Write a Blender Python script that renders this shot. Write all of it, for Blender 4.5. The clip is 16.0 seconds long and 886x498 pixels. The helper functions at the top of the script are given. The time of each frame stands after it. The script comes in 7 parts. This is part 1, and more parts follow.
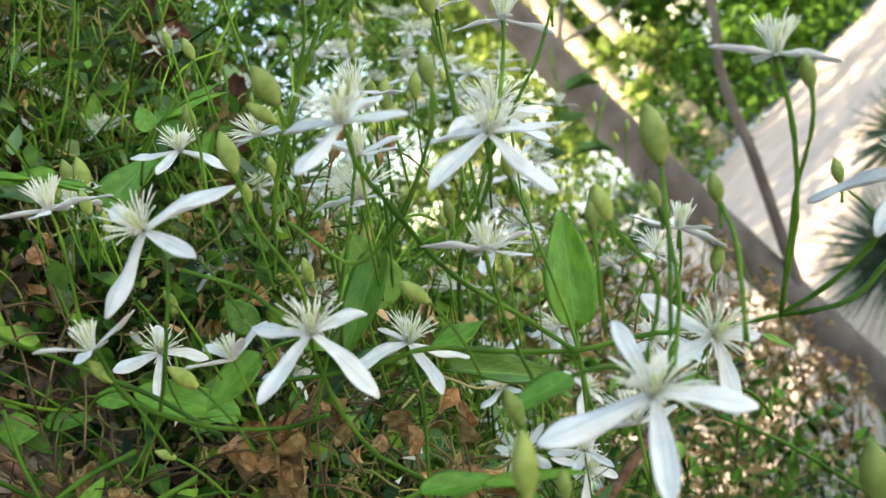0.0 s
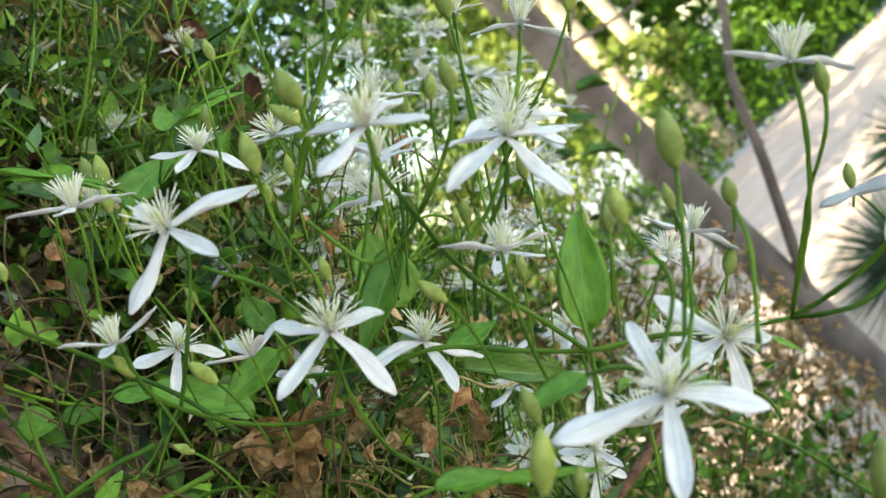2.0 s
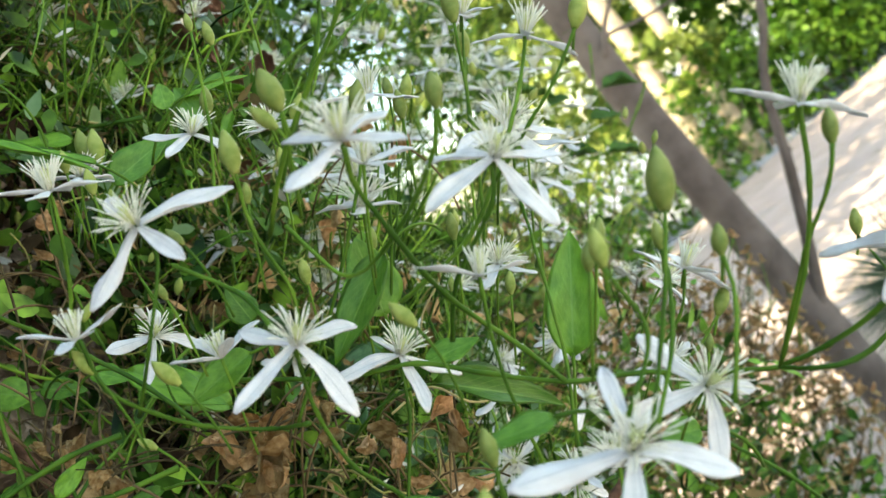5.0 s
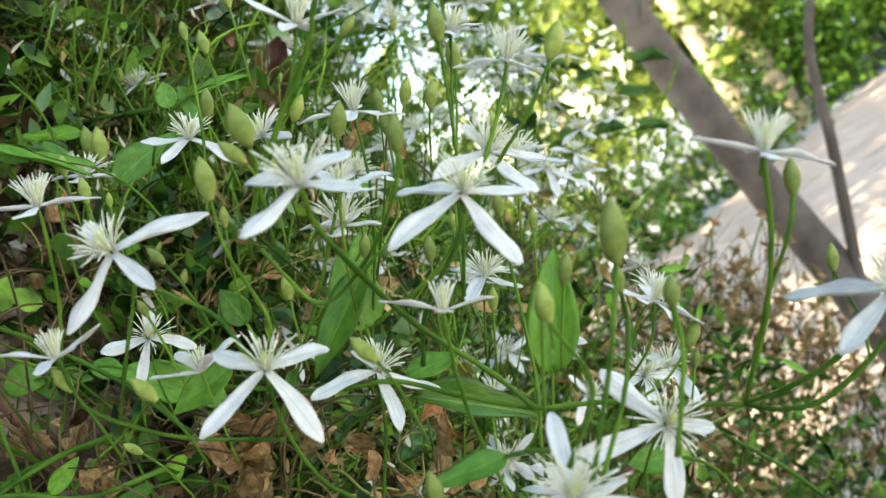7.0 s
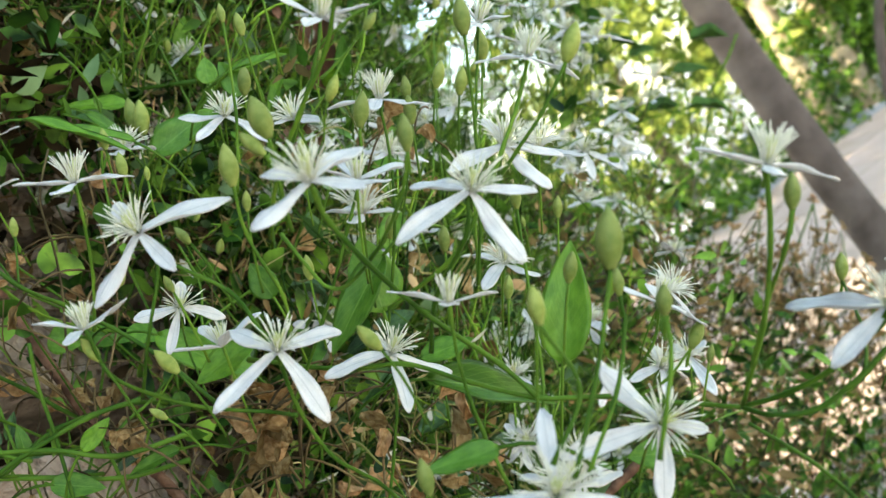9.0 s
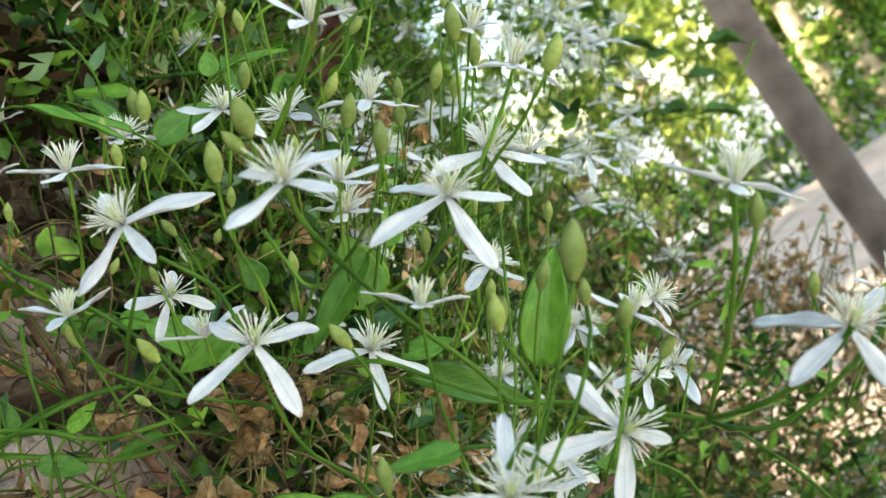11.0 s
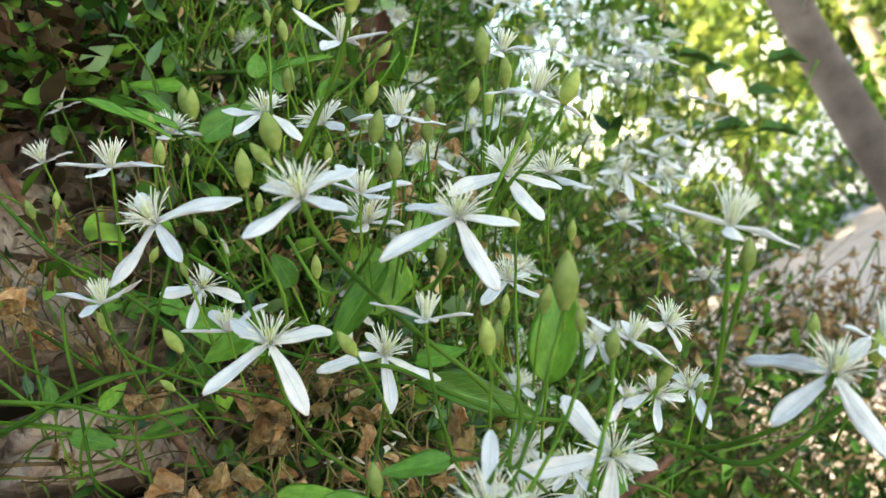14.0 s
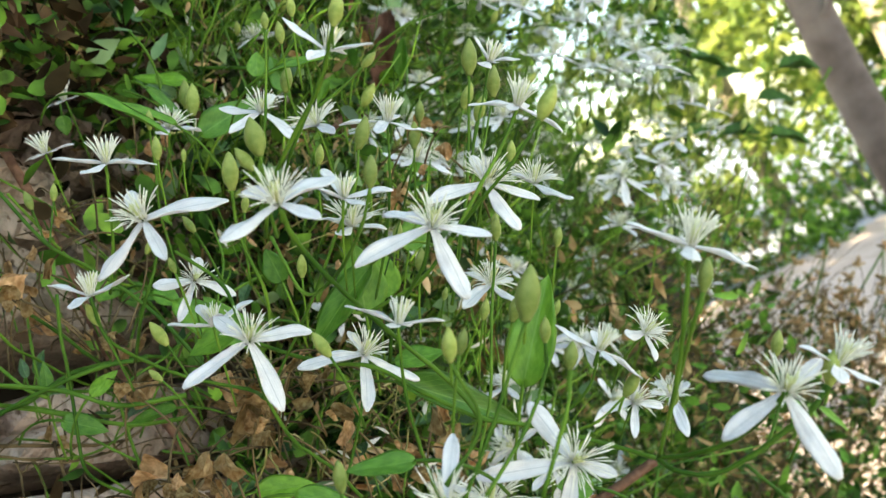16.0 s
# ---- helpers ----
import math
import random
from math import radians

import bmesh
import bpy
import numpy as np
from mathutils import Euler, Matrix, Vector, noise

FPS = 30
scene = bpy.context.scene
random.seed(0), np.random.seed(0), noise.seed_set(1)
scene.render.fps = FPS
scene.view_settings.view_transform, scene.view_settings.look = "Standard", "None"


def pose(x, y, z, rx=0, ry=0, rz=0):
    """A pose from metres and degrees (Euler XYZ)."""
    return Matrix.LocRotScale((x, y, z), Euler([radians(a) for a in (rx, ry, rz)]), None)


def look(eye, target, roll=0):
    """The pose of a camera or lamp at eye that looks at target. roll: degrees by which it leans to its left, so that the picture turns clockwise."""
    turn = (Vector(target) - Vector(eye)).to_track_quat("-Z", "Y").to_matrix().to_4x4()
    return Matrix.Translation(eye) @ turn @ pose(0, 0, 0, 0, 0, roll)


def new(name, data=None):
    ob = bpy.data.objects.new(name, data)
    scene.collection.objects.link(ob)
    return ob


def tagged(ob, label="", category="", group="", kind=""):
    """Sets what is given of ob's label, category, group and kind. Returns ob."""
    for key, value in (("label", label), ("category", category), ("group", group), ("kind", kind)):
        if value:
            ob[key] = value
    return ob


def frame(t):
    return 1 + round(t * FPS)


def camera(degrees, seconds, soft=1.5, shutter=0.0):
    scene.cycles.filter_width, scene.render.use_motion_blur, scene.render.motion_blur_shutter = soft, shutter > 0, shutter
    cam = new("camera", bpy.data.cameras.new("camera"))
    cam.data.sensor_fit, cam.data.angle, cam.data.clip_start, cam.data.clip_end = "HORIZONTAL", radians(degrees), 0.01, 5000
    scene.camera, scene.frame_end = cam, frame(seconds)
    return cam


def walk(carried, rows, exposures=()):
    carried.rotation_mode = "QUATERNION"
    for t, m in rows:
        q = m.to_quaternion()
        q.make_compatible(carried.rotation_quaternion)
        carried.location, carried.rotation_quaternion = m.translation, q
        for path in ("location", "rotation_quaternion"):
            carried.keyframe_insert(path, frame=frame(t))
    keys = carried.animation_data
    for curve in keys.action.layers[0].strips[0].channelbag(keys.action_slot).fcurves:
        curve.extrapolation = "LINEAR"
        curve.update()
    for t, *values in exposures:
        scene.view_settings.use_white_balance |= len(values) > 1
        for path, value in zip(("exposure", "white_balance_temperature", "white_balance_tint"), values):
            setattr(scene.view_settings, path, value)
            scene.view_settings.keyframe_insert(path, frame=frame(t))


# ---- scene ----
cam = camera(53.86, 16.0, 1.4)
cam.data.dof.use_dof, cam.data.dof.focus_distance, cam.data.dof.aperture_fstop = True, 0.27, 21.0
PATH = [
    (0, (0.0299, -0.0582, 1.5122), (-0.1510, 1.9336, 1.4985), -43.10),
    (0.5, (0.0296, -0.0598, 1.5126), (-0.1531, 1.9318, 1.5028), -42.98),
    (1, (0.0292, -0.0605, 1.5131), (-0.1572, 1.9308, 1.5093), -42.85),
    (1.5, (0.0289, -0.0613, 1.5140), (-0.1600, 1.9298, 1.5073), -42.81),
    (2, (0.0288, -0.0618, 1.5138), (-0.1654, 1.9288, 1.5109), -42.55),
    (2.5, (0.0289, -0.0613, 1.5135), (-0.1710, 1.9287, 1.5159), -41.73),
    (3, (0.0288, -0.0600, 1.5140), (-0.1743, 1.9297, 1.5102), -40.91),
    (3.5, (0.0299, -0.0574, 1.5145), (-0.1833, 1.9311, 1.5040), -40.24),
    (4, (0.0313, -0.0547, 1.5144), (-0.1888, 1.9331, 1.5058), -39.16),
    (4.5, (0.0351, -0.0532, 1.5146), (-0.1995, 1.9329, 1.5045), -38.43),
    (7, (0.0617, -0.0521, 1.5183), (-0.3114, 1.9126, 1.4859), -36.52),
    (7.5, (0.0660, -0.0531, 1.5192), (-0.3471, 1.9033, 1.4794), -36.18),
    (8, (0.0695, -0.0530, 1.5191), (-0.3836, 1.8946, 1.4772), -35.75),
    (8.5, (0.0719, -0.0547, 1.5189), (-0.4147, 1.8849, 1.4836), -34.88),
    (11, (0.0837, -0.0573, 1.5153), (-0.4616, 1.8668, 1.4907), -31.81),
    (11.5, (0.0865, -0.0572, 1.5153), (-0.4704, 1.8636, 1.4966), -31.26),
    (12, (0.0887, -0.0576, 1.5156), (-0.4819, 1.8593, 1.5075), -30.76),
    (12.5, (0.0905, -0.0593, 1.5158), (-0.5041, 1.8502, 1.5199), -29.97),
    (13, (0.0911, -0.0600, 1.5155), (-0.5162, 1.8456, 1.5167), -29.32),
    (13.5, (0.0942, -0.0619, 1.5147), (-0.5379, 1.8355, 1.5263), -28.42),
    (14, (0.0976, -0.0633, 1.5150), (-0.5517, 1.8282, 1.5403), -27.87),
    (14.5, (0.1003, -0.0646, 1.5152), (-0.5580, 1.8239, 1.5385), -27.04),
    (15, (0.1045, -0.0656, 1.5156), (-0.5748, 1.8154, 1.5363), -26.56),
    (15.5, (0.1075, -0.0663, 1.5153), (-0.5784, 1.8123, 1.5344), -26.33),
    (16, (0.1094, -0.0666, 1.5143), (-0.5725, 1.8134, 1.5351), -25.87),
]
walk(cam, [(t, look(eye, target, roll)) for t, eye, target, roll in PATH], exposures=((0, 2.44, 8600, 1.5), (16, 2.44, 8600, 1.5)))

# ---- light ----
world = bpy.data.worlds.new("sky")
scene.world = world
world.use_nodes = True
wn = world.node_tree
sky = wn.nodes.new("ShaderNodeTexSky")
sky.sky_type, sky.sun_disc = "NISHITA", False
SUN_ELEVATION, SUN_TURN = radians(46), radians(-121)
sky.sun_elevation, sky.sun_rotation = SUN_ELEVATION, SUN_TURN
wn.links.new(sky.outputs[0], wn.nodes["Background"].inputs[0])
wn.nodes["Background"].inputs[1].default_value = 0.15
sun = new("sun", bpy.data.lights.new("sun", "SUN"))
sun.data.energy, sun.data.angle, sun.data.color = 3.6, radians(0.5), (1.0, 0.94, 0.84)
sun_from = Vector((math.sin(SUN_TURN) * math.cos(SUN_ELEVATION), math.cos(SUN_TURN) * math.cos(SUN_ELEVATION), math.sin(SUN_ELEVATION)))
sun.matrix_world = look(sun_from * 30, (0, 0, 0))

# ---- materials ----
rng = np.random.default_rng(7)


def mat(name, dark, light, rough=0.6, scale=40.0, bump=0.15, bump_scale=200.0, through_light=0.0, vary=0.0, island=False, spots=None, sheen=0.5, relief=None, placed=False):
    """Two colours mixed by noise, with fine relief; vary shifts brightness from piece to piece; through_light lets light shine through."""
    m = bpy.data.materials.new(name)
    m.use_nodes = True
    nt = m.node_tree
    N, L = nt.nodes, nt.links
    b = N["Principled BSDF"]
    where = N.new("ShaderNodeNewGeometry").outputs["Position"] if placed else N.new("ShaderNodeTexCoord").outputs["Object"]
    n1 = N.new("ShaderNodeTexNoise")
    n1.inputs["Scale"].default_value, n1.inputs["Detail"].default_value = scale, 6
    L.new(where, n1.inputs["Vector"])
    ramp = N.new("ShaderNodeValToRGB")
    ramp.color_ramp.elements[0].position, ramp.color_ramp.elements[1].position = 0.36, 0.66
    ramp.color_ramp.elements[0].color, ramp.color_ramp.elements[1].color = (*dark, 1), (*light, 1)
    L.new(n1.outputs["Fac"], ramp.inputs["Fac"])
    col = ramp.outputs["Color"]
    if spots:
        n3 = N.new("ShaderNodeTexNoise")
        n3.inputs["Scale"].default_value, n3.inputs["Detail"].default_value = spots[1], 3
        L.new(where, n3.inputs["Vector"])
        r3 = N.new("ShaderNodeValToRGB")
        r3.color_ramp.elements[0].position, r3.color_ramp.elements[1].position = spots[2], spots[2] + 0.12
        L.new(n3.outputs["Fac"], r3.inputs["Fac"])
        mx = N.new("ShaderNodeMixRGB")
        mx.inputs[2].default_value = (*spots[0], 1)
        L.new(r3.outputs["Color"], mx.inputs[0])
        L.new(col, mx.inputs[1])
        col = mx.outputs[0]
    if vary:
        if island:
            src = N.new("ShaderNodeNewGeometry").outputs["Random Per Island"]
        else:
            src = N.new("ShaderNodeObjectInfo").outputs["Random"]
        hs = N.new("ShaderNodeHueSaturation")
        mr = N.new("ShaderNodeMapRange")
        mr.inputs["To Min"].default_value, mr.inputs["To Max"].default_value = 1 - vary, 1 + vary
        L.new(src, mr.inputs["Value"])
        L.new(mr.outputs[0], hs.inputs["Value"])
        mh = N.new("ShaderNodeMapRange")
        mh.inputs["To Min"].default_value, mh.inputs["To Max"].default_value = 0.5 + vary * 0.03, 0.5 - vary * 0.03
        L.new(src, mh.inputs["Value"])
        L.new(mh.outputs[0], hs.inputs["Hue"])
        L.new(col, hs.inputs["Color"])
        col = hs.outputs[0]
    L.new(col, b.inputs["Base Color"])
    b.inputs["Roughness"].default_value = rough
    b.inputs["Specular IOR Level"].default_value = sheen
    if bump:
        n2 = N.new("ShaderNodeTexNoise")
        n2.inputs["Scale"].default_value, n2.inputs["Detail"].default_value = bump_scale, 4
        L.new(where, n2.inputs["Vector"])
        bp = N.new("ShaderNodeBump")
        bp.inputs["Strength"].default_value, bp.inputs["Distance"].default_value = bump, relief or 0.2 / bump_scale
        L.new(n2.outputs["Fac"], bp.inputs["Height"])
        L.new(bp.outputs[0], b.inputs["Normal"])
    if through_light:
        tr = N.new("ShaderNodeBsdfTranslucent")
        L.new(col, tr.inputs["Color"])
        ms = N.new("ShaderNodeMixShader")
        ms.inputs[0].default_value = through_light
        L.new(b.outputs[0], ms.inputs[1])
        L.new(tr.outputs[0], ms.inputs[2])
        L.new(ms.outputs[0], N["Material Output"].inputs[0])
    return m


def blade_mat(name, dark, light, rib, through_light, rough, veins=9.0, vary=0.2, rib_width=0.03, rib_share=0.7):
    """A leaf or sepal: mottled colour, pale midrib and side veins along its own length (Generated x across, y along)."""
    m = mat(name, dark, light, rough, 5.0, 0.5, 22.0, 0.0, vary, relief=0.0004)
    nt = m.node_tree
    N, L = nt.nodes, nt.links
    b = N["Principled BSDF"]
    col = b.inputs["Base Color"].links[0].from_socket
    uv = N.new("ShaderNodeUVMap")
    sep = N.new("ShaderNodeSeparateXYZ")
    L.new(uv.outputs[0], sep.inputs[0])

    def math_node(op, a, bb=None):
        n = N.new("ShaderNodeMath")
        n.operation = op
        for i, v in enumerate((a, bb)):
            if v is None:
                continue
            if isinstance(v, (int, float)):
                n.inputs[i].default_value = v
            else:
                L.new(v, n.inputs[i])
        return n.outputs[0]

    off = math_node("ABSOLUTE", math_node("SUBTRACT", sep.outputs["X"], 0.5))
    mid = math_node("LESS_THAN", off, rib_width)
    slant = math_node("SUBTRACT", math_node("MULTIPLY", sep.outputs["Y"], veins), math_node("MULTIPLY", off, veins * 0.9))
    side = math_node("LESS_THAN", math_node("FRACT", slant if veins else math_node("MULTIPLY", off, 9.0)), 0.1 if veins else 0.22)
    amount = math_node("MULTIPLY", math_node("MAXIMUM", mid, math_node("MULTIPLY", side, 0.45)), rib_share)
    mx = N.new("ShaderNodeMixRGB")
    mx.inputs[2].default_value = (*rib, 1)
    L.new(amount, mx.inputs[0])
    L.new(col, mx.inputs[1])
    L.new(mx.outputs[0], b.inputs["Base Color"])
    bp = N.new("ShaderNodeBump")
    bp.inputs["Strength"].default_value, bp.inputs["Distance"].default_value = 0.35, 0.0006
    bp.invert = True
    L.new(amount, bp.inputs["Height"])
    L.new(b.inputs["Normal"].links[0].from_socket, bp.inputs["Normal"])
    L.new(bp.outputs[0], b.inputs["Normal"])
    tr = N.new("ShaderNodeBsdfTranslucent")
    L.new(mx.outputs[0], tr.inputs["Color"])
    ms = N.new("ShaderNodeMixShader")
    ms.inputs[0].default_value = through_light
    L.new(b.outputs[0], ms.inputs[1])
    L.new(tr.outputs[0], ms.inputs[2])
    L.new(ms.outputs[0], N["Material Output"].inputs[0])
    return m


M_SEPAL = blade_mat("sepal_white", (0.70, 0.715, 0.73), (0.84, 0.845, 0.85), (0.44, 0.48, 0.50), 0.3, 0.5, 0.0, 0.06, 0.03, 0.65)
M_STAMEN = mat("stamen_cream", (0.84, 0.86, 0.76), (0.90, 0.91, 0.86), 0.6, 900, 0, 900, 0.4)
M_PISTIL = mat("pistil_green", (0.56, 0.62, 0.28), (0.74, 0.77, 0.46), 0.6, 900, 0, 900, 0.2)
M_BUD = mat("bud_green", (0.16, 0.23, 0.048), (0.29, 0.35, 0.10), 0.45, 3.0, 0.3, 30, 0.12, 0.28, sheen=0.22, relief=0.0003)
M_STEM = mat("stem_green", (0.028, 0.085, 0.010), (0.09, 0.19, 0.024), 0.5, 60, 0.15, 900, 0.0, 0.35, sheen=0.1)
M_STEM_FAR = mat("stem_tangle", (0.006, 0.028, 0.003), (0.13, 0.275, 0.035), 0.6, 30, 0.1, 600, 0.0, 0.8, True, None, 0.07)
M_TWIG = mat("dry_twig", (0.028, 0.021, 0.01), (0.15, 0.11, 0.055), 0.8, 80, 0.3, 500, 0.0, 0.3, True, sheen=0.1)
M_ROOT = mat("woody_vine", (0.085, 0.045, 0.03), (0.21, 0.115, 0.075), 0.85, 220, 0.8, 500, sheen=0.12, relief=0.0012)
M_LEAF = blade_mat("leaf_green", (0.07, 0.22, 0.015), (0.14, 0.34, 0.035), (0.20, 0.42, 0.075), 0.34, 0.4, 9.0, 0.4, 0.022, 0.5)
# Darker leaf copy: the look of leaves against the light, set in base colour.
M_LEAF_BACKLIT = blade_mat("leaf_backlit", (0.02, 0.075, 0.007), (0.045, 0.14, 0.014), (0.08, 0.19, 0.03), 0.2, 0.75, 7.0, 0.3)
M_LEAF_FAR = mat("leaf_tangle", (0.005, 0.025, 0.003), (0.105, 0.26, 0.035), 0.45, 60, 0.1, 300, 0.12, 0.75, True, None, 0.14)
M_DRY = mat("leaf_dry", (0.34, 0.20, 0.08), (0.66, 0.48, 0.26), 0.7, 3.5, 0.7, 14, 0.32, 0.45, relief=0.0012, sheen=0.15)
M_DRY_DARK = mat("leaf_dry_dark", (0.11, 0.05, 0.034), (0.34, 0.19, 0.135), 0.5, 3.5, 0.7, 14, 0.1, 0.3, relief=0.0012, sheen=0.2)
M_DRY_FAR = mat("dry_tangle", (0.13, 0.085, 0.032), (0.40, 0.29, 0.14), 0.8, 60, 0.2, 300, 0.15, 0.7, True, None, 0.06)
# Dead-leaf brown taken near black: the vine's inner shade put into colour.
M_THATCH_SHADE = mat("dead_growth_shade", (0.016, 0.011, 0.006), (0.075, 0.052, 0.028), 0.9, 50, 0.2, 300, 0.0, 0.7, True, None, 0.03)
M_SHOOT = mat("shoot_green", (0.02, 0.08, 0.008), (0.13, 0.26, 0.04), 0.5, 30, 0.1, 600, 0.0, 0.6, False, None, 0.15)
M_LEAF_WAXY = blade_mat("leaf_blue_green", (0.028, 0.09, 0.03), (0.085, 0.20, 0.07), (0.13, 0.26, 0.11), 0.2, 0.35, 8.0, 0.7)
M_WAXY = mat("leaf_waxy", (0.08, 0.17, 0.07), (0.19, 0.31, 0.14), 0.42, 60, 0.1, 300, 0.2, 0.7, True, None, 0.22)
M_PETAL = mat("petal_fallen", (0.55, 0.55, 0.46), (0.80, 0.80, 0.76), 0.6, 60, 0.1, 300, 0.25, 0.3, True, None, 0.3)
M_STRAW = mat("straw_tendril", (0.20, 0.22, 0.06), (0.42, 0.36, 0.17), 0.7, 40, 0.1, 300, 0.1, 0.5, True, None, 0.12)
M_STONE = mat("rubble_stone", (0.24, 0.185, 0.145), (0.52, 0.42, 0.35), 0.92, 38, 1.0, 160, 0, 0.2, False, ((0.13, 0.09, 0.065), 170, 0.58), relief=0.007, placed=True, sheen=0.12)
# Near-black core: shade in the gaps between stones is put into its colour.
M_CORE_SHADE = mat("wall_core_shade", (0.016, 0.012, 0.009), (0.04, 0.03, 0.022), 0.95, 14, 0.6, 60, sheen=0.05)
M_PAVE = mat("paving_stone", (0.42, 0.32, 0.27), (0.52, 0.405, 0.355), 0.85, 2.2, 0.25, 60, 0, 0.10, False, ((0.44, 0.34, 0.27), 6, 0.56))
# Blue-grey tint puts reflected sky into the ground colour beyond the paving.
M_GROUND_TINT = mat("ground_sky_tint", (0.22, 0.24, 0.29), (0.40, 0.43, 0.51), 0.95, 3, 0.5, 30)
M_BARK = mat("bark_grey", (0.085, 0.067, 0.060), (0.165, 0.135, 0.122), 0.85, 9, 0.6, 45, sheen=0.15)
M_BARK_PALE = mat("bark_pale", (0.34, 0.26, 0.18), (0.55, 0.44, 0.32), 0.85, 7, 0.5, 30)
M_TREE = mat("tree_leaf", (0.03, 0.095, 0.009), (0.10, 0.215, 0.026), 0.5, 3, 0, 30, 0.42, 0.65, True, sheen=0.25)
M_TREE_YELLOW = mat("tree_leaf_yellow", (0.09, 0.165, 0.025), (0.28, 0.335, 0.075), 0.5, 3, 0, 30, 0.45, 0.7, True)
M_NEEDLE = mat("needle_grey", (0.025, 0.055, 0.03), (0.085, 0.13, 0.075), 0.6, 60, 0, 30, 0.0, 0.4, True, sheen=0.2)


# ---- mesh helpers ----
def mesh_ob(name, verts, faces, material, parent=None, label="", uvs=None, smooth=True):
    me = bpy.data.meshes.new(name)
    me.from_pydata([tuple(v) for v in verts], [], [tuple(f) for f in faces])
    me.materials.append(material)
    if uvs is not None:
        layer = me.uv_layers.new(name="UVMap")
        idx = np.empty(len(me.loops), dtype=np.int32)
        me.loops.foreach_get("vertex_index", idx)
        layer.data.foreach_set("uv", np.asarray(uvs, dtype=np.float32)[idx].ravel())
    if smooth:
        me.polygons.foreach_set("use_smooth", [True] * len(me.polygons))
    ob = new(name, me)
    ob.parent = parent
    if label:
        ob["label"] = label
    return ob


def share(name, me, m, parent, label=""):
    ob = new(name, me)
    ob.parent = parent
    ob.matrix_local = m
    if label:
        ob["label"] = label
    return ob


def basis(origin, x, z, sx=1.0, sy=1.0, sz=1.0):
    """Axes at origin: x along the given way, z as near as may be to the given normal."""
    x = Vector(x).normalized()
    z = Vector(z)
    z = (z - x * z.dot(x)).normalized()
    y = z.cross(x)
    m = Matrix((x * sx, y * sy, z * sz)).transposed().to_4x4()
    m.translation = origin
    return m


def tube(points, radii, sides=6):
    """Verts and faces of a round, tapered tube along points."""
    pts = np.asarray(points, dtype=float)
    n = len(pts)
    tan = np.gradient(pts, axis=0)
    tan /= np.linalg.norm(tan, axis=1)[:, None] + 1e-12
    ref = np.array([0.31, 0.87, 0.38])
    a = np.cross(tan, ref)
    a /= np.linalg.norm(a, axis=1)[:, None] + 1e-12
    b = np.cross(tan, a)
    r = np.broadcast_to(np.asarray(radii, dtype=float), (n,))
    ang = np.linspace(0, 2 * math.pi, sides, endpoint=False)
    v = pts[:, None] + r[:, None, None] * (np.cos(ang)[None, :, None] * a[:, None] + np.sin(ang)[None, :, None] * b[:, None])
    f = [(i * sides + j, i * sides + (j + 1) % sides, (i + 1) * sides + (j + 1) % sides, (i + 1) * sides + j) for i in range(n - 1) for j in range(sides)]
    f.append(tuple(range(sides - 1, -1, -1)))
    f.append(tuple(range((n - 1) * sides, n * sides)))
    return v.reshape(-1, 3), f


def smooth_line(points, steps=6):
    """A Catmull-Rom line through points."""
    p = np.asarray(points, dtype=float)
    p = np.vstack([2 * p[0] - p[1], p, 2 * p[-1] - p[-2]])
    out = []
    for i in range(1, len(p) - 2):
        for s in np.linspace(0, 1, steps, endpoint=False):
            a, b, c, d = p[i - 1], p[i], p[i + 1], p[i + 2]
            out.append(0.5 * (2 * b + (c - a) * s + (2 * a - 5 * b + 4 * c - d) * s * s + (3 * b - a - 3 * c + d) * s ** 3))
    out.append(p[-2])
    return np.array(out)


def joined(parts):
    vs, fs, k = [], [], 0
    for v, f in parts:
        vs.append(np.asarray(v))
        fs += [tuple(i + k for i in q) for q in f]
        k += len(v)
    return np.vstack(vs), fs


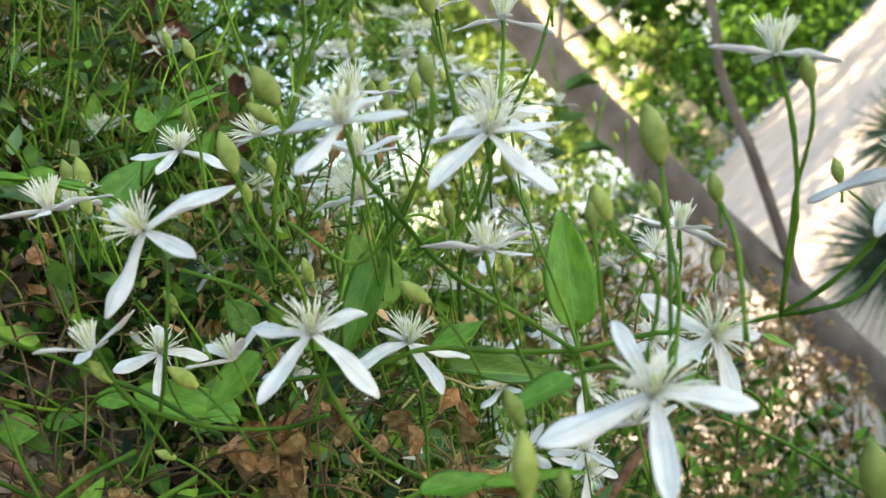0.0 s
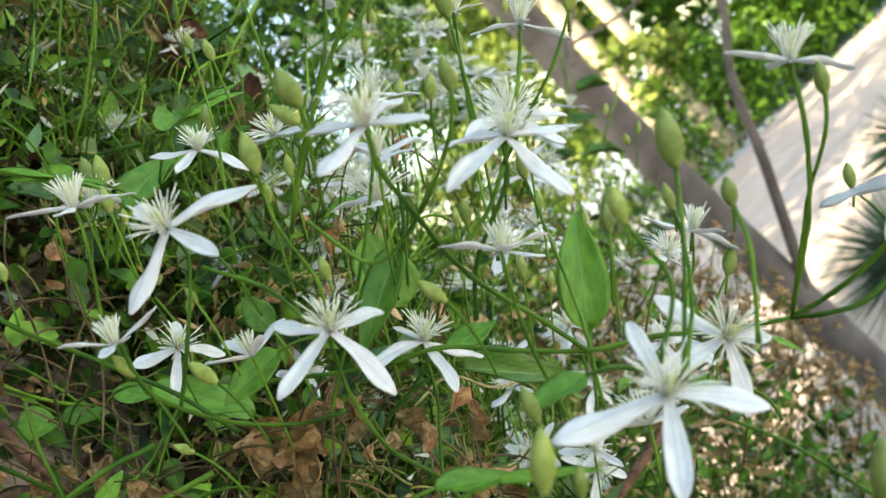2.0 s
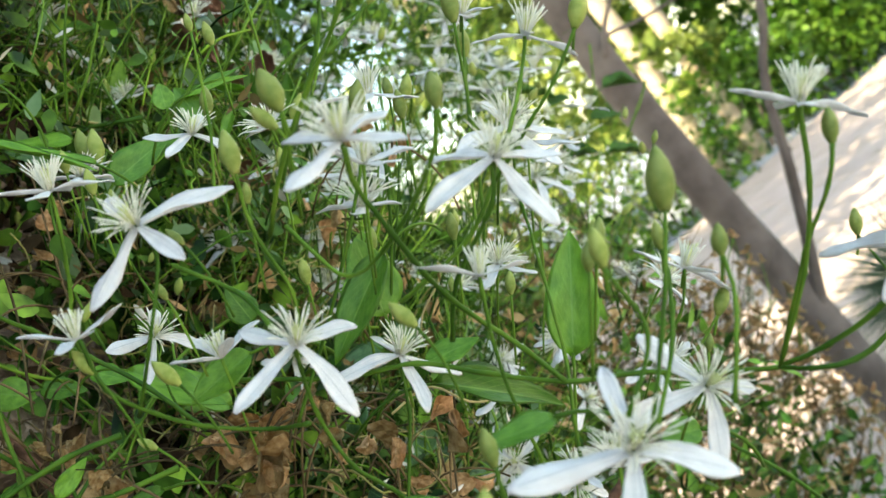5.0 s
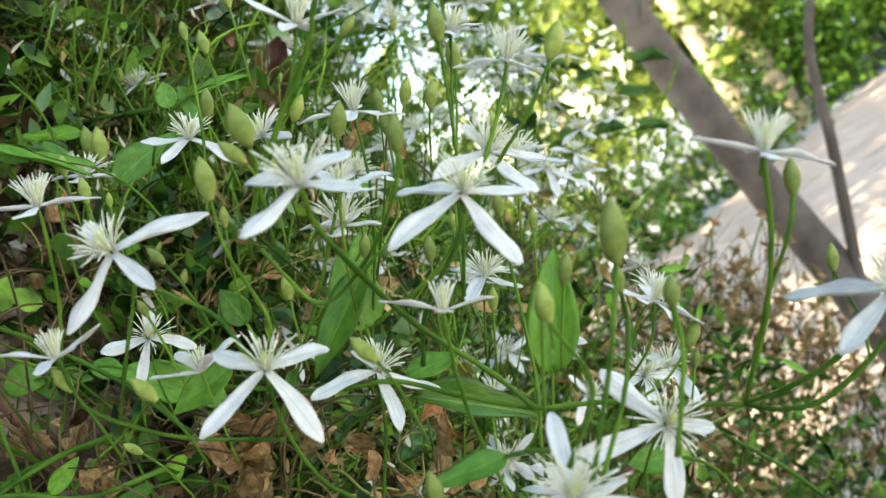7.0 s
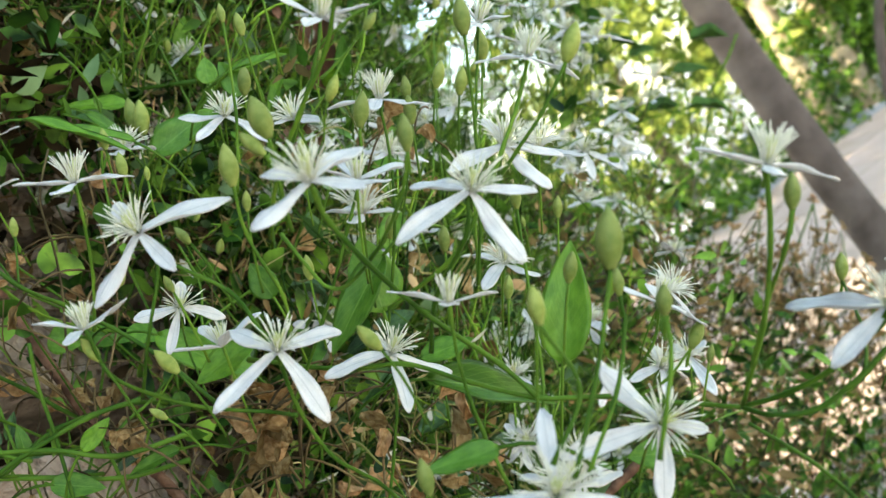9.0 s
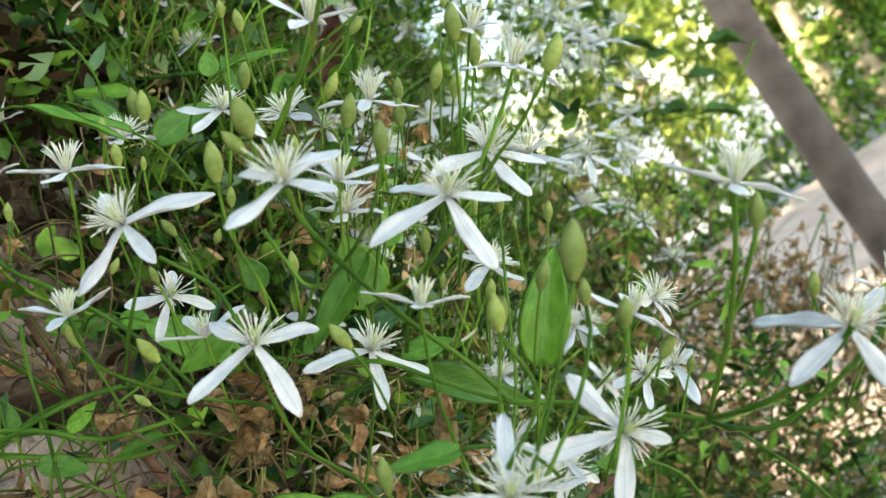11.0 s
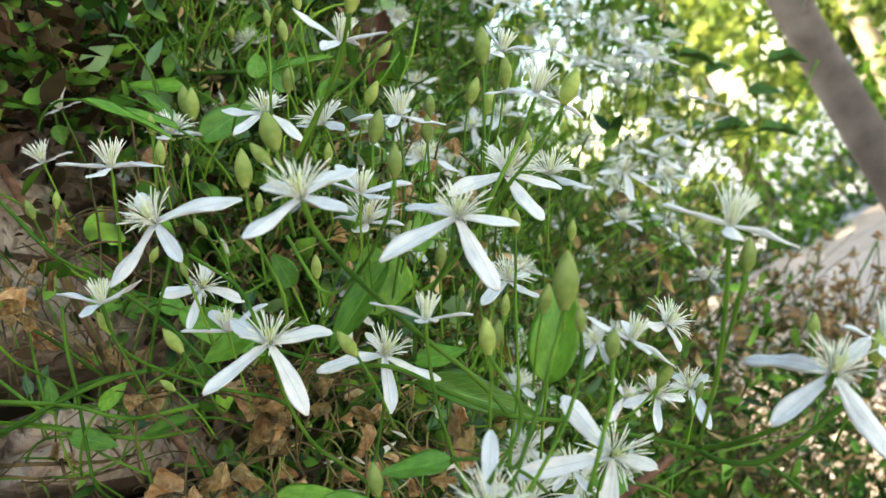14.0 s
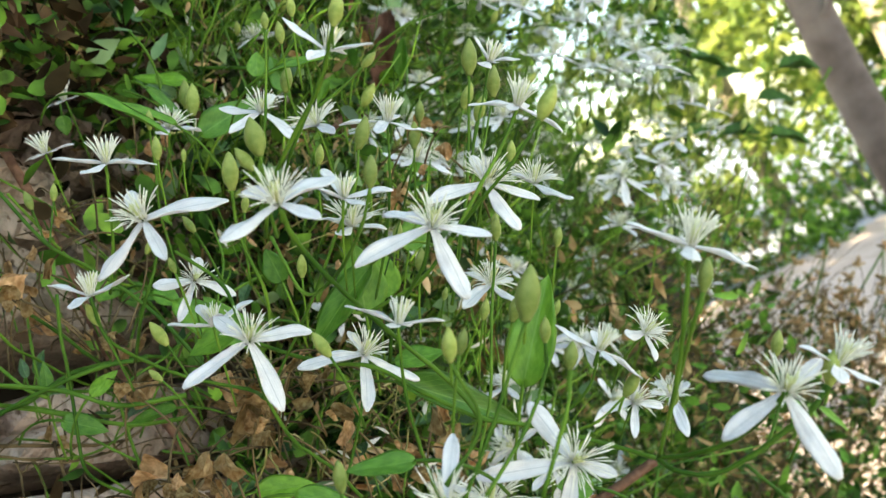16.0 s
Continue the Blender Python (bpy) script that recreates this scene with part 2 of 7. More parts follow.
def blade(width, nx=4, ny=10, shape="leaf", cup=0.0, bend=0.0, wave=0.0, thick=0.012, seed=0):
    """A closed blade one unit long along x, with thickness, folded at its midrib, bent and waved."""
    r = np.random.default_rng(seed)
    top, uv = [], []
    ph = r.uniform(0, 6)
    for i in range(ny + 1):
        s = i / ny
        if shape == "leaf":
            w = width * 0.5 * (math.sin(math.pi * min(1, s ** 0.72)) ** 0.85 * 0.97 + 0.03 * (1 - s))
        elif shape == "sepal":
            w = width * 0.5 * (0.30 + 0.70 * math.sin(math.pi * min(0.5, s * 0.74)) ** 1.2) * (1 - max(0, (s - 0.72) / 0.28) ** 2.2 * 0.80)
        else:
            w = width * 0.5 * (math.sin(math.pi * s) ** 0.6 + 0.04)
        for j in range(-nx, nx + 1):
            u = j / nx
            x = s - 0.03 * abs(u) * (1 - s)
            z = cup * abs(u) ** 1.3 * w * 2 + bend * s * s + wave * math.sin(9 * s + ph + 2.4 * u) * w * abs(u)
            z += 0.08 * bend * math.sin(math.pi * s)
            if shape == "sepal":
                z += math.sin(math.pi * min(1, 0.1 + s)) * (0.016 * math.cos(6.28 * u) + 0.022 * abs(u) ** 5 * math.sin(5 * s + ph))
            top.append((x, u * w, z))
            uv.append((0.5 + 0.5 * u, s))
    top = np.array(top)
    cols = 2 * nx + 1
    n = len(top)
    if shape == "dry":
        roll = r.uniform(1.5, 2.6)
        for q in top:
            side, twist = q[1] / width * roll * 2, (1.6 * q[0] - 0.5) * math.sin(ph)
            y, z = width * 0.5 * math.sin(side) / roll * 1.7, q[2] * 0.4 + width * 0.5 * (1 - math.cos(side)) / roll * 1.7
            q[1], q[2] = y * math.cos(twist) - z * math.sin(twist), y * math.sin(twist) + z * math.cos(twist)
        top += np.array([noise.noise_vector(Vector((3 * q[0], 4 * q[1], 3 + seed))) + 0.4 * noise.noise_vector(Vector((9 * q[0], 10 * q[1], 9 + seed))) for q in top]) * np.array([0.05, 0.10, 0.13])
    bottom = top - np.array([0, 0, thick])
    f = []
    for i in range(ny):
        for j in range(cols - 1):
            a, b, c, d = i * cols + j, (i + 1) * cols + j, (i + 1) * cols + j + 1, i * cols + j + 1
            f.append((a, b, c, d))
            f.append((n + d, n + c, n + b, n + a))
    for i in range(ny):
        a, b = i * cols, (i + 1) * cols
        f.append((a, n + a, n + b, b))
        a, b = i * cols + cols - 1, (i + 1) * cols + cols - 1
        f.append((b, n + b, n + a, a))
    for j in range(cols - 1):
        f.append((j + 1, n + j + 1, n + j, j))
        k = ny * cols
        f.append((k + j, n + k + j, n + k + j + 1, k + j + 1))
    return np.vstack([top, bottom]), f, uv + uv


def data_of(name, verts, faces, material, uvs=None):
    ob = mesh_ob(name, verts, faces, material, None, "", uvs)
    me = ob.data
    bpy.data.objects.remove(ob)
    return me


# ---- the vine's organs, shared by all copies ----
SEPALS = [data_of("sepal", *blade(w, 3, 12, "sepal", c, b, wv, 0.02, k)[:2], M_SEPAL, blade(w, 3, 12, "sepal", c, b, wv, 0.02, k)[2])
          for k, (w, c, b, wv) in enumerate([(0.26, 0.18, -0.10, 0.12), (0.30, -0.14, -0.05, 0.18), (0.22, 0.24, 0.05, 0.10), (0.27, 0.12, -0.16, 0.20)])]
LEAVES = [data_of("leaf", *blade(1.0, 5, 14, "leaf", c, b, wv, 0.008, k)[:2], M_LEAF, blade(1.0, 5, 14, "leaf", c, b, wv, 0.008, k)[2])
          for k, (c, b, wv) in enumerate([(0.06, -0.08, 0.04), (0.09, -0.14, 0.06), (0.04, 0.05, 0.07)])]
DRY = [data_of("dry_leaf", *blade(1.0, 6, 18, "dry", c, b, wv, 0.012, 20 + k)[:2], M_DRY, blade(1.0, 6, 18, "dry", c, b, wv, 0.012, 20 + k)[2])
       for k, (c, b, wv) in enumerate([(0.5, -0.35, 0.5), (0.35, 0.3, 0.7), (0.7, -0.2, 0.4), (0.8, 0.4, 0.6), (0.3, -0.5, 0.9)])]

DRY_DARK = [data_of("dry_leaf", *blade(1.0, 6, 18, "dry", c, b, wv, 0.012, 30 + k)[:2], M_DRY_DARK, blade(1.0, 6, 18, "dry", c, b, wv, 0.012, 30 + k)[2])
            for k, (c, b, wv) in enumerate([(0.5, -0.35, 0.3), (0.7, 0.3, 0.4)])]


def stamen_lines(seed, count, length, spread):
    """The middle lines of a blossom's stamens, which arch outwards from its centre along z."""
    r = np.random.default_rng(seed)
    lines = []
    for k in range(count):
        tilt = spread * ((k + 0.5) / count) ** 0.62 * r.uniform(0.8, 1.12)
        a = k * 2.39996 + r.uniform(-0.25, 0.25)
        out = np.array([math.cos(a), math.sin(a), 0])
        ll = length * r.uniform(0.72, 1.12) * (0.86 + 0.14 * (k + 0.5) / count)
        sideways = np.array([-math.sin(a), math.cos(a), 0]) * r.uniform(-0.16, 0.16) * ll
        lines.append([out * 0.9e-3 + (out * math.sin(tilt * (0.6 + 0.4 * s)) + np.array([0, 0, math.cos(tilt * (0.6 + 0.4 * s))])) * ll * s + sideways * s * s for s in (0, 0.3, 0.6, 0.7, 0.88, 1.0)])
    return lines


STAMEN_RADII = [0.075e-3, 0.085e-3, 0.10e-3, 0.165e-3, 0.155e-3, 0.085e-3]


def stamen_set(seed, count, length, spread):
    """Each stamen as a mesh of its own, and all of them joined for blossoms further off."""
    lines = stamen_lines(seed, count, length, spread)
    single = [data_of("stamen", *tube(pts, STAMEN_RADII, 5), M_STAMEN) for pts in lines]
    return single, data_of("stamen_tuft", *joined([tube(pts, [1.15 * q for q in STAMEN_RADII], 4) for pts in lines]), M_STAMEN)


STAMENS = [stamen_set(s, 58, 0.0098, sp) for s, sp in ((1, 1.32), (2, 1.15), (3, 1.42))]
STAMENS_SIDE = stamen_set(6, 50, 0.0092, 1.0)
STAMENS_SHEAF = stamen_set(9, 40, 0.0090, 0.62)
STAMENS_SHUT = stamen_set(5, 26, 0.0074, 0.42)


def pistil_mesh():
    r = np.random.default_rng(11)
    bits = []
    for k in range(9):
        a, t = k * 2.4, 0.28 * math.sqrt(k / 9)
        d = np.array([math.cos(a) * math.sin(t), math.sin(a) * math.sin(t), math.cos(t)])
        bits.append(tube([d * 0.0006, d * 0.003, d * 0.0062 * r.uniform(0.8, 1.1)], [0.42e-3, 0.36e-3, 0.16e-3], 5))
    return joined(bits)


PISTIL = data_of("pistil", *pistil_mesh(), M_PISTIL)


def bud_mesh(wide):
    """A pointed bud one unit long with four seams."""
    v, f = [], []
    rings, sides = 11, 16
    for i in range(rings + 1):
        s = i / rings
        r = wide * 0.5 * (math.sin(math.pi * s ** 0.86) ** 0.72 if 0 < s < 1 else 0.0) + (0.07 if i == 0 else 0) + 0.01
        r *= 1 - 0.22 * max(0, s - 0.6)
        for j in range(sides):
            a = 2 * math.pi * j / sides
            seam = 1 - 0.07 * abs(math.cos(2 * a)) ** 14
            v.append((r * seam * math.cos(a), r * seam * math.sin(a), s))
    for i in range(rings):
        for j in range(sides):
            f.append((i * sides + j, i * sides + (j + 1) % sides, (i + 1) * sides + (j + 1) % sides, (i + 1) * sides + j))
    f.append(tuple(range(sides - 1, -1, -1)))
    f.append(tuple(rings * sides + j for j in range(sides)))
    return v, f


BUDS = {w: data_of("bud", *bud_mesh(w), M_BUD) for w in (0.38, 0.42, 0.5)}

SAG = Vector((-0.42, 0.45, -0.62))  # the way from the blossoms back into the vine
GROW = Vector((0.60, -0.10, 0.72))  # the way the shoots grow, out from the wall and up


def stalk_points(origin, axis, length):
    o, d = Vector(origin), -Vector(axis).normalized()
    pts = [o]
    for k in range(6):
        d = (d * 0.8 + SAG.normalized() * 0.22).normalized()
        pts.append(pts[-1] + d * length / 6)
    return [tuple(p) for p in pts]


count_of = {"flower": 0}


def flower(c, n, x, sepals, state="open", stalk=0.03, thing="clematis_flower"):
    """A four-sepalled clematis blossom: centre, facing, zero direction, then (turn, millimetres) of each sepal."""
    count_of["flower"] += 1
    k = count_of["flower"]
    top = new(thing)
    top.matrix_world = Matrix.Translation(c)
    n, x = Vector(n).normalized(), Vector(x)
    x = (x - n * x.dot(n)).normalized()
    y = n.cross(x)
    for i, (turn, mm, *rise) in enumerate(sepals):
        a, up = radians(turn), radians(rise[0] if rise else 0)
        flat = x * math.cos(a) + y * math.sin(a)
        way = flat * math.cos(up) + n * math.sin(up)
        ll = min(max(mm, 7.0), 23.0) / 1000
        wide = min(max(ll, 0.015), 0.0178)
        share("sepal", SEPALS[(k + i) % 4], basis(way * 0.0008, way, n * math.cos(up) - flat * math.sin(up), ll, wide, ll), top)
    st = STAMENS_SHUT if state != "open" else STAMENS_SHEAF if sepals[2][0] == 80 else STAMENS_SIDE if len(sepals[0]) > 2 else STAMENS[k % 3]
    if c[1] < 0.25:
        for me in st[0]:
            share("stamen", me, basis((0, 0, 0), x, n), top)
    else:
        share("stamen_tuft", st[1], basis((0, 0, 0), x, n), top, "cream-white thread-like stamens")
    share("pistil", PISTIL, basis((0, 0, 0), x, n), top, "yellow-green styles")
    v, f = tube([Vector(p) - Vector(c) for p in stalk_points(c, n, stalk)], [0.5e-3, 0.4e-3, 0.36e-3, 0.36e-3, 0.36e-3, 0.36e-3, 0.36e-3], 6)
    mesh_ob("stalk", v, f, M_STEM, top, "thin green flower stalk")
    words = {"open": "white four-petalled clematis blossom with cream stamens on the vine", "half-open": "partly opened white clematis blossom with upright stamens on the vine"}
    tagged(top, words[state], "flower", "clematis blossoms")
    return top


def bud(base, axis, mm, wide=0.42, stalk=0.022):
    top = new("flower_bud")
    top.matrix_world = Matrix.Translation(base)
    a = Vector(axis)
    side = a.orthogonal()
    m = basis((0, 0, 0), side, a, mm / 1000, mm / 1000, mm / 1000)
    share("bud", BUDS[wide], m, top)
    v, f = tube([Vector(p) - Vector(base) for p in stalk_points(base, axis, stalk)], 0.36e-3, 6)
    mesh_ob("stalk", v, f, M_STEM, top, "thin green stalk")
    size = "Plump" if mm > 8 else "Small"
    tagged(top, size + " closed pale green clematis bud on a thin stalk", "flower bud", "clematis buds")
    return top


leaf_count = [0]


def leaf(base, way, n, mm, wide):
    leaf_count[0] += 1
    top = new("vine_leaf")
    top.matrix_world = Matrix.Translation(base)
    share("blade", LEAVES[leaf_count[0] % 3], basis((0, 0, 0), way, n, mm / 1000, wide / 1000, mm / 1000), top)
    v, f = tube([Vector(p) - Vector(base) for p in stalk_points(base, way, 0.03)], 0.5e-3, 5)
    mesh_ob("stalk", v, f, M_STEM, top)
    tagged(top, "Smooth green oval clematis leaf with pale veins on the vine", "leaf", "clematis leaves")
    return top


BROAD = [data_of("leaf", *blade(1.0, 5, 14, "leaf", c, b, wv, 0.010, 50 + k)[:2], M_LEAF_BACKLIT, blade(1.0, 5, 14, "leaf", c, b, wv, 0.010, 50 + k)[2])
         for k, (c, b, wv) in enumerate([(0.22, -0.22, 0.10), (0.30, -0.10, 0.14), (0.15, -0.30, 0.06)])]


WAXY = [data_of("leaf", *blade(1.0, 5, 14, "leaf", c, b, wv, 0.010, 70 + k)[:2], M_LEAF_WAXY, blade(1.0, 5, 14, "leaf", c, b, wv, 0.010, 70 + k)[2])
        for k, (c, b, wv) in enumerate([(0.16, -0.12, 0.06), (0.25, -0.25, 0.10), (0.10, -0.05, 0.05)])]


def waxy_leaf(base, way, n, mm, wide):
    """A small rounded blue-green leaf deeper in the vine."""
    leaf_count[0] += 1
    top = new("vine_leaf")
    top.matrix_world = Matrix.Translation(base)
    share("blade", WAXY[leaf_count[0] % 3], basis((0, 0, 0), way, n, mm / 1000, wide / 1000, mm / 1000), top)
    v, f = tube([Vector(p) - Vector(base) for p in stalk_points(base, way, 0.02)], 0.4e-3, 5)
    mesh_ob("stalk", v, f, M_STEM, top)
    tagged(top, "Small waxy blue-green clematis leaf deep in the vine", "leaf", "waxy leaves")
    return top


def broad_leaf(base, way, n, mm, wide):
    """A larger leaf on the high twig against the light, its backlit shade set as a darker colour."""
    leaf_count[0] += 1
    top = new("broad_leaf")
    top.matrix_world = Matrix.Translation(base)
    share("blade", BROAD[leaf_count[0] % 3], basis((0, 0, 0), way, n, mm / 1000, wide / 1000, mm / 1000), top)
    v, f = tube([Vector(p) - Vector(base) for p in stalk_points(base, way, 0.045)], 0.9e-3, 5)
    mesh_ob("stalk", v, f, M_STEM, top)
    tagged(top, "Broad leaf on a thin twig, coloured dark as backlit by sky", "leaf", "broad leaves")
    return top


def dead_branch(points, mm):
    line = smooth_line(points)
    v, f = tube(line + rng.normal(0, 0.0003, line.shape), np.linspace(mm, mm * 0.6, len(line)) / 1000, 7)
    return tagged(mesh_ob("dead_branch", v, f, M_TWIG), "Thin brown dead branch lying over the bare stones", "twig", "dead branches")


def brown_leaf(base, way, n, mm, wide):
    """A larger dead leaf, dark red-brown and leathery."""
    leaf_count[0] += 1
    top = new("dead_leaf")
    top.matrix_world = Matrix.Translation(base)
    share("blade", DRY_DARK[leaf_count[0] % 2], basis((0, 0, 0), way, n, mm / 1000, wide / 1000, mm / 1000), top)
    v, f = tube([Vector(p) - Vector(base) for p in stalk_points(base, way, 0.03)], 0.5e-3, 5)
    mesh_ob("stalk", v, f, M_TWIG, top)
    tagged(top, "Large dark red-brown dead leaf caught in the vine", "dead leaf", "large dead leaves")
    return top


def dry_leaf(base, way, n, mm, wide):
    leaf_count[0] += 1
    mm, wide = min(mm, 11 + 0.35 * (mm - 11)), min(wide, 6 + 0.35 * (wide - 6))
    top = new("withered_leaf")
    top.matrix_world = Matrix.Translation(base)
    share("blade", DRY[leaf_count[0] % 5], basis((0, 0, 0), way, n, mm / 1000, wide / 1000, mm / 1000), top)
    v, f = tube([Vector(p) - Vector(base) for p in stalk_points(base, way, 0.03)], 0.4e-3, 5)
    mesh_ob("stalk", v, f, M_TWIG, top)
    tagged(top, "Curled withered brown leaf caught in the vine", "dead leaf", "withered leaves")
    return top


SCALE = data_of("scale", *blade(0.34, 2, 6, "dry", 0.4, -0.25, 0.3, 0.03, 41)[:2], M_DRY)


def seed_head(c, way, mm):
    """A spent blossom: a few brown pointed scales at the end of a bare stalk."""
    top = new("spent_blossom")
    top.matrix_world = Matrix.Translation(c)
    n = Vector(way).normalized()
    x = n.orthogonal().normalized()
    y = n.cross(x)
    for i in range(4):
        a, up = 1.57 * i + mm, radians(35 + 25 * math.sin(3 * i + mm))
        flat = x * math.cos(a) + y * math.sin(a)
        ll = mm / 1000 * (0.85 + 0.25 * math.sin(5 * i + mm))
        share("scale", SCALE, basis((0, 0, 0), flat * math.cos(up) + n * math.sin(up), n * math.cos(up) - flat * math.sin(up), ll, ll, ll), top)
    v, f = tube([Vector(p) - Vector(c) for p in stalk_points(c, n, 0.06)], 0.45e-3, 5)
    mesh_ob("stalk", v, f, M_TWIG, top)
    tagged(top, "Dried brown spent blossom on a thin bare twig", "seed head", "spent blossoms")
    return top


def seed_twig(base, tip, seed):
    """A spindly brown twig with side stalks that end in spent blossoms."""
    r = np.random.default_rng(seed)
    top = new("seeding_twig")
    top.matrix_world = Matrix.Translation(base)
    b, e = np.zeros(3), np.array(tip) - np.array(base)
    line = smooth_line([b, e * 0.35 + r.normal(0, 0.008, 3), e * 0.7 + r.normal(0, 0.008, 3), e], 4)
    mesh_ob("stem", *tube(line, np.linspace(0.0011, 0.0006, len(line)), 6), M_TWIG, top)
    ends = [(e, e - line[-3])]
    for k in range(5):
        p = line[int(len(line) * (0.3 + 0.13 * k))]
        d = e / np.linalg.norm(e) + r.normal(0, 0.75, 3) * [1, 0.7, 1]
        d *= r.uniform(0.022, 0.045) / np.linalg.norm(d)
        mesh_ob("stalk", *tube(smooth_line([p, p + d * 0.5 + r.normal(0, 0.003, 3), p + d], 3), 0.00055, 5), M_TWIG, top)
        ends.append((p + d, d))
    for p, d in ends:
        n = Vector(d).normalized()
        x = n.orthogonal().normalized()
        for i in range(3):
            a, up, ll = 2.1 * i + r.uniform(0, 1), radians(r.uniform(15, 65)), r.uniform(0.010, 0.016)
            flat = x * math.cos(a) + n.cross(x) * math.sin(a)
            share("scale", SCALE, basis(p, flat * math.cos(up) + n * math.sin(up), n * math.cos(up) - flat * math.sin(up), ll, ll, ll), top)
    return tagged(top, "Spindly brown twig carrying dried spent blossoms", "twig", "seeding twigs")


def stem(points, mm):
    line = smooth_line(points)
    rad = np.full(len(line), mm / 1000 * (0.92 if mm < 0.75 else 1.0))
    if mm < 2:
        rad *= np.linspace(0.9, 1.06, len(line))
        rad[0], rad[-1] = rad[0] * 1.05, rad[-1] * 1.25
        rad[6:-1:6] *= 1.22
    wob = rng.normal(0, 0.00005, line.shape)
    wob[0] = wob[-1] = 0
    v, f = tube(line + wob, rad, 8)
    if mm > 2:
        return tagged(mesh_ob("woody_vine", v, f, M_ROOT), "Old reddish-brown woody vine stem against the stone wall", "vine stem", "woody stems")
    return tagged(mesh_ob("clematis_shoot", v, f, M_STEM), "Thin smooth green clematis shoot linking blossoms and leaves", "vine shoot", "green shoots")


# ---- the setting ----
WALL_X = -0.235


# ---- the setting ----
WALL_X = -0.235


def box(x0, x1, y0, y1, z0, z1):
    v = [(x, y, z) for x in (x0, x1) for y in (y0, y1) for z in (z0, z1)]
    return v, [(0, 1, 3, 2), (4, 6, 7, 5), (0, 4, 5, 1), (2, 3, 7, 6), (0, 2, 6, 4), (1, 5, 7, 3)]


gx = np.concatenate([np.linspace(-60, -12, 5), np.linspace(-8, 12, 11), np.linspace(20, 60, 4)])
gy = np.concatenate([np.linspace(-60, -12, 5), np.linspace(-8, 20, 15), np.linspace(40, 400, 5)])
gv = [(x, y, -0.035) for y in gy for x in gx]
gf = [(j * len(gx) + i, j * len(gx) + i + 1, (j + 1) * len(gx) + i + 1, (j + 1) * len(gx) + i) for j in range(len(gy) - 1) for i in range(len(gx) - 1)]
tagged(mesh_ob("ground", gv, gf, M_GROUND_TINT, smooth=False), "Pale ground reaching to the trees, tinted blue-grey for reflected sky", "ground", kind="structure")
# the wall is tall beside the vine, steps down and ends beyond it; the low end, hidden by the vine, is added to shade
# the paving
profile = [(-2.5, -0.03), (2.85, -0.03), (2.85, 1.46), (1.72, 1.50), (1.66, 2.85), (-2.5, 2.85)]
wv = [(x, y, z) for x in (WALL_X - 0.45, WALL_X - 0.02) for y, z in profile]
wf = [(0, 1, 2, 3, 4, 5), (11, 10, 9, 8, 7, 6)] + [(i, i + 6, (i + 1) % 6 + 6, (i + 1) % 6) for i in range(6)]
wall = mesh_ob("wall_west", wv, wf, M_CORE_SHADE, smooth=False)
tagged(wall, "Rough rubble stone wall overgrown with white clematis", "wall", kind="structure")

# ---- blossoms, buds, leaves and shoots ----
flower((-0.0312, 0.1243, 1.5577), (0.21, -0.67, 0.72), (0.98, 0.09, -0.20), [(-143, 19.1, -15), (-59, 16.5, -11), (17, 21.2, -8), (118, 9.6, 26)], "open", stalk=0.005)
flower((-0.0206, 0.1278, 1.5171), (0.64, -0.48, 0.60), (0.77, 0.38, -0.52), [(-137, 19.4, -16), (-53, 19.3, -19), (34, 18.3, -11), (135, 15.3, -10)], "open", stalk=0.005)
flower((-0.0148, 0.1710, 1.4987), (0.81, -0.17, 0.56), (0.57, 0.41, -0.71), [(-150, 20.1, -5), (-75, 18.8, -12), (10, 20.0, -9), (120, 10.8, -5)], "open", stalk=0.005)
flower((0.0372, 0.1325, 1.5226), (0.64, -0.49, 0.59), (0.77, 0.38, -0.52), [(-148, 20.5, -9), (-58, 19.2, -20), (-7, 13.9, -1), (135, 16.7, -15)], "open", stalk=0.005)
flower((0.0176, 0.1035, 1.5411), (0.44, -0.52, 0.73), (0.90, 0.25, -0.36), [(-144, 14.1, -6), (-37, 12.7, 1), (52, 16.8, -3), (136, 13.7, -5)], "open", stalk=0.005)
flower((0.0117, 0.1491, 1.5408), (0.61, -0.17, 0.78), (0.78, 0.33, -0.53), [(-150, 11.3, 20), (122, 14.1, 24), (20, 13.3, 16), (-40, 9.4, 12)], "half-open")
flower((0.0027, 0.1657, 1.5347), (0.55, -0.15, 0.82), (0.81, 0.32, -0.49), [(127, 16.8), (11, 9.7), (-109, 7.6), (67, 12.7)], "open")
flower((0.0192, 0.1873, 1.5601), (0.55, -0.04, 0.83), (0.80, 0.30, -0.52), [(-179, 14.2, -4), (-1, 13.6, -4), (80, 11.4, 4), (-100, 11.4, -4)], "open", stalk=0.005)
flower((-0.0371, 0.2239, 1.5930), (0.69, -0.41, 0.59), (0.72, 0.40, -0.57), [(177, 14.7, -4), (-116, 17.9, -4), (-29, 17.2, -6), (70, 8.6, 26)], "open")
flower((-0.0529, 0.1491, 1.5835), (0.43, -0.05, 0.90), (0.86, 0.32, -0.39), [(179, 14.9, 5), (1, 14.1, 5), (80, 11.9, 4), (-100, 11.9, -4)], "open", stalk=0.005)
flower((-0.1197, 0.2319, 1.6413), (0.22, -0.27, 0.94), (0.93, 0.34, -0.12), [(179, 8.4, 4), (1, 7.6, 4), (80, 6.7, 4), (-100, 6.7, -4)], "open")
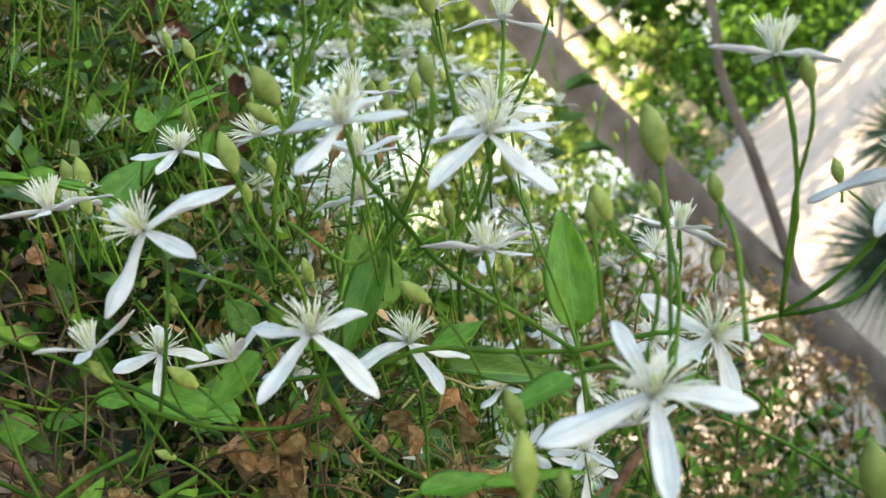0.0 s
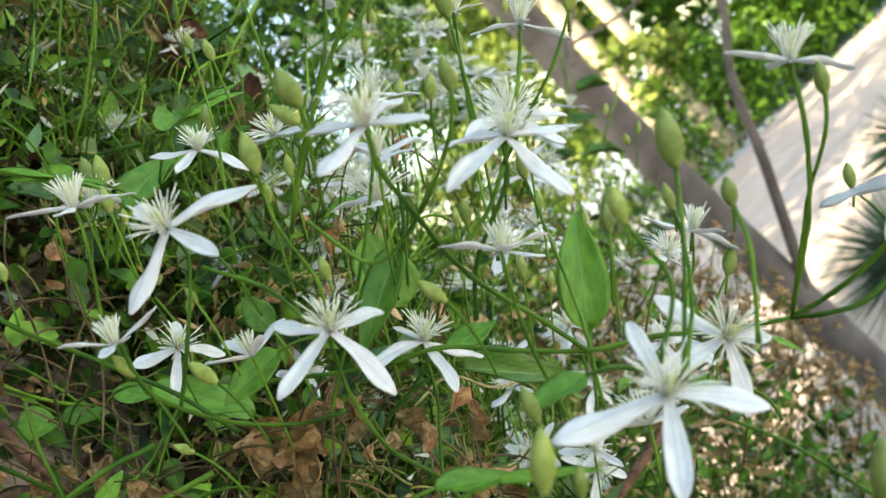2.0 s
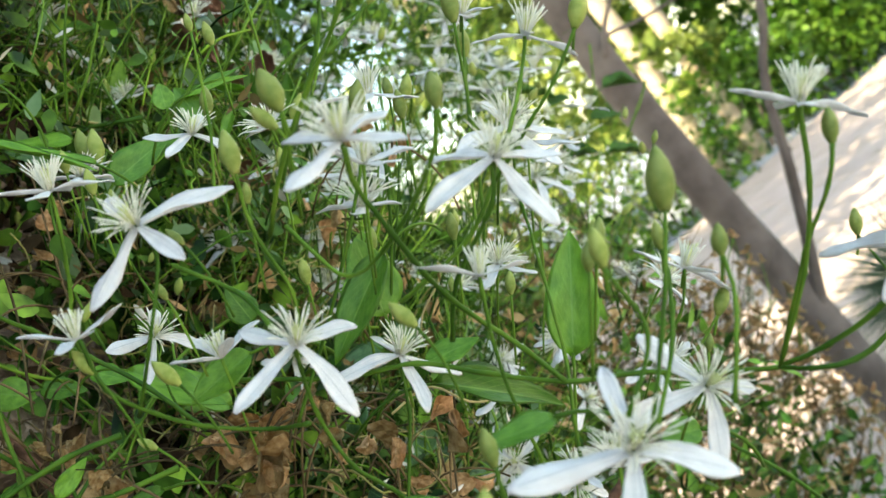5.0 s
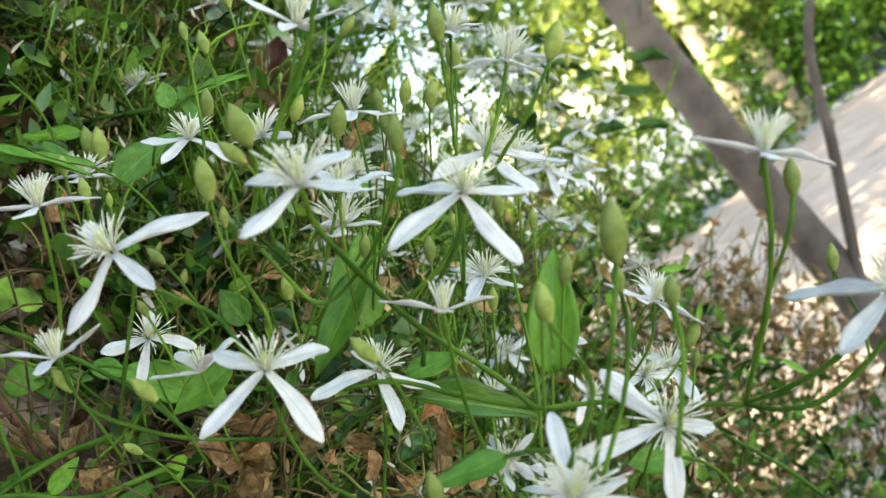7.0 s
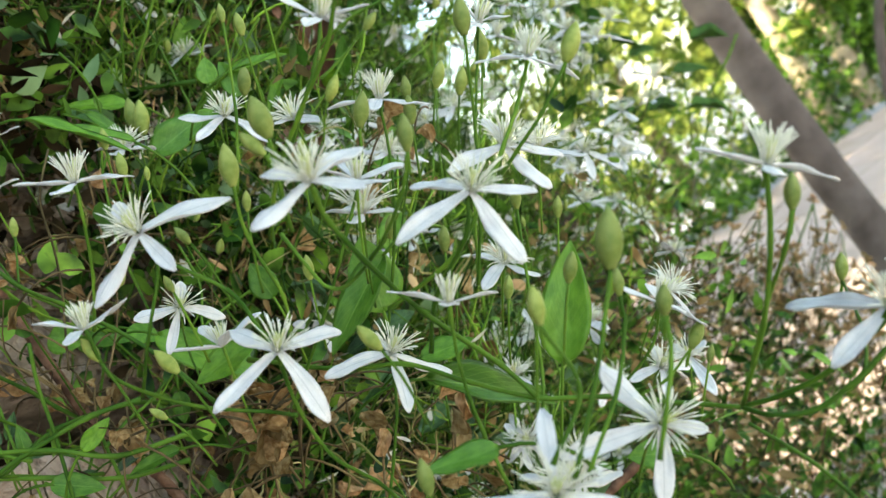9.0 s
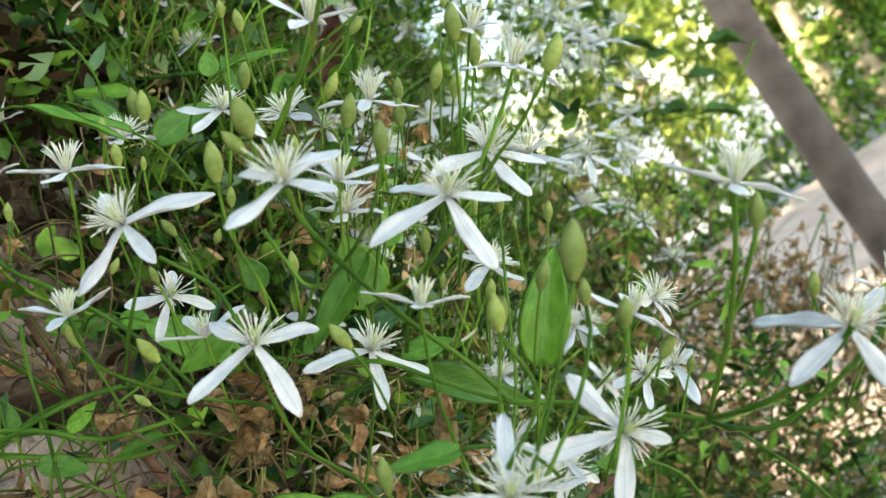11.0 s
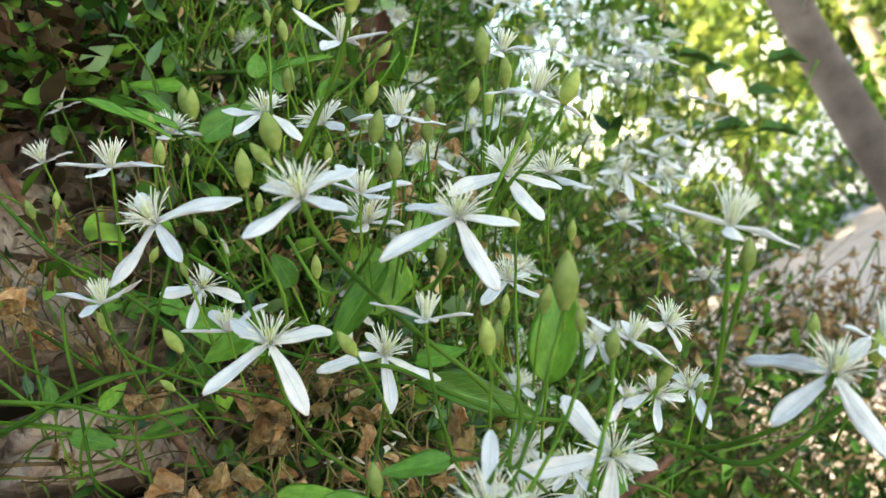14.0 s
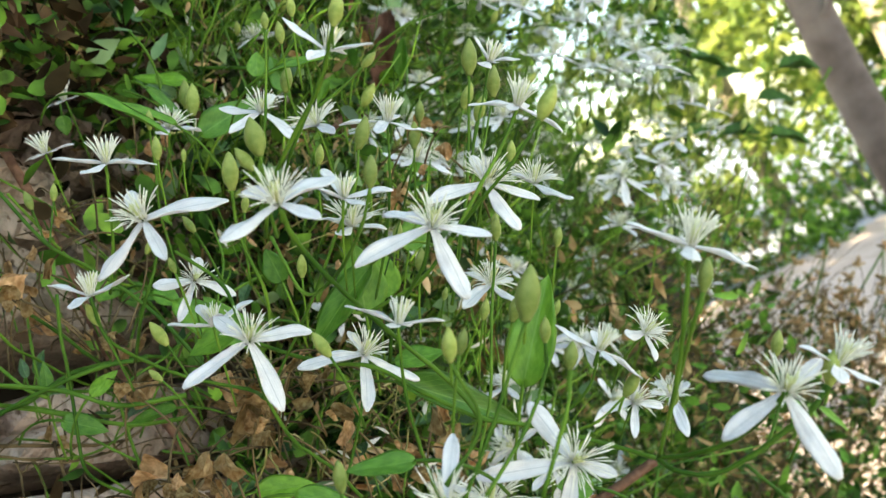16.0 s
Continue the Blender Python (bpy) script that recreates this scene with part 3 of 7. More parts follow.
flower((-0.0581, 0.1251, 1.5471), (0.33, 0.06, 0.94), (0.88, 0.32, -0.33), [(179, 11.2, 26), (1, 11.4, 26), (80, 9.1, 4), (-100, 9.1, -4)], "half-open", stalk=0.005)
flower((-0.0792, 0.2011, 1.5466), (0.77, -0.60, 0.22), (0.60, 0.57, -0.56), [(-165, 13.8, -5), (-101, 15.6, -12), (-4, 15.5, -7), (89, 7.8, 26)], "open", stalk=0.005)
flower((-0.0465, 0.1533, 1.5261), (0.33, -0.14, 0.93), (0.91, 0.29, -0.28), [(-143, 13.1, 18), (128, 9.5, 40), (32, 13.1, 22), (-58, 7.8, 40)], "half-open")
flower((0.0193, 0.1291, 1.5046), (0.54, 0.19, 0.82), (0.77, 0.29, -0.57), [(180, 13.0, 19), (0, 10.6, 19), (80, 7.8, 4), (-100, 7.8, -4)], "half-open", stalk=0.005)
flower((0.0434, 0.1711, 1.5282), (0.72, -0.47, 0.51), (0.70, 0.43, -0.57), [(-147, 18.5), (-59, 17.3), (-13, 15.1), (122, 8.6, 26)], "open")
flower((0.0463, 0.2132, 1.5236), (0.54, -0.09, 0.84), (0.81, 0.32, -0.49), [(-58, 18.5), (115, 14.9), (29, 8.4, 26), (209, 8.4, 26)], "open")
flower((0.0533, 0.2002, 1.5630), (0.77, -0.07, 0.64), (0.63, 0.24, -0.74), [(167, 8.4, 33), (13, 8.8, 33), (80, 7.0, 4), (-100, 7.0, -4)], "half-open", stalk=0.005)
flower((0.0610, 0.1712, 1.5434), (0.71, -0.06, 0.70), (0.69, 0.26, -0.68), [(-178, 12.6, -7), (-2, 13.7, -7), (80, 11.0, 4), (-100, 11.0, -4)], "open", stalk=0.005)
flower((0.0161, 0.2177, 1.4992), (0.65, -0.15, 0.75), (0.74, 0.34, -0.58), [(128, 13.2), (-42, 12.4), (43, 10.7), (-120, 17.7)], "open")
flower((0.0556, 0.1547, 1.4754), (0.79, 0.10, 0.61), (0.56, 0.30, -0.77), [(175, 12.3, 8), (-82, 10.7, 0), (5, 13.5, 0), (100, 6.9, 26)], "half-open", stalk=0.005)
flower((0.0340, 0.2580, 1.4341), (0.67, -0.54, 0.51), (0.74, 0.41, -0.53), [(-99, 15.5), (-163, 12.6), (-1, 11.2), (92, 6.3, 26)], "open")
flower((0.0411, 0.2926, 1.4227), (0.31, -0.38, 0.87), (0.94, 0.23, -0.24), [(-87, 21.3), (105, 12.4), (9, 8.4, 26), (189, 8.4, 26)], "open")
flower((0.0428, 0.1349, 1.4562), (0.55, -0.78, 0.31), (0.73, 0.27, -0.62), [(-159, 23.1), (137, 17.2), (-5, 9.9), (-89, 16.8)], "open")
flower((0.0256, 0.0965, 1.4668), (0.47, -0.65, 0.59), (0.81, 0.05, -0.59), [(-163, 22.0), (102, 16.6), (-10, 17.5), (-96, 19.8)], "open")
flower((0.0906, 0.1270, 1.4936), (0.66, 0.01, 0.75), (0.72, 0.27, -0.64), [(179, 14.0, 3), (1, 14.7, 3), (80, 9.6, 4), (-100, 9.6, -4)], "open", stalk=0.005)
flower((0.0950, 0.1272, 1.4567), (0.48, -0.57, 0.67), (0.88, 0.28, -0.40), [(130, 21.7, -23), (-154, 16.0, -19), (-64, 19.3, -19), (30, 9.6, 26)], "open", stalk=0.005)
flower((0.1067, 0.1430, 1.4539), (0.80, 0.04, 0.60), (0.58, 0.22, -0.79), [(179, 8.6, 5), (1, 10.0, 5), (80, 8.0, 4), (-100, 8.0, -4)], "open")
flower((0.0280, 0.1447, 1.5762), (0.71, -0.07, 0.70), (0.69, 0.26, -0.68), [(173, 13.8, 22), (7, 11.1, 22), (80, 11.0, 4), (-100, 11.0, -4)], "half-open", stalk=0.005)
flower((-0.0121, 0.2078, 1.5747), (0.20, -0.42, 0.89), (0.97, 0.18, -0.14), [(-63, 19.5), (126, 14.2), (31, 8.4, 26), (211, 8.4, 26)], "open")
flower((-0.0772, 0.2264, 1.6066), (0.63, -0.05, 0.77), (0.74, 0.33, -0.58), [(145, 13.4), (65, 18.2), (-93, 11.0), (-22, 6.7, 26)], "open")
flower((0.0536, 0.2329, 1.4612), (0.94, -0.10, 0.34), (0.34, 0.47, -0.81), [(-74, 11.1), (-140, 12.3), (28, 5.9, 26), (118, 5.9, 26)], "open")
flower((0.0171, 0.1361, 1.4527), (0.43, 0.07, 0.90), (0.87, 0.23, -0.44), [(34, 15.3), (132, 15.1), (218, 7.6, 26), (308, 7.6, 26)], "open")
flower((0.0426, 0.4411, 1.5124), (0.61, -0.65, 0.45), (0.78, 0.39, -0.49), [(-167, 15.7), (-85, 18.8), (-34, 22.8), (97, 9.4, 26)], "open")
flower((-0.1153, 0.2018, 1.6159), (0.21, -0.22, 0.95), (0.93, 0.34, -0.13), [(179, 7.7, 5), (1, 10.5, 5), (80, 8.4, 4), (-100, 8.4, -4)], "open")
flower((-0.1069, 0.3791, 1.7156), (0.79, -0.52, 0.31), (0.49, 0.25, -0.83), [(-133, 15.2), (-9, 17.5), (-65, 7.7), (125, 7.6, 26)], "open")
flower((0.0094, 0.3192, 1.4511), (0.11, -0.42, 0.90), (0.96, -0.20, -0.21), [(-104, 13.3), (174, 12.8), (-30, 11.9), (74, 6.4, 26)], "open")
flower((0.0605, 0.5453, 1.6327), (0.53, -0.74, 0.42), (0.70, 0.11, -0.71), [(-155, 13.9), (-10, 12.7), (-86, 15.1), (95, 7.0, 26)], "open")
flower((0.1006, 0.5488, 1.5264), (0.72, -0.05, 0.70), (0.70, 0.06, -0.71), [(180, 21.5, 3), (0, 13.6, 3), (80, 17.2, 4), (-100, 17.2, -4)], "open")
flower((0.0602, 0.4948, 1.5089), (0.77, -0.48, 0.43), (0.56, 0.19, -0.80), [(-169, 15.3), (-4, 14.9), (-88, 14.2), (93, 7.4, 26)], "open")
flower((0.0382, 0.4427, 1.5933), (0.67, -0.07, 0.74), (0.74, 0.07, -0.67), [(-178, 16.7, -12), (-2, 16.5, -12), (80, 13.4, 4), (-100, 13.4, -4)], "open")
flower((0.0832, 0.4971, 1.5652), (0.56, -0.09, 0.82), (0.83, 0.08, -0.56), [(-180, 19.9, -1), (0, 21.6, -1), (80, 17.3, 4), (-100, 17.3, -4)], "open")
flower((-0.0063, 0.3879, 1.4073), (0.84, -0.55, 0.03), (0.32, 0.44, -0.84), [(148, 12.4), (-17, 13.5), (-104, 18.7), (69, 6.7, 26)], "open")
flower((-0.0141, 0.2768, 1.4154), (0.45, -0.41, 0.79), (0.86, -0.03, -0.51), [(-114, 12.5), (165, 13.5), (-53, 14.9), (63, 6.7, 26)], "open")
flower((-0.0239, 0.2960, 1.4514), (0.44, -0.24, 0.86), (0.89, -0.00, -0.45), [(-132, 13.4), (-51, 12.0), (44, 6.4, 26), (134, 6.4, 26)], "open")
flower((0.0056, 0.3398, 1.4458), (-0.32, -0.43, 0.85), (0.94, -0.28, 0.21), [(-134, 12.7), (-70, 14.5), (33, 6.8, 26), (123, 6.8, 26)], "open")
flower((0.0577, 0.5084, 1.4954), (0.49, -0.46, 0.74), (0.86, 0.14, -0.49), [(169, 15.8), (3, 14.3), (-97, 17.3), (85, 7.9, 26)], "open")
flower((-0.1725, 0.3192, 1.6369), (0.58, -0.48, 0.66), (0.80, 0.19, -0.57), [(144, 20.7), (-33, 12.7), (56, 8.3, 26), (236, 8.3, 26)], "open")
bud((-0.0770, 0.2460, 1.6120), (0.40, 0.12, 0.91), 13.5, 0.42)
bud((-0.0830, 0.2540, 1.6185), (0.34, 0.10, 0.93), 12.5, 0.42)
bud((-0.0700, 0.2030, 1.6025), (0.37, 0.12, 0.92), 7.5, 0.42)
bud((-0.0590, 0.1830, 1.5860), (0.33, 0.11, 0.94), 8.1, 0.42)
bud((0.0088, 0.1221, 1.5562), (0.17, 0.05, 0.98), 10.0, 0.50, stalk=0.005)
bud((-0.0101, 0.1351, 1.5550), (0.34, 0.11, 0.93), 10.5, 0.42, stalk=0.005)
bud((0.0062, 0.1211, 1.5537), (-0.24, -0.10, 0.96), 7.3, 0.42, stalk=0.005)
bud((-0.0350, 0.2462, 1.6004), (0.48, 0.16, 0.86), 11.2, 0.42)
bud((0.0113, 0.1735, 1.5990), (0.32, 0.11, 0.94), 6.4, 0.42)
bud((-0.0107, 0.2080, 1.6052), (0.28, 0.09, 0.95), 7.9, 0.42)
bud((-0.0132, 0.2070, 1.6121), (0.33, 0.11, 0.94), 6.2, 0.42, stalk=0.005)
bud((0.0410, 0.1207, 1.5732), (0.54, 0.19, 0.82), 8.3, 0.42, stalk=0.005)
bud((0.0354, 0.1421, 1.5671), (0.86, 0.31, 0.40), 5.3, 0.42, stalk=0.005)
bud((0.0156, 0.1649, 1.5532), (0.59, 0.20, 0.78), 9.8, 0.42, stalk=0.005)
bud((0.0216, 0.2085, 1.5585), (0.43, 0.15, 0.89), 7.5, 0.42, stalk=0.005)
bud((0.0226, 0.1888, 1.5489), (0.41, 0.14, 0.90), 8.6, 0.42)
bud((0.0344, 0.1144, 1.5358), (0.43, 0.15, 0.89), 7.6, 0.42, stalk=0.005)
bud((-0.0169, 0.2062, 1.5621), (0.46, 0.16, 0.87), 7.2, 0.42)
bud((0.0496, 0.1836, 1.5595), (0.41, 0.14, 0.90), 11.0, 0.42, stalk=0.005)
bud((0.0470, 0.2111, 1.5545), (0.43, 0.15, 0.89), 10.4, 0.42, stalk=0.005)
bud((0.0688, 0.1504, 1.5350), (0.71, 0.25, 0.65), 10.0, 0.42, stalk=0.005)
bud((0.0461, 0.1975, 1.5323), (0.46, 0.16, 0.88), 6.8, 0.42)
bud((0.0351, 0.1825, 1.5123), (0.43, 0.15, 0.89), 7.4, 0.42, stalk=0.005)
bud((0.0894, 0.1213, 1.4842), (0.52, 0.18, 0.84), 7.4, 0.42, stalk=0.005)
bud((0.0938, 0.1665, 1.4547), (0.52, 0.18, 0.84), 6.9, 0.42, stalk=0.005)
bud((0.1030, 0.1417, 1.4503), (0.55, 0.19, 0.82), 8.6, 0.42, stalk=0.005)
bud((0.0556, 0.1076, 1.4950), (0.49, 0.17, 0.85), 12.1, 0.42, stalk=0.005)
bud((0.0521, 0.1257, 1.4868), (0.41, 0.14, 0.90), 6.1, 0.42, stalk=0.005)
bud((0.0407, 0.0972, 1.4947), (0.36, 0.12, 0.93), 7.4, 0.42, stalk=0.005)
bud((0.0381, 0.1099, 1.4940), (0.56, 0.19, 0.80), 6.0, 0.42)
bud((0.0553, 0.1590, 1.4608), (0.78, 0.28, 0.56), 8.1, 0.42, stalk=0.005)
bud((0.0589, 0.1101, 1.4818), (0.51, 0.17, 0.84), 6.2, 0.50, stalk=0.005)
bud((0.0045, 0.0969, 1.4782), (0.31, 0.10, 0.94), 7.4, 0.42, stalk=0.005)
bud((0.0042, 0.1187, 1.5049), (-0.18, -0.07, 0.98), 7.5, 0.42)
bud((-0.0512, 0.1366, 1.5262), (-0.20, -0.08, 0.98), 8.5, 0.42)
bud((-0.0593, 0.1247, 1.5388), (-0.09, -0.04, 0.99), 7.1, 0.42)
bud((-0.0923, 0.1573, 1.5860), (0.06, 0.01, 1.00), 6.7, 0.42, stalk=0.005)
bud((-0.0842, 0.1586, 1.5851), (0.41, 0.14, 0.90), 5.8, 0.42, stalk=0.005)
bud((-0.0339, 0.1469, 1.5522), (-0.18, -0.08, 0.98), 5.9, 0.42)
bud((-0.0144, 0.1434, 1.5496), (0.46, 0.16, 0.87), 5.3, 0.42)
bud((-0.0231, 0.1724, 1.5281), (0.37, 0.13, 0.92), 7.4, 0.42)
bud((0.0158, 0.1654, 1.5138), (0.47, 0.16, 0.87), 7.1, 0.42)
bud((0.0154, 0.1974, 1.4910), (0.54, 0.19, 0.82), 7.2, 0.42)
bud((-0.0450, 0.1456, 1.5444), (0.06, 0.01, 1.00), 5.1, 0.42)
bud((-0.0796, 0.1627, 1.5183), (-0.42, -0.16, 0.89), 6.0, 0.42)
bud((-0.0669, 0.2091, 1.5879), (0.41, 0.14, 0.90), 5.0, 0.42)
bud((-0.0000, 0.2130, 1.5014), (0.58, 0.20, 0.79), 4.8, 0.42)
bud((0.0335, 0.2571, 1.4997), (0.52, 0.18, 0.83), 8.0, 0.42)
bud((0.0189, 0.2730, 1.5028), (0.32, 0.10, 0.94), 4.1, 0.42)
bud((-0.0211, 0.3105, 1.6103), (0.63, 0.22, 0.74), 4.6, 0.42)
bud((0.0164, 0.2725, 1.4743), (0.66, 0.23, 0.72), 7.2, 0.42)
bud((0.0513, 0.2324, 1.4342), (0.66, 0.23, 0.72), 6.1, 0.42)
bud((0.0034, 0.0626, 1.4775), (0.63, 0.06, 0.78), 9.9, 0.38)
bud((0.0063, 0.0678, 1.4719), (0.57, 0.06, 0.82), 5.1, 0.42)
bud((0.0391, 0.0709, 1.4396), (0.58, 0.06, 0.81), 10.6, 0.42)
bud((-0.0160, 0.2668, 1.5846), (0.81, 0.08, 0.59), 10.9, 0.42)
bud((0.0421, 0.1415, 1.4927), (0.65, 0.06, 0.76), 7.5, 0.42)
bud((-0.0168, 0.2365, 1.5270), (0.59, 0.06, 0.80), 8.8, 0.42)
bud((0.0048, 0.2887, 1.5160), (0.57, 0.05, 0.82), 8.0, 0.42)
bud((0.1062, 0.4488, 1.4859), (0.73, 0.07, 0.68), 8.1, 0.42)
bud((0.0310, 0.2411, 1.5540), (0.65, 0.06, 0.76), 9.7, 0.42)
bud((0.0209, 0.2703, 1.5648), (0.71, 0.07, 0.71), 10.7, 0.42)
leaf((0.0197, 0.1927, 1.4677), (0.58, 0.15, 0.80), (0.06, -0.99, 0.14), 35.4, 15.7)
leaf((-0.0141, 0.1831, 1.5093), (0.25, 0.08, 0.96), (0.61, -0.78, -0.09), 22.6, 17.0)
leaf((-0.0038, 0.1795, 1.5224), (-0.84, -0.30, -0.45), (0.05, -0.87, 0.49), 31.8, 12.2)
leaf((-0.0152, 0.1846, 1.4853), (0.56, 0.51, -0.65), (0.80, -0.54, 0.27), 47.1, 11.9)
leaf((0.0158, 0.1126, 1.4755), (-0.91, -0.33, 0.26), (0.41, -0.51, 0.76), 16.2, 7.1)
leaf((-0.1872, 0.3555, 1.7120), (0.53, 0.18, 0.83), (0.31, -0.95, 0.01), 22.9, 29.8)
leaf((-0.0486, 0.2579, 1.6157), (0.36, 0.12, 0.93), (0.35, -0.94, -0.02), 10.5, 8.4)
leaf((-0.0311, 0.2325, 1.6067), (0.92, 0.34, -0.19), (0.35, -0.53, 0.77), 21.3, 4.7)
leaf((-0.0636, 0.2101, 1.6012), (-0.61, -0.23, 0.75), (0.77, -0.41, 0.50), 26.4, 5.4)
leaf((-0.0721, 0.2495, 1.6045), (0.93, 0.34, 0.11), (0.23, -0.82, 0.52), 24.8, 13.5)
leaf((-0.0946, 0.2835, 1.6388), (-0.82, -0.30, 0.48), (0.55, -0.66, 0.52), 24.7, 9.3)
leaf((-0.1358, 0.1741, 1.5217), (0.74, 0.28, -0.61), (0.58, -0.71, 0.39), 16.8, 8.4)
leaf((-0.0997, 0.1874, 1.5081), (-0.92, -0.34, 0.19), (0.38, -0.73, 0.57), 18.1, 6.0)
leaf((-0.1161, 0.1706, 1.5250), (0.90, 0.32, 0.28), (0.33, -0.94, 0.03), 13.1, 5.8)
leaf((-0.0446, 0.1647, 1.5230), (-0.94, -0.34, -0.01), (0.25, -0.71, 0.66), 19.6, 12.2)
leaf((-0.1522, 0.1894, 1.5331), (0.31, 0.10, 0.94), (0.81, -0.54, -0.21), 12.9, 5.6)
leaf((-0.0139, 0.1868, 1.4914), (0.90, 0.33, -0.28), (0.43, -0.61, 0.67), 16.6, 9.1)
leaf((-0.0814, 0.1838, 1.4703), (0.89, 0.33, -0.30), (0.45, -0.70, 0.56), 20.6, 9.7)
leaf((0.0354, 0.1627, 1.4398), (-0.82, -0.30, 0.49), (0.50, -0.79, 0.34), 10.1, 7.8)
leaf((-0.0596, 0.2230, 1.5329), (-0.01, -0.01, 1.00), (0.20, -0.98, -0.01), 14.3, 10.7)
leaf((-0.1670, 0.2527, 1.5736), (0.76, 0.07, -0.65), (0.41, -0.83, 0.39), 15.4, 14.1)
leaf((-0.1523, 0.2540, 1.5643), (0.81, 0.07, -0.58), (0.42, -0.77, 0.49), 17.2, 9.8)
leaf((-0.1171, 0.2272, 1.5541), (0.61, 0.06, -0.79), (0.62, -0.66, 0.43), 13.8, 8.9)
leaf((-0.0813, 0.1916, 1.6225), (0.67, 0.19, -0.72), (0.74, -0.10, 0.67), 35.0, 8.0)
leaf((-0.0760, 0.2435, 1.6029), (0.94, 0.30, 0.17), (0.26, -0.94, 0.23), 25.5, 13.7)
leaf((-0.1382, 0.3077, 1.6634), (0.85, 0.27, -0.46), (0.48, -0.75, 0.45), 31.0, 6.5)
leaf((-0.0984, 0.2574, 1.6368), (0.41, 0.13, -0.90), (0.76, -0.59, 0.26), 24.3, 5.6)
leaf((-0.1363, 0.2471, 1.6429), (-0.21, -0.07, -0.97), (0.38, -0.92, -0.02), 8.8, 7.4)
leaf((-0.1341, 0.2880, 1.6574), (0.62, 0.20, -0.76), (0.62, -0.72, 0.31), 15.2, 6.7)
leaf((-0.0428, 0.2644, 1.6168), (0.96, 0.09, -0.26), (0.24, -0.73, 0.64), 25.3, 5.6)
leaf((-0.0424, 0.2644, 1.6063), (-0.04, -0.00, 1.00), (0.24, -0.97, 0.01), 16.6, 9.4)
leaf((-0.0969, 0.2090, 1.5441), (0.54, 0.05, -0.84), (0.58, -0.75, 0.33), 33.7, 12.3)
leaf((-0.0110, 0.1064, 1.4725), (0.84, 0.08, -0.54), (0.48, -0.56, 0.67), 21.3, 3.3)
leaf((-0.0264, 0.1251, 1.4760), (0.86, 0.08, -0.50), (0.45, -0.57, 0.69), 19.0, 6.4)
leaf((-0.1335, 0.2557, 1.5249), (-0.40, -0.04, -0.91), (0.19, -0.98, -0.04), 13.1, 8.6)
leaf((0.0840, 0.4465, 1.3475), (0.48, 0.04, -0.88), (0.74, -0.55, 0.38), 20.5, 5.8)
leaf((-0.0897, 0.3506, 1.7057), (0.85, 0.08, -0.52), (0.45, -0.62, 0.64), 20.8, 8.2)
leaf((-0.0869, 0.2299, 1.5154), (-0.40, -0.04, 0.91), (0.68, -0.67, 0.28), 29.6, 11.7)
leaf((-0.0313, 0.2351, 1.5113), (0.46, 0.04, 0.89), (0.40, -0.90, -0.16), 18.2, 15.6)
stem([(0.0157, 1.0914, 1.4667), (0.0932, 1.1191, 1.5034), (0.1439, 1.1379, 1.4651), (0.2108, 1.1618, 1.4952), (0.2441, 1.1737, 1.5183)], 1.6)
dry_leaf((-0.0769, 0.1908, 1.5018), (-0.43, -0.04, 0.90), (0.59, -0.77, 0.25), 13.6, 10.1)
dry_leaf((-0.0761, 0.2008, 1.5040), (0.04, 0.00, -1.00), (0.55, -0.84, 0.02), 14.8, 9.6)
brown_leaf((-0.0387, 0.4357, 1.6959), (-0.73, -0.07, 0.68), (0.54, -0.66, 0.52), 28.5, 12.3)
brown_leaf((-0.0605, 0.4336, 1.7008), (0.73, 0.07, -0.68), (0.36, -0.88, 0.30), 29.2, 11.7)
brown_leaf((-0.0581, 0.4338, 1.6654), (0.12, 0.01, -0.99), (0.64, -0.77, 0.07), 42.5, 19.4)
brown_leaf((-0.0719, 0.4326, 1.7004), (0.37, 0.03, -0.93), (0.43, -0.89, 0.14), 30.4, 13.0)
dry_leaf((-0.1065, 0.1825, 1.5229), (-0.33, -0.11, -0.94), (0.41, -0.91, -0.04), 10.0, 9.2)
dry_leaf((-0.0688, 0.1775, 1.4895), (0.38, 0.13, 0.92), (0.37, -0.93, -0.02), 22.6, 9.4)
dry_leaf((-0.0673, 0.1779, 1.5034), (0.47, 0.18, -0.86), (0.72, -0.64, 0.26), 13.5, 7.5)
dry_leaf((-0.0965, 0.1675, 1.4912), (-0.94, -0.34, 0.09), (0.33, -0.76, 0.56), 16.1, 11.3)
dry_leaf((-0.0893, 0.1701, 1.4854), (-0.66, -0.23, -0.72), (0.18, -0.97, 0.15), 11.9, 13.2)
dry_leaf((-0.0725, 0.1657, 1.4793), (0.07, 0.01, 1.00), (0.58, -0.81, -0.03), 9.8, 7.3)
dry_leaf((-0.0644, 0.1896, 1.5005), (0.84, 0.30, 0.46), (0.14, -0.92, 0.36), 9.7, 5.8)
dry_leaf((-0.1480, 0.1905, 1.5690), (0.75, 0.26, 0.61), (0.14, -0.96, 0.24), 14.3, 8.6)
dry_leaf((-0.1176, 0.2013, 1.5914), (-0.89, -0.32, -0.33), (0.16, -0.89, 0.43), 6.0, 5.6)
dry_leaf((-0.0336, 0.1692, 1.4755), (0.50, 0.17, 0.85), (0.27, -0.96, 0.03), 7.9, 4.2)
brown_leaf((-0.1248, 0.8035, 1.7270), (-0.13, -0.03, -0.99), (0.55, -0.84, -0.04), 36.9, 29.2)
brown_leaf((-0.0762, 0.3971, 1.5926), (-0.20, -0.09, 0.98), (0.70, -0.71, 0.08), 20.7, 14.9)
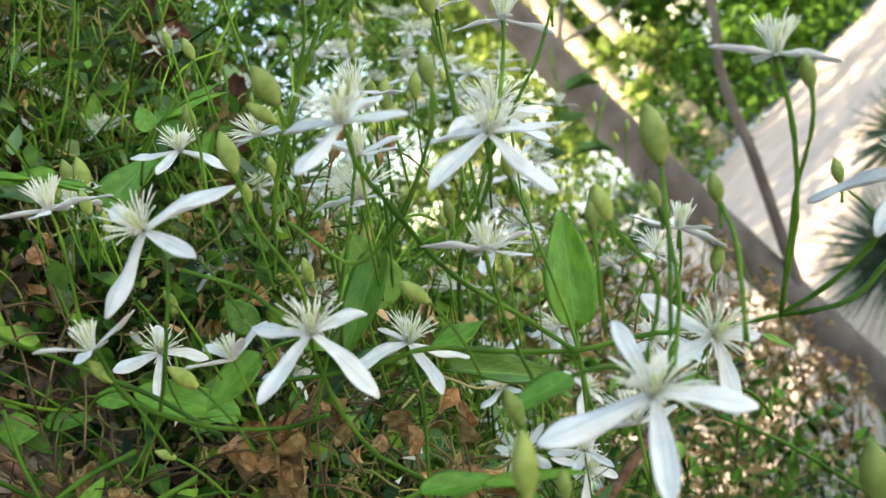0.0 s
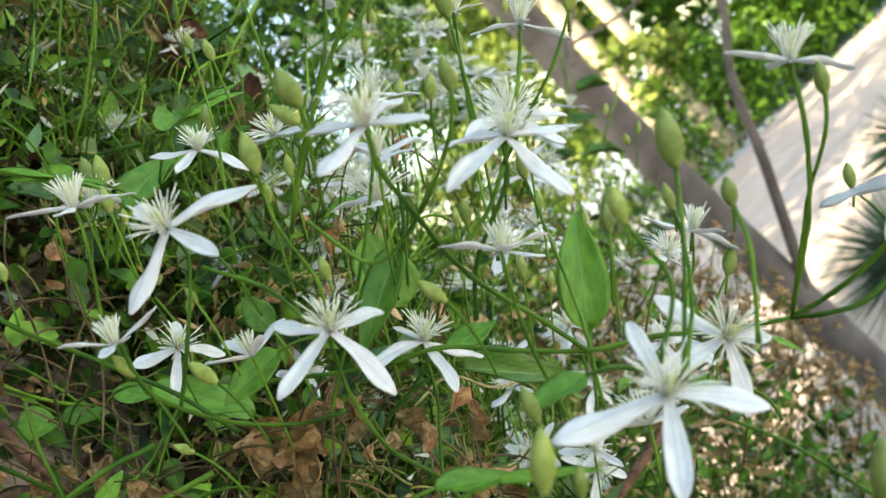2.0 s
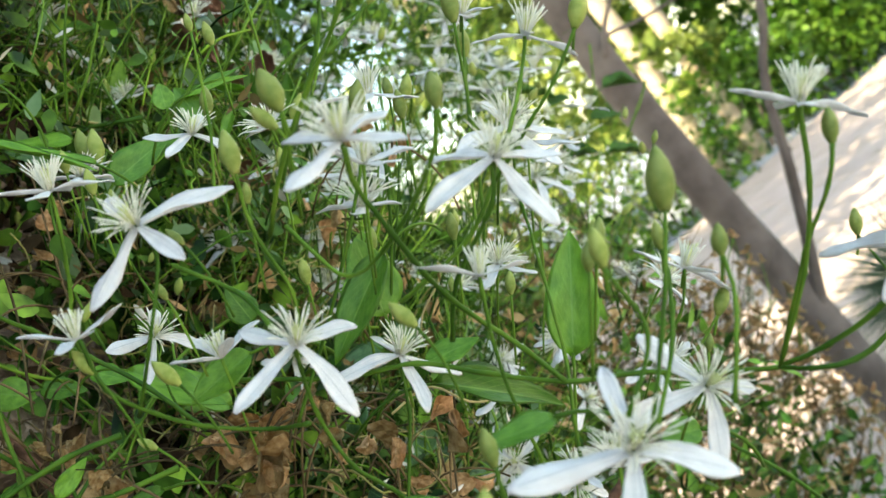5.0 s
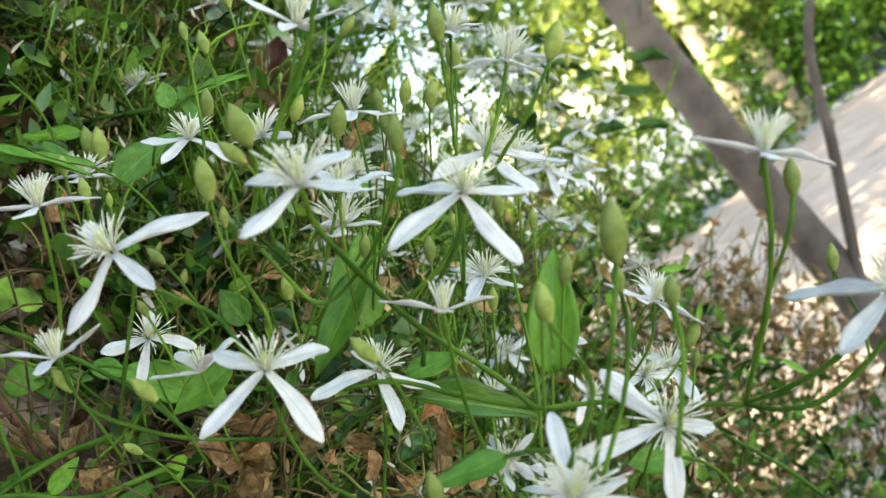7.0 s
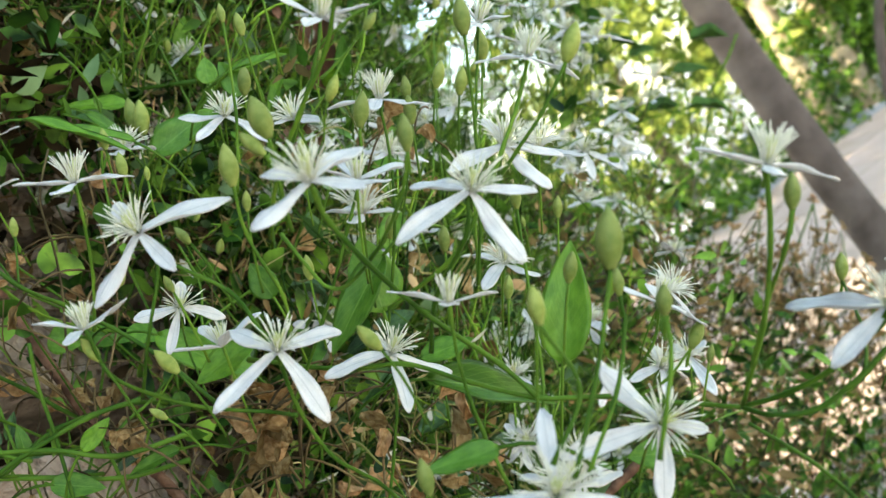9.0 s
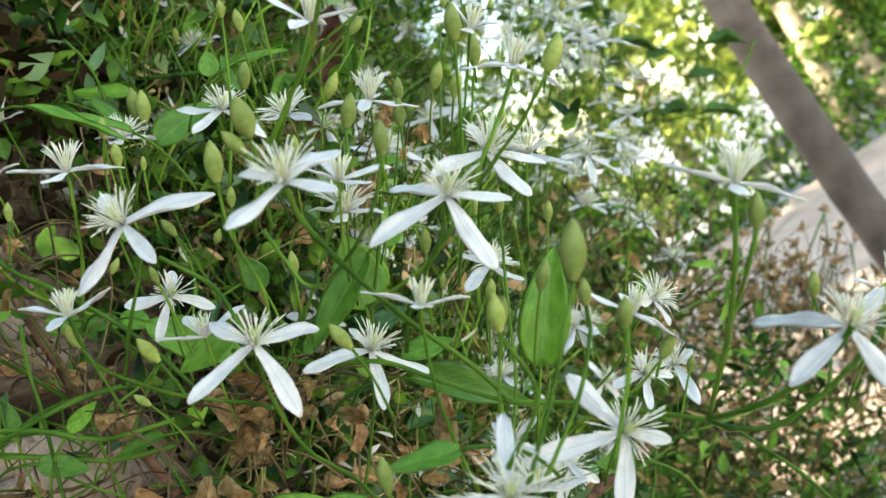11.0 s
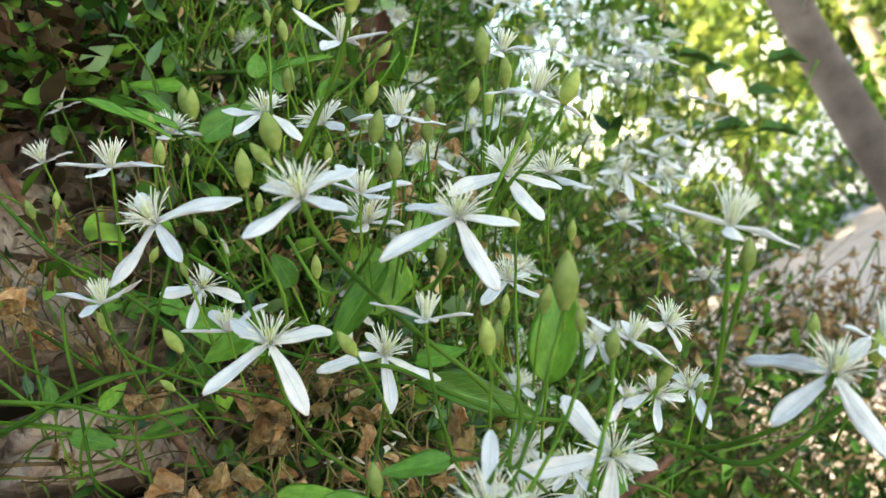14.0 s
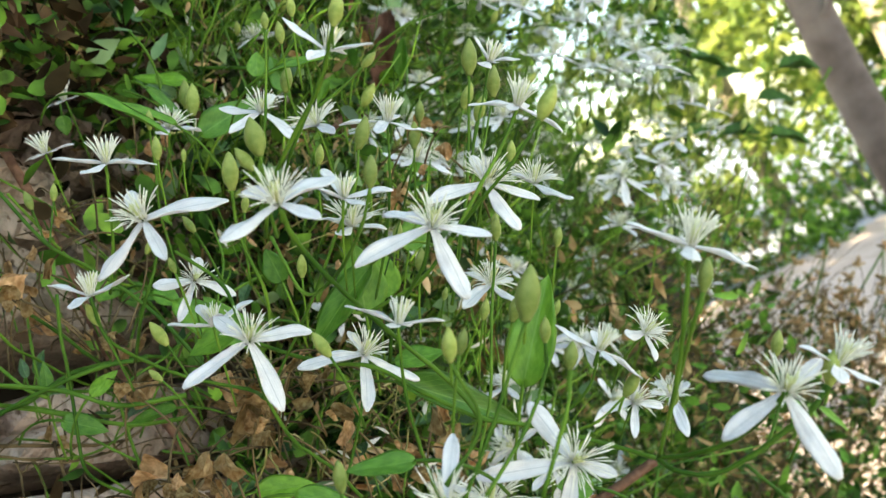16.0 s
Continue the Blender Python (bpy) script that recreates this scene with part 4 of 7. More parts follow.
seed_head((0.2182, 1.2142, 1.2381), (-0.16, 0.06, 0.98), 15.5)
stem([(0.2028, 1.1103, 1.2605), (0.1909, 1.1091, 1.2432), (0.1738, 1.1075, 1.2246), (0.1440, 1.1147, 1.2018)], 0.8)
seed_head((0.1684, 1.0985, 1.2836), (0.09, 0.66, 0.74), 12.0)
seed_head((0.1836, 1.0998, 1.2530), (0.32, -0.25, 0.92), 14.8)
seed_head((0.1837, 1.1326, 1.2194), (0.54, 0.33, 0.78), 13.8)
stem([(0.1805, 1.1081, 1.2254), (0.1709, 1.1072, 1.2059), (0.1572, 1.1059, 1.1842), (0.1307, 1.1134, 1.1578)], 0.8)
seed_head((0.1868, 1.1708, 1.1915), (0.56, 0.21, 0.80), 12.4)
seed_head((0.1837, 1.1705, 1.2126), (0.97, -0.12, 0.21), 13.3)
seed_head((0.2013, 1.1543, 1.1793), (0.85, 0.11, 0.51), 13.8)
stem([(0.1949, 1.1094, 1.1917), (0.1716, 1.1072, 1.1849), (0.1374, 1.1040, 1.1822), (0.0902, 1.1096, 1.1751)], 0.8)
seed_head((0.1607, 1.1472, 1.1652), (0.77, 0.28, 0.58), 14.1)
seed_head((0.1613, 1.1473, 1.1692), (0.56, 0.44, 0.70), 14.2)
seed_head((0.2144, 1.1210, 1.1854), (0.95, 0.04, 0.31), 16.2)
stem([(0.2129, 1.1111, 1.1881), (0.2059, 1.1104, 1.1662), (0.1962, 1.1095, 1.1406), (0.1742, 1.1174, 1.1101)], 0.8)
seed_head((0.1962, 1.1329, 1.1656), (0.69, -0.53, 0.50), 11.0)
seed_head((0.2006, 1.1333, 1.1500), (0.71, -0.21, 0.68), 14.6)
seed_head((0.1888, 1.0067, 1.1964), (0.29, 0.22, 0.93), 17.8)
stem([(0.2043, 1.1103, 1.1657), (0.1842, 1.1084, 1.1559), (0.1548, 1.1056, 1.1488), (0.1126, 1.1117, 1.1368)], 0.8)
seed_head((0.2042, 1.0902, 1.1657), (0.99, -0.14, -0.02), 11.0)
seed_head((0.1612, 1.0862, 1.1576), (0.67, -0.05, 0.74), 12.5)
seed_head((0.2220, 1.1965, 1.2196), (0.85, 0.29, 0.44), 13.3)
stem([(0.2089, 1.1108, 1.2396), (0.2008, 1.1100, 1.2187), (0.1894, 1.1089, 1.1948), (0.1656, 1.1167, 1.1663)], 0.8)
seed_head((0.1737, 1.0818, 1.2342), (0.98, -0.21, 0.06), 13.3)
seed_head((0.1849, 1.0829, 1.2331), (0.88, -0.25, 0.40), 12.5)
seed_head((0.1515, 1.1049, 1.0899), (0.92, 0.28, 0.27), 16.6)
stem([(0.1515, 1.1052, 1.0898), (0.1402, 1.1041, 1.0719), (0.1240, 1.1025, 1.0524), (0.0949, 1.1098, 1.0272)], 0.8)
seed_head((0.1430, 1.1161, 1.0820), (0.23, 0.06, 0.97), 11.9)
seed_head((0.1485, 1.1166, 1.0653), (0.93, 0.30, -0.23), 12.4)
seed_head((0.1460, 1.0023, 1.1132), (0.55, -0.12, 0.82), 15.4)
stem([(0.1573, 1.1057, 1.0743), (0.1366, 1.1037, 1.0651), (0.1064, 1.1009, 1.0587), (0.0628, 1.1068, 1.0467)], 0.8)
seed_head((0.1548, 1.1525, 1.0163), (0.16, -0.18, 0.97), 11.3)
seed_head((0.1612, 1.1532, 1.0358), (0.54, 0.28, 0.80), 11.6)
seed_head((0.1540, 1.1936, 1.0146), (0.80, 0.44, 0.42), 14.7)
stem([(0.1451, 1.1045, 1.0501), (0.1344, 1.1035, 1.0316), (0.1192, 1.1020, 1.0112), (0.0908, 1.1093, 0.9848)], 0.8)
seed_head((0.1575, 1.0729, 1.0385), (0.52, -0.08, 0.85), 13.3)
seed_head((0.1264, 1.0701, 1.0659), (0.66, 0.64, 0.39), 10.7)
seed_head((0.1834, 1.0802, 1.0577), (0.23, -0.30, 0.92), 15.2)
stem([(0.1873, 1.1084, 1.0464), (0.1816, 1.1079, 1.0232), (0.1738, 1.1071, 0.9959), (0.1535, 1.1152, 0.9623)], 0.8)
seed_head((0.1718, 1.1073, 1.0199), (0.72, -0.35, 0.61), 12.7)
seed_head((0.1873, 1.1088, 1.0430), (0.42, -0.19, 0.89), 13.8)
seed_head((0.2076, 1.1531, 1.0050), (0.52, 0.01, 0.85), 12.4)
stem([(0.2012, 1.1097, 1.0232), (0.1946, 1.1090, 1.0010), (0.1853, 1.1081, 0.9750), (0.1636, 1.1161, 0.9426)], 0.8)
seed_head((0.1586, 1.1738, 1.0002), (0.40, 0.08, 0.91), 13.5)
seed_head((0.2157, 1.1790, 0.9663), (0.64, 0.50, 0.59), 13.9)
seed_head((0.2039, 1.1028, 0.9975), (0.90, -0.07, 0.42), 17.2)
stem([(0.2050, 1.1100, 0.9943), (0.2001, 1.1095, 0.9704), (0.1935, 1.1088, 0.9420), (0.1746, 1.1170, 0.9068)], 0.8)
seed_head((0.2068, 1.1975, 0.9434), (0.72, 0.28, 0.63), 12.8)
seed_head((0.1955, 1.1964, 0.9188), (1.00, -0.04, -0.02), 12.8)
seed_head((0.1935, 1.0769, 1.1434), (0.31, -0.16, 0.94), 15.7)
stem([(0.1982, 1.1096, 1.1327), (0.1891, 1.1087, 1.1127), (0.1763, 1.1075, 1.0901), (0.1509, 1.1151, 1.0621)], 0.8)
seed_head((0.1898, 1.1502, 1.0986), (0.99, 0.15, -0.03), 13.2)
seed_head((0.1890, 1.1502, 1.1107), (0.89, -0.34, 0.30), 14.3)
seed_head((0.1304, 1.1022, 0.9523), (0.95, 0.07, 0.30), 12.7)
stem([(0.1304, 1.1029, 0.9520), (0.1224, 1.1021, 0.9310), (0.1110, 1.1010, 0.9070), (0.0866, 1.1087, 0.8759)], 0.8)
seed_head((0.1146, 1.0789, 0.9530), (0.61, 0.00, 0.79), 12.4)
seed_head((0.1044, 1.0780, 0.9422), (0.59, -0.28, 0.76), 12.2)
seed_head((0.1593, 1.1694, 0.9207), (-0.03, 0.03, 1.00), 17.3)
stem([(0.1525, 1.1050, 0.9517), (0.1377, 1.1036, 0.9371), (0.1163, 1.1016, 0.9224), (0.0818, 1.1083, 0.9010)], 0.8)
seed_head((0.1291, 1.1241, 0.9270), (0.54, 0.01, 0.84), 10.7)
seed_head((0.1242, 1.1237, 0.9440), (0.92, -0.21, 0.33), 12.3)
seed_head((0.1180, 1.0978, 0.9955), (0.36, 0.49, 0.79), 15.9)
stem([(0.1184, 1.1019, 0.9937), (0.1037, 1.1005, 0.9788), (0.0826, 1.0985, 0.9640), (0.0480, 1.1052, 0.9427)], 0.8)
seed_head((0.1052, 1.0690, 0.9979), (0.58, 0.09, 0.81), 10.9)
seed_head((0.0903, 1.0676, 0.9813), (0.35, 0.24, 0.90), 11.3)
seed_head((0.1533, 1.1369, 1.2625), (0.16, 0.43, 0.89), 16.9)
stem([(0.1500, 1.1054, 1.2691), (0.1445, 1.1048, 1.2458), (0.1369, 1.1040, 1.2183), (0.1165, 1.1121, 1.1864)], 0.8)
seed_head((0.1124, 1.1032, 1.2546), (0.84, 0.35, 0.42), 12.5)
seed_head((0.1263, 1.1045, 1.2567), (0.93, 0.10, 0.35), 14.6)
seed_head((0.2046, 1.1403, 1.2826), (0.61, 0.27, 0.75), 14.0)
stem([(0.2002, 1.1101, 1.2884), (0.1916, 1.1093, 1.2680), (0.1794, 1.1081, 1.2448), (0.1546, 1.1158, 1.2175)], 0.8)
seed_head((0.1795, 1.0938, 1.2507), (0.57, 0.03, 0.82), 12.5)
seed_head((0.1929, 1.0950, 1.2511), (0.76, 0.40, 0.51), 14.3)
seed_head((0.1504, 1.1802, 1.3035), (0.85, -0.08, 0.53), 15.8)
stem([(0.1430, 1.1048, 1.3163), (0.1259, 1.1032, 1.3037), (0.1010, 1.1008, 1.2924), (0.0628, 1.1073, 1.2774)], 0.8)
seed_head((0.1605, 1.0837, 1.2905), (0.99, 0.08, -0.09), 13.5)
seed_head((0.1345, 1.0813, 1.3121), (0.35, 0.09, 0.93), 11.6)
seed_head((0.0833, 1.0310, 1.0021), (0.80, -0.11, 0.59), 12.7)
stem([(0.0867, 1.0989, 0.9704), (0.0736, 1.0976, 0.9541), (0.0548, 1.0958, 0.9370), (0.0224, 1.1028, 0.9132)], 0.8)
seed_head((0.0711, 1.1320, 0.9493), (0.99, 0.10, 0.00), 12.2)
seed_head((0.0499, 1.1300, 0.9506), (0.95, 0.16, 0.27), 12.0)
seed_head((0.1576, 1.0836, 1.1749), (0.78, -0.06, 0.62), 14.5)
stem([(0.1601, 1.1061, 1.1682), (0.1441, 1.1046, 1.1546), (0.1210, 1.1024, 1.1416), (0.0847, 1.1090, 1.1238)], 0.8)
seed_head((0.1451, 1.0416, 1.1916), (0.14, 0.18, 0.97), 11.3)
seed_head((0.1750, 1.0443, 1.1324), (0.30, 0.24, 0.92), 11.5)
seed_head((0.1276, 1.0686, 1.1263), (0.94, -0.11, 0.31), 15.6)
stem([(0.1306, 1.1033, 1.1144), (0.1247, 1.1027, 1.0915), (0.1165, 1.1018, 1.0646), (0.0953, 1.1098, 1.0319)], 0.8)
seed_head((0.1252, 1.0779, 1.0780), (0.02, 0.34, 0.94), 10.4)
seed_head((0.1166, 1.0771, 1.1044), (0.74, 0.05, 0.68), 13.8)
seed_head((0.1385, 1.1458, 0.9590), (0.33, 0.20, 0.92), 14.5)
stem([(0.1347, 1.1034, 0.9785), (0.1361, 1.1035, 0.9487), (0.1389, 1.1037, 0.9115), (0.1291, 1.1127, 0.8672)], 0.8)
seed_head((0.1145, 1.0880, 0.9900), (0.45, 0.13, 0.89), 12.5)
seed_head((0.1444, 1.0907, 0.9637), (0.56, -0.56, 0.62), 11.1)
seed_head((0.1088, 1.1786, 1.2228), (0.42, -0.16, 0.90), 12.5)
stem([(0.1038, 1.1010, 1.2410), (0.0968, 1.1003, 1.2190), (0.0871, 1.0993, 1.1935), (0.0641, 1.1072, 1.1635)], 0.8)
seed_head((0.0586, 1.1039, 1.2238), (0.76, 0.29, 0.58), 11.0)
seed_head((0.1050, 1.1082, 1.1903), (0.62, -0.09, 0.78), 12.6)
seed_head((0.1477, 1.1482, 1.2241), (0.52, 0.36, 0.78), 12.4)
stem([(0.1434, 1.1047, 1.2345), (0.1401, 1.1043, 1.2092), (0.1359, 1.1039, 1.1786), (0.1189, 1.1123, 1.1432)], 0.8)
seed_head((0.1226, 1.1354, 1.2025), (0.77, 0.30, 0.56), 11.3)
seed_head((0.1288, 1.1359, 1.1910), (0.47, -0.22, 0.85), 13.6)
seed_head((0.1115, 1.1093, 1.0482), (0.48, -0.32, 0.82), 17.4)
stem([(0.1109, 1.1013, 1.0514), (0.1081, 1.1010, 1.0256), (0.1045, 1.1006, 0.9944), (0.0879, 1.1090, 0.9567)], 0.8)
seed_head((0.0842, 1.1173, 1.0346), (0.96, 0.29, 0.04), 13.4)
seed_head((0.1214, 1.1208, 1.0205), (0.72, 0.23, 0.65), 10.3)
seed_head((0.1351, 1.0646, 1.1598), (0.97, 0.15, 0.18), 14.2)
stem([(0.1388, 1.1041, 1.1474), (0.1193, 1.1022, 1.1371), (0.0907, 1.0996, 1.1292), (0.0488, 1.1056, 1.1162)], 0.8)
seed_head((0.1543, 1.1338, 1.1236), (0.83, 0.29, 0.48), 11.7)
seed_head((0.1255, 1.1312, 1.1368), (0.90, 0.38, 0.19), 11.9)
seed_head((0.1013, 1.1048, 1.3140), (0.69, 0.36, 0.63), 15.6)
stem([(0.1011, 1.1009, 1.3147), (0.0849, 1.0993, 1.3012), (0.0615, 1.0971, 1.2885), (0.0244, 1.1037, 1.2722)], 0.8)
seed_head((0.0841, 1.1043, 1.3268), (0.70, 0.21, 0.68), 11.9)
seed_head((0.0720, 1.1031, 1.2996), (0.90, -0.34, 0.28), 14.1)
seed_head((0.1561, 1.0265, 1.1636), (0.16, 0.18, 0.97), 12.2)
stem([(0.1654, 1.1066, 1.1378), (0.1519, 1.1053, 1.1220), (0.1323, 1.1034, 1.1057), (0.0997, 1.1104, 1.0842)], 0.8)
seed_head((0.1659, 1.0887, 1.1333), (0.60, 0.36, 0.71), 12.9)
seed_head((0.1486, 1.0871, 1.1409), (0.94, 0.31, 0.13), 11.0)
seed_head((0.1396, 1.1020, 0.9137), (0.58, 0.30, 0.76), 12.3)
stem([(0.1398, 1.1037, 0.9128), (0.1340, 1.1031, 0.8897), (0.1261, 1.1024, 0.8625), (0.1052, 1.1104, 0.8279)], 0.8)
seed_head((0.1237, 1.1313, 0.8976), (0.50, 0.51, 0.70), 12.5)
seed_head((0.1139, 1.1303, 0.8696), (-0.26, 0.01, 0.96), 11.9)
seed_head((0.0989, 1.0465, 1.1581), (0.86, -0.32, 0.40), 15.2)
stem([(0.1023, 1.1007, 1.1407), (0.0932, 1.0998, 1.1208), (0.0803, 1.0985, 1.0982), (0.0541, 1.1061, 1.0703)], 0.8)
seed_head((0.1090, 1.0511, 1.1442), (0.01, -0.29, 0.96), 13.3)
seed_head((0.0715, 1.0476, 1.1278), (0.52, 0.02, 0.86), 12.0)
seed_head((0.0921, 1.1413, 1.1815), (0.67, 0.53, 0.52), 13.9)
stem([(0.0899, 1.0996, 1.1930), (0.0834, 1.0989, 1.1706), (0.0743, 1.0981, 1.1444), (0.0519, 1.1059, 1.1133)], 0.8)
seed_head((0.0822, 1.1420, 1.1310), (0.02, 0.20, 0.98), 12.0)
seed_head((0.1001, 1.1437, 1.1417), (0.88, 0.18, 0.45), 14.3)
seed_head((0.0643, 1.1057, 0.9690), (0.56, 0.15, 0.81), 13.1)
stem([(0.0640, 1.0968, 0.9732), (0.0550, 1.0959, 0.9531), (0.0423, 1.0946, 0.9304), (0.0159, 1.1022, 0.9009)], 0.8)
seed_head((0.0568, 1.0958, 0.9578), (0.45, 0.05, 0.89), 11.3)
seed_head((0.0433, 1.0944, 0.9317), (0.29, 0.02, 0.96), 12.4)
seed_head((0.0975, 1.0981, 1.2676), (0.49, -0.20, 0.85), 12.2)
stem([(0.0976, 1.1005, 1.2671), (0.0947, 1.1001, 1.2413), (0.0912, 1.0998, 1.2100), (0.0745, 1.1082, 1.1743)], 0.8)
seed_head((0.0736, 1.1111, 1.2321), (0.17, -0.06, 0.98), 13.2)
seed_head((0.1023, 1.1139, 1.2600), (0.02, 0.25, 0.97), 13.7)
stem([(0.0057, 1.0913, 0.9868), (0.0802, 1.0984, 1.0597), (0.1280, 1.1031, 1.1575), (0.2039, 1.1104, 1.2595)], 1.2)
stem([(0.0802, 1.0984, 1.0597), (0.1668, 1.1066, 1.1010), (0.2039, 1.1102, 1.1630)], 1.1)
stem([(0.0212, 1.0929, 1.0638), (0.0853, 1.0989, 1.0346), (0.1482, 1.1048, 1.0370), (0.1997, 1.1096, 1.0215)], 1.2)
stem([(0.0621, 1.0965, 0.9547), (0.1133, 1.1014, 0.9882), (0.1517, 1.1052, 1.0846)], 1.1)
stem([(-0.0731, 1.0841, 1.0603), (0.0367, 1.0945, 1.1409), (0.1101, 1.1015, 1.2148), (0.1987, 1.1100, 1.2867)], 1.2)
stem([(0.0367, 1.0945, 1.1409), (0.0856, 1.0993, 1.2376), (0.1420, 1.1047, 1.3152)], 1.1)
stem([(0.1129, 1.1014, 0.9988), (0.1632, 1.1061, 0.9875), (0.2039, 1.1099, 0.9932)], 1.1)
dry_leaf((-0.1373, 0.1818, 1.5684), (-0.75, -0.28, 0.59), (0.64, -0.53, 0.56), 6.8, 5.0)
dry_leaf((-0.1423, 0.1852, 1.5695), (-0.83, -0.31, 0.47), (-0.18, -0.65, -0.74), 5.2, 3.3)
dry_leaf((-0.1418, 0.1846, 1.5685), (0.41, 0.16, -0.90), (0.90, -0.25, 0.36), 7.0, 5.2)
dry_leaf((-0.1501, 0.1987, 1.5765), (0.33, 0.13, -0.94), (0.54, -0.84, 0.07), 7.1, 4.2)
dry_leaf((-0.1396, 0.1974, 1.5780), (-0.85, -0.31, 0.43), (0.48, -0.80, 0.36), 3.6, 1.9)
dry_leaf((-0.1164, 0.1834, 1.5750), (-0.78, -0.28, -0.57), (0.46, -0.86, -0.22), 7.7, 3.1)
dry_leaf((-0.1450, 0.2022, 1.5850), (0.75, 0.27, 0.60), (0.63, -0.55, -0.55), 5.6, 2.8)
dry_leaf((-0.0957, 0.1697, 1.5149), (-0.52, -0.20, 0.83), (0.51, -0.85, 0.12), 3.2, 1.4)
dry_leaf((-0.1012, 0.1734, 1.5204), (-0.94, -0.34, -0.00), (0.22, -0.61, 0.76), 5.8, 3.8)
dry_leaf((-0.1095, 0.1790, 1.5189), (0.60, 0.21, 0.77), (0.68, -0.64, -0.36), 3.2, 1.8)
dry_leaf((-0.0560, 0.1745, 1.4965), (-0.60, -0.21, -0.78), (0.27, -0.96, 0.05), 3.8, 2.8)
dry_leaf((-0.0651, 0.1776, 1.5021), (-0.89, -0.32, -0.34), (0.42, -0.87, -0.28), 6.5, 4.0)
dry_leaf((-0.0676, 0.1801, 1.4987), (-0.74, -0.26, -0.62), (0.67, -0.34, -0.66), 3.7, 1.6)
dry_leaf((-0.0579, 0.1742, 1.5044), (-0.77, -0.27, -0.58), (0.41, -0.91, -0.11), 3.3, 1.4)
dry_leaf((-0.0668, 0.1769, 1.4964), (0.73, 0.27, -0.63), (0.22, -0.96, -0.16), 7.7, 6.0)
dry_leaf((-0.0689, 0.1880, 1.4868), (-0.82, -0.30, 0.48), (-0.15, -0.70, -0.69), 5.9, 3.4)
dry_leaf((-0.0757, 0.1888, 1.4899), (-0.94, -0.34, -0.09), (0.23, -0.78, 0.58), 8.4, 6.1)
dry_leaf((-0.1136, 0.1832, 1.4848), (0.92, 0.33, -0.22), (0.27, -0.92, -0.29), 5.9, 4.5)
dry_leaf((-0.0936, 0.1692, 1.4880), (0.74, 0.28, -0.61), (0.61, -0.65, 0.45), 5.6, 3.7)
dry_leaf((-0.1058, 0.1709, 1.4889), (-0.83, -0.31, 0.47), (-0.09, -0.75, -0.66), 3.6, 1.9)
dry_leaf((-0.0863, 0.1528, 1.4887), (-0.38, -0.13, -0.92), (0.25, -0.97, 0.03), 4.2, 1.7)
dry_leaf((-0.0881, 0.1617, 1.4851), (-0.38, -0.15, 0.91), (-0.59, -0.73, -0.36), 4.6, 2.9)
dry_leaf((-0.0913, 0.1739, 1.4850), (0.94, 0.34, -0.03), (0.19, -0.46, 0.86), 6.4, 3.2)
dry_leaf((-0.0800, 0.1519, 1.4819), (-0.18, -0.08, 0.98), (-0.07, -0.99, -0.09), 4.9, 3.4)
dry_leaf((-0.0825, 0.1585, 1.4836), (-0.78, -0.28, -0.56), (0.59, -0.61, -0.53), 3.6, 1.7)
dry_leaf((-0.1057, 0.1624, 1.4857), (0.64, 0.22, 0.74), (0.43, -0.90, -0.10), 3.4, 2.4)
dry_leaf((-0.1004, 0.1568, 1.4844), (0.55, 0.21, -0.81), (-0.31, -0.85, -0.43), 7.6, 2.7)
dry_leaf((-0.1161, 0.1739, 1.4861), (0.36, 0.12, 0.93), (0.72, -0.66, -0.19), 7.4, 3.1)
dry_leaf((-0.0883, 0.1738, 1.4812), (-0.18, -0.07, 0.98), (0.71, -0.70, 0.07), 4.3, 2.3)
dry_leaf((-0.0758, 0.1623, 1.4846), (-0.16, -0.07, 0.99), (-0.23, -0.97, -0.10), 7.7, 5.2)
dry_leaf((-0.0831, 0.1677, 1.4818), (-0.65, -0.23, -0.72), (0.70, -0.56, -0.45), 4.0, 2.4)
dry_leaf((-0.0521, 0.1958, 1.5048), (0.78, 0.28, 0.56), (0.48, -0.84, -0.26), 3.6, 2.5)
dry_leaf((-0.0469, 0.1802, 1.5029), (0.72, 0.25, 0.64), (0.31, -0.95, 0.03), 6.1, 3.1)
dry_leaf((-0.0547, 0.1937, 1.5029), (-0.22, -0.09, 0.97), (0.36, -0.93, -0.00), 3.4, 1.9)
dry_leaf((-0.0323, 0.1777, 1.4776), (-0.42, -0.16, 0.89), (-0.40, -0.85, -0.35), 3.3, 2.4)
dry_leaf((-0.0353, 0.1776, 1.4800), (-0.01, -0.01, 1.00), (0.85, -0.52, -0.00), 8.3, 3.7)
dry_leaf((-0.1332, 0.2188, 1.5999), (0.16, 0.07, -0.98), (-0.44, -0.89, -0.13), 5.7, 2.7)
dry_leaf((-0.1357, 0.2110, 1.5912), (-0.91, -0.33, 0.26), (0.27, -0.93, -0.23), 5.3, 3.2)
dry_leaf((-0.1233, 0.2051, 1.5939), (-0.86, -0.31, -0.40), (0.37, -0.92, -0.10), 5.0, 2.4)
dry_leaf((-0.0431, 0.1787, 1.4924), (-0.90, -0.32, -0.30), (0.31, -0.95, 0.10), 6.3, 4.6)
dry_leaf((-0.0483, 0.1861, 1.4947), (0.89, 0.32, 0.32), (0.15, -0.88, 0.46), 6.8, 4.1)
dry_leaf((-0.0733, 0.1834, 1.5103), (-0.98, -0.09, 0.18), (0.02, -0.93, -0.38), 3.9, 1.4)
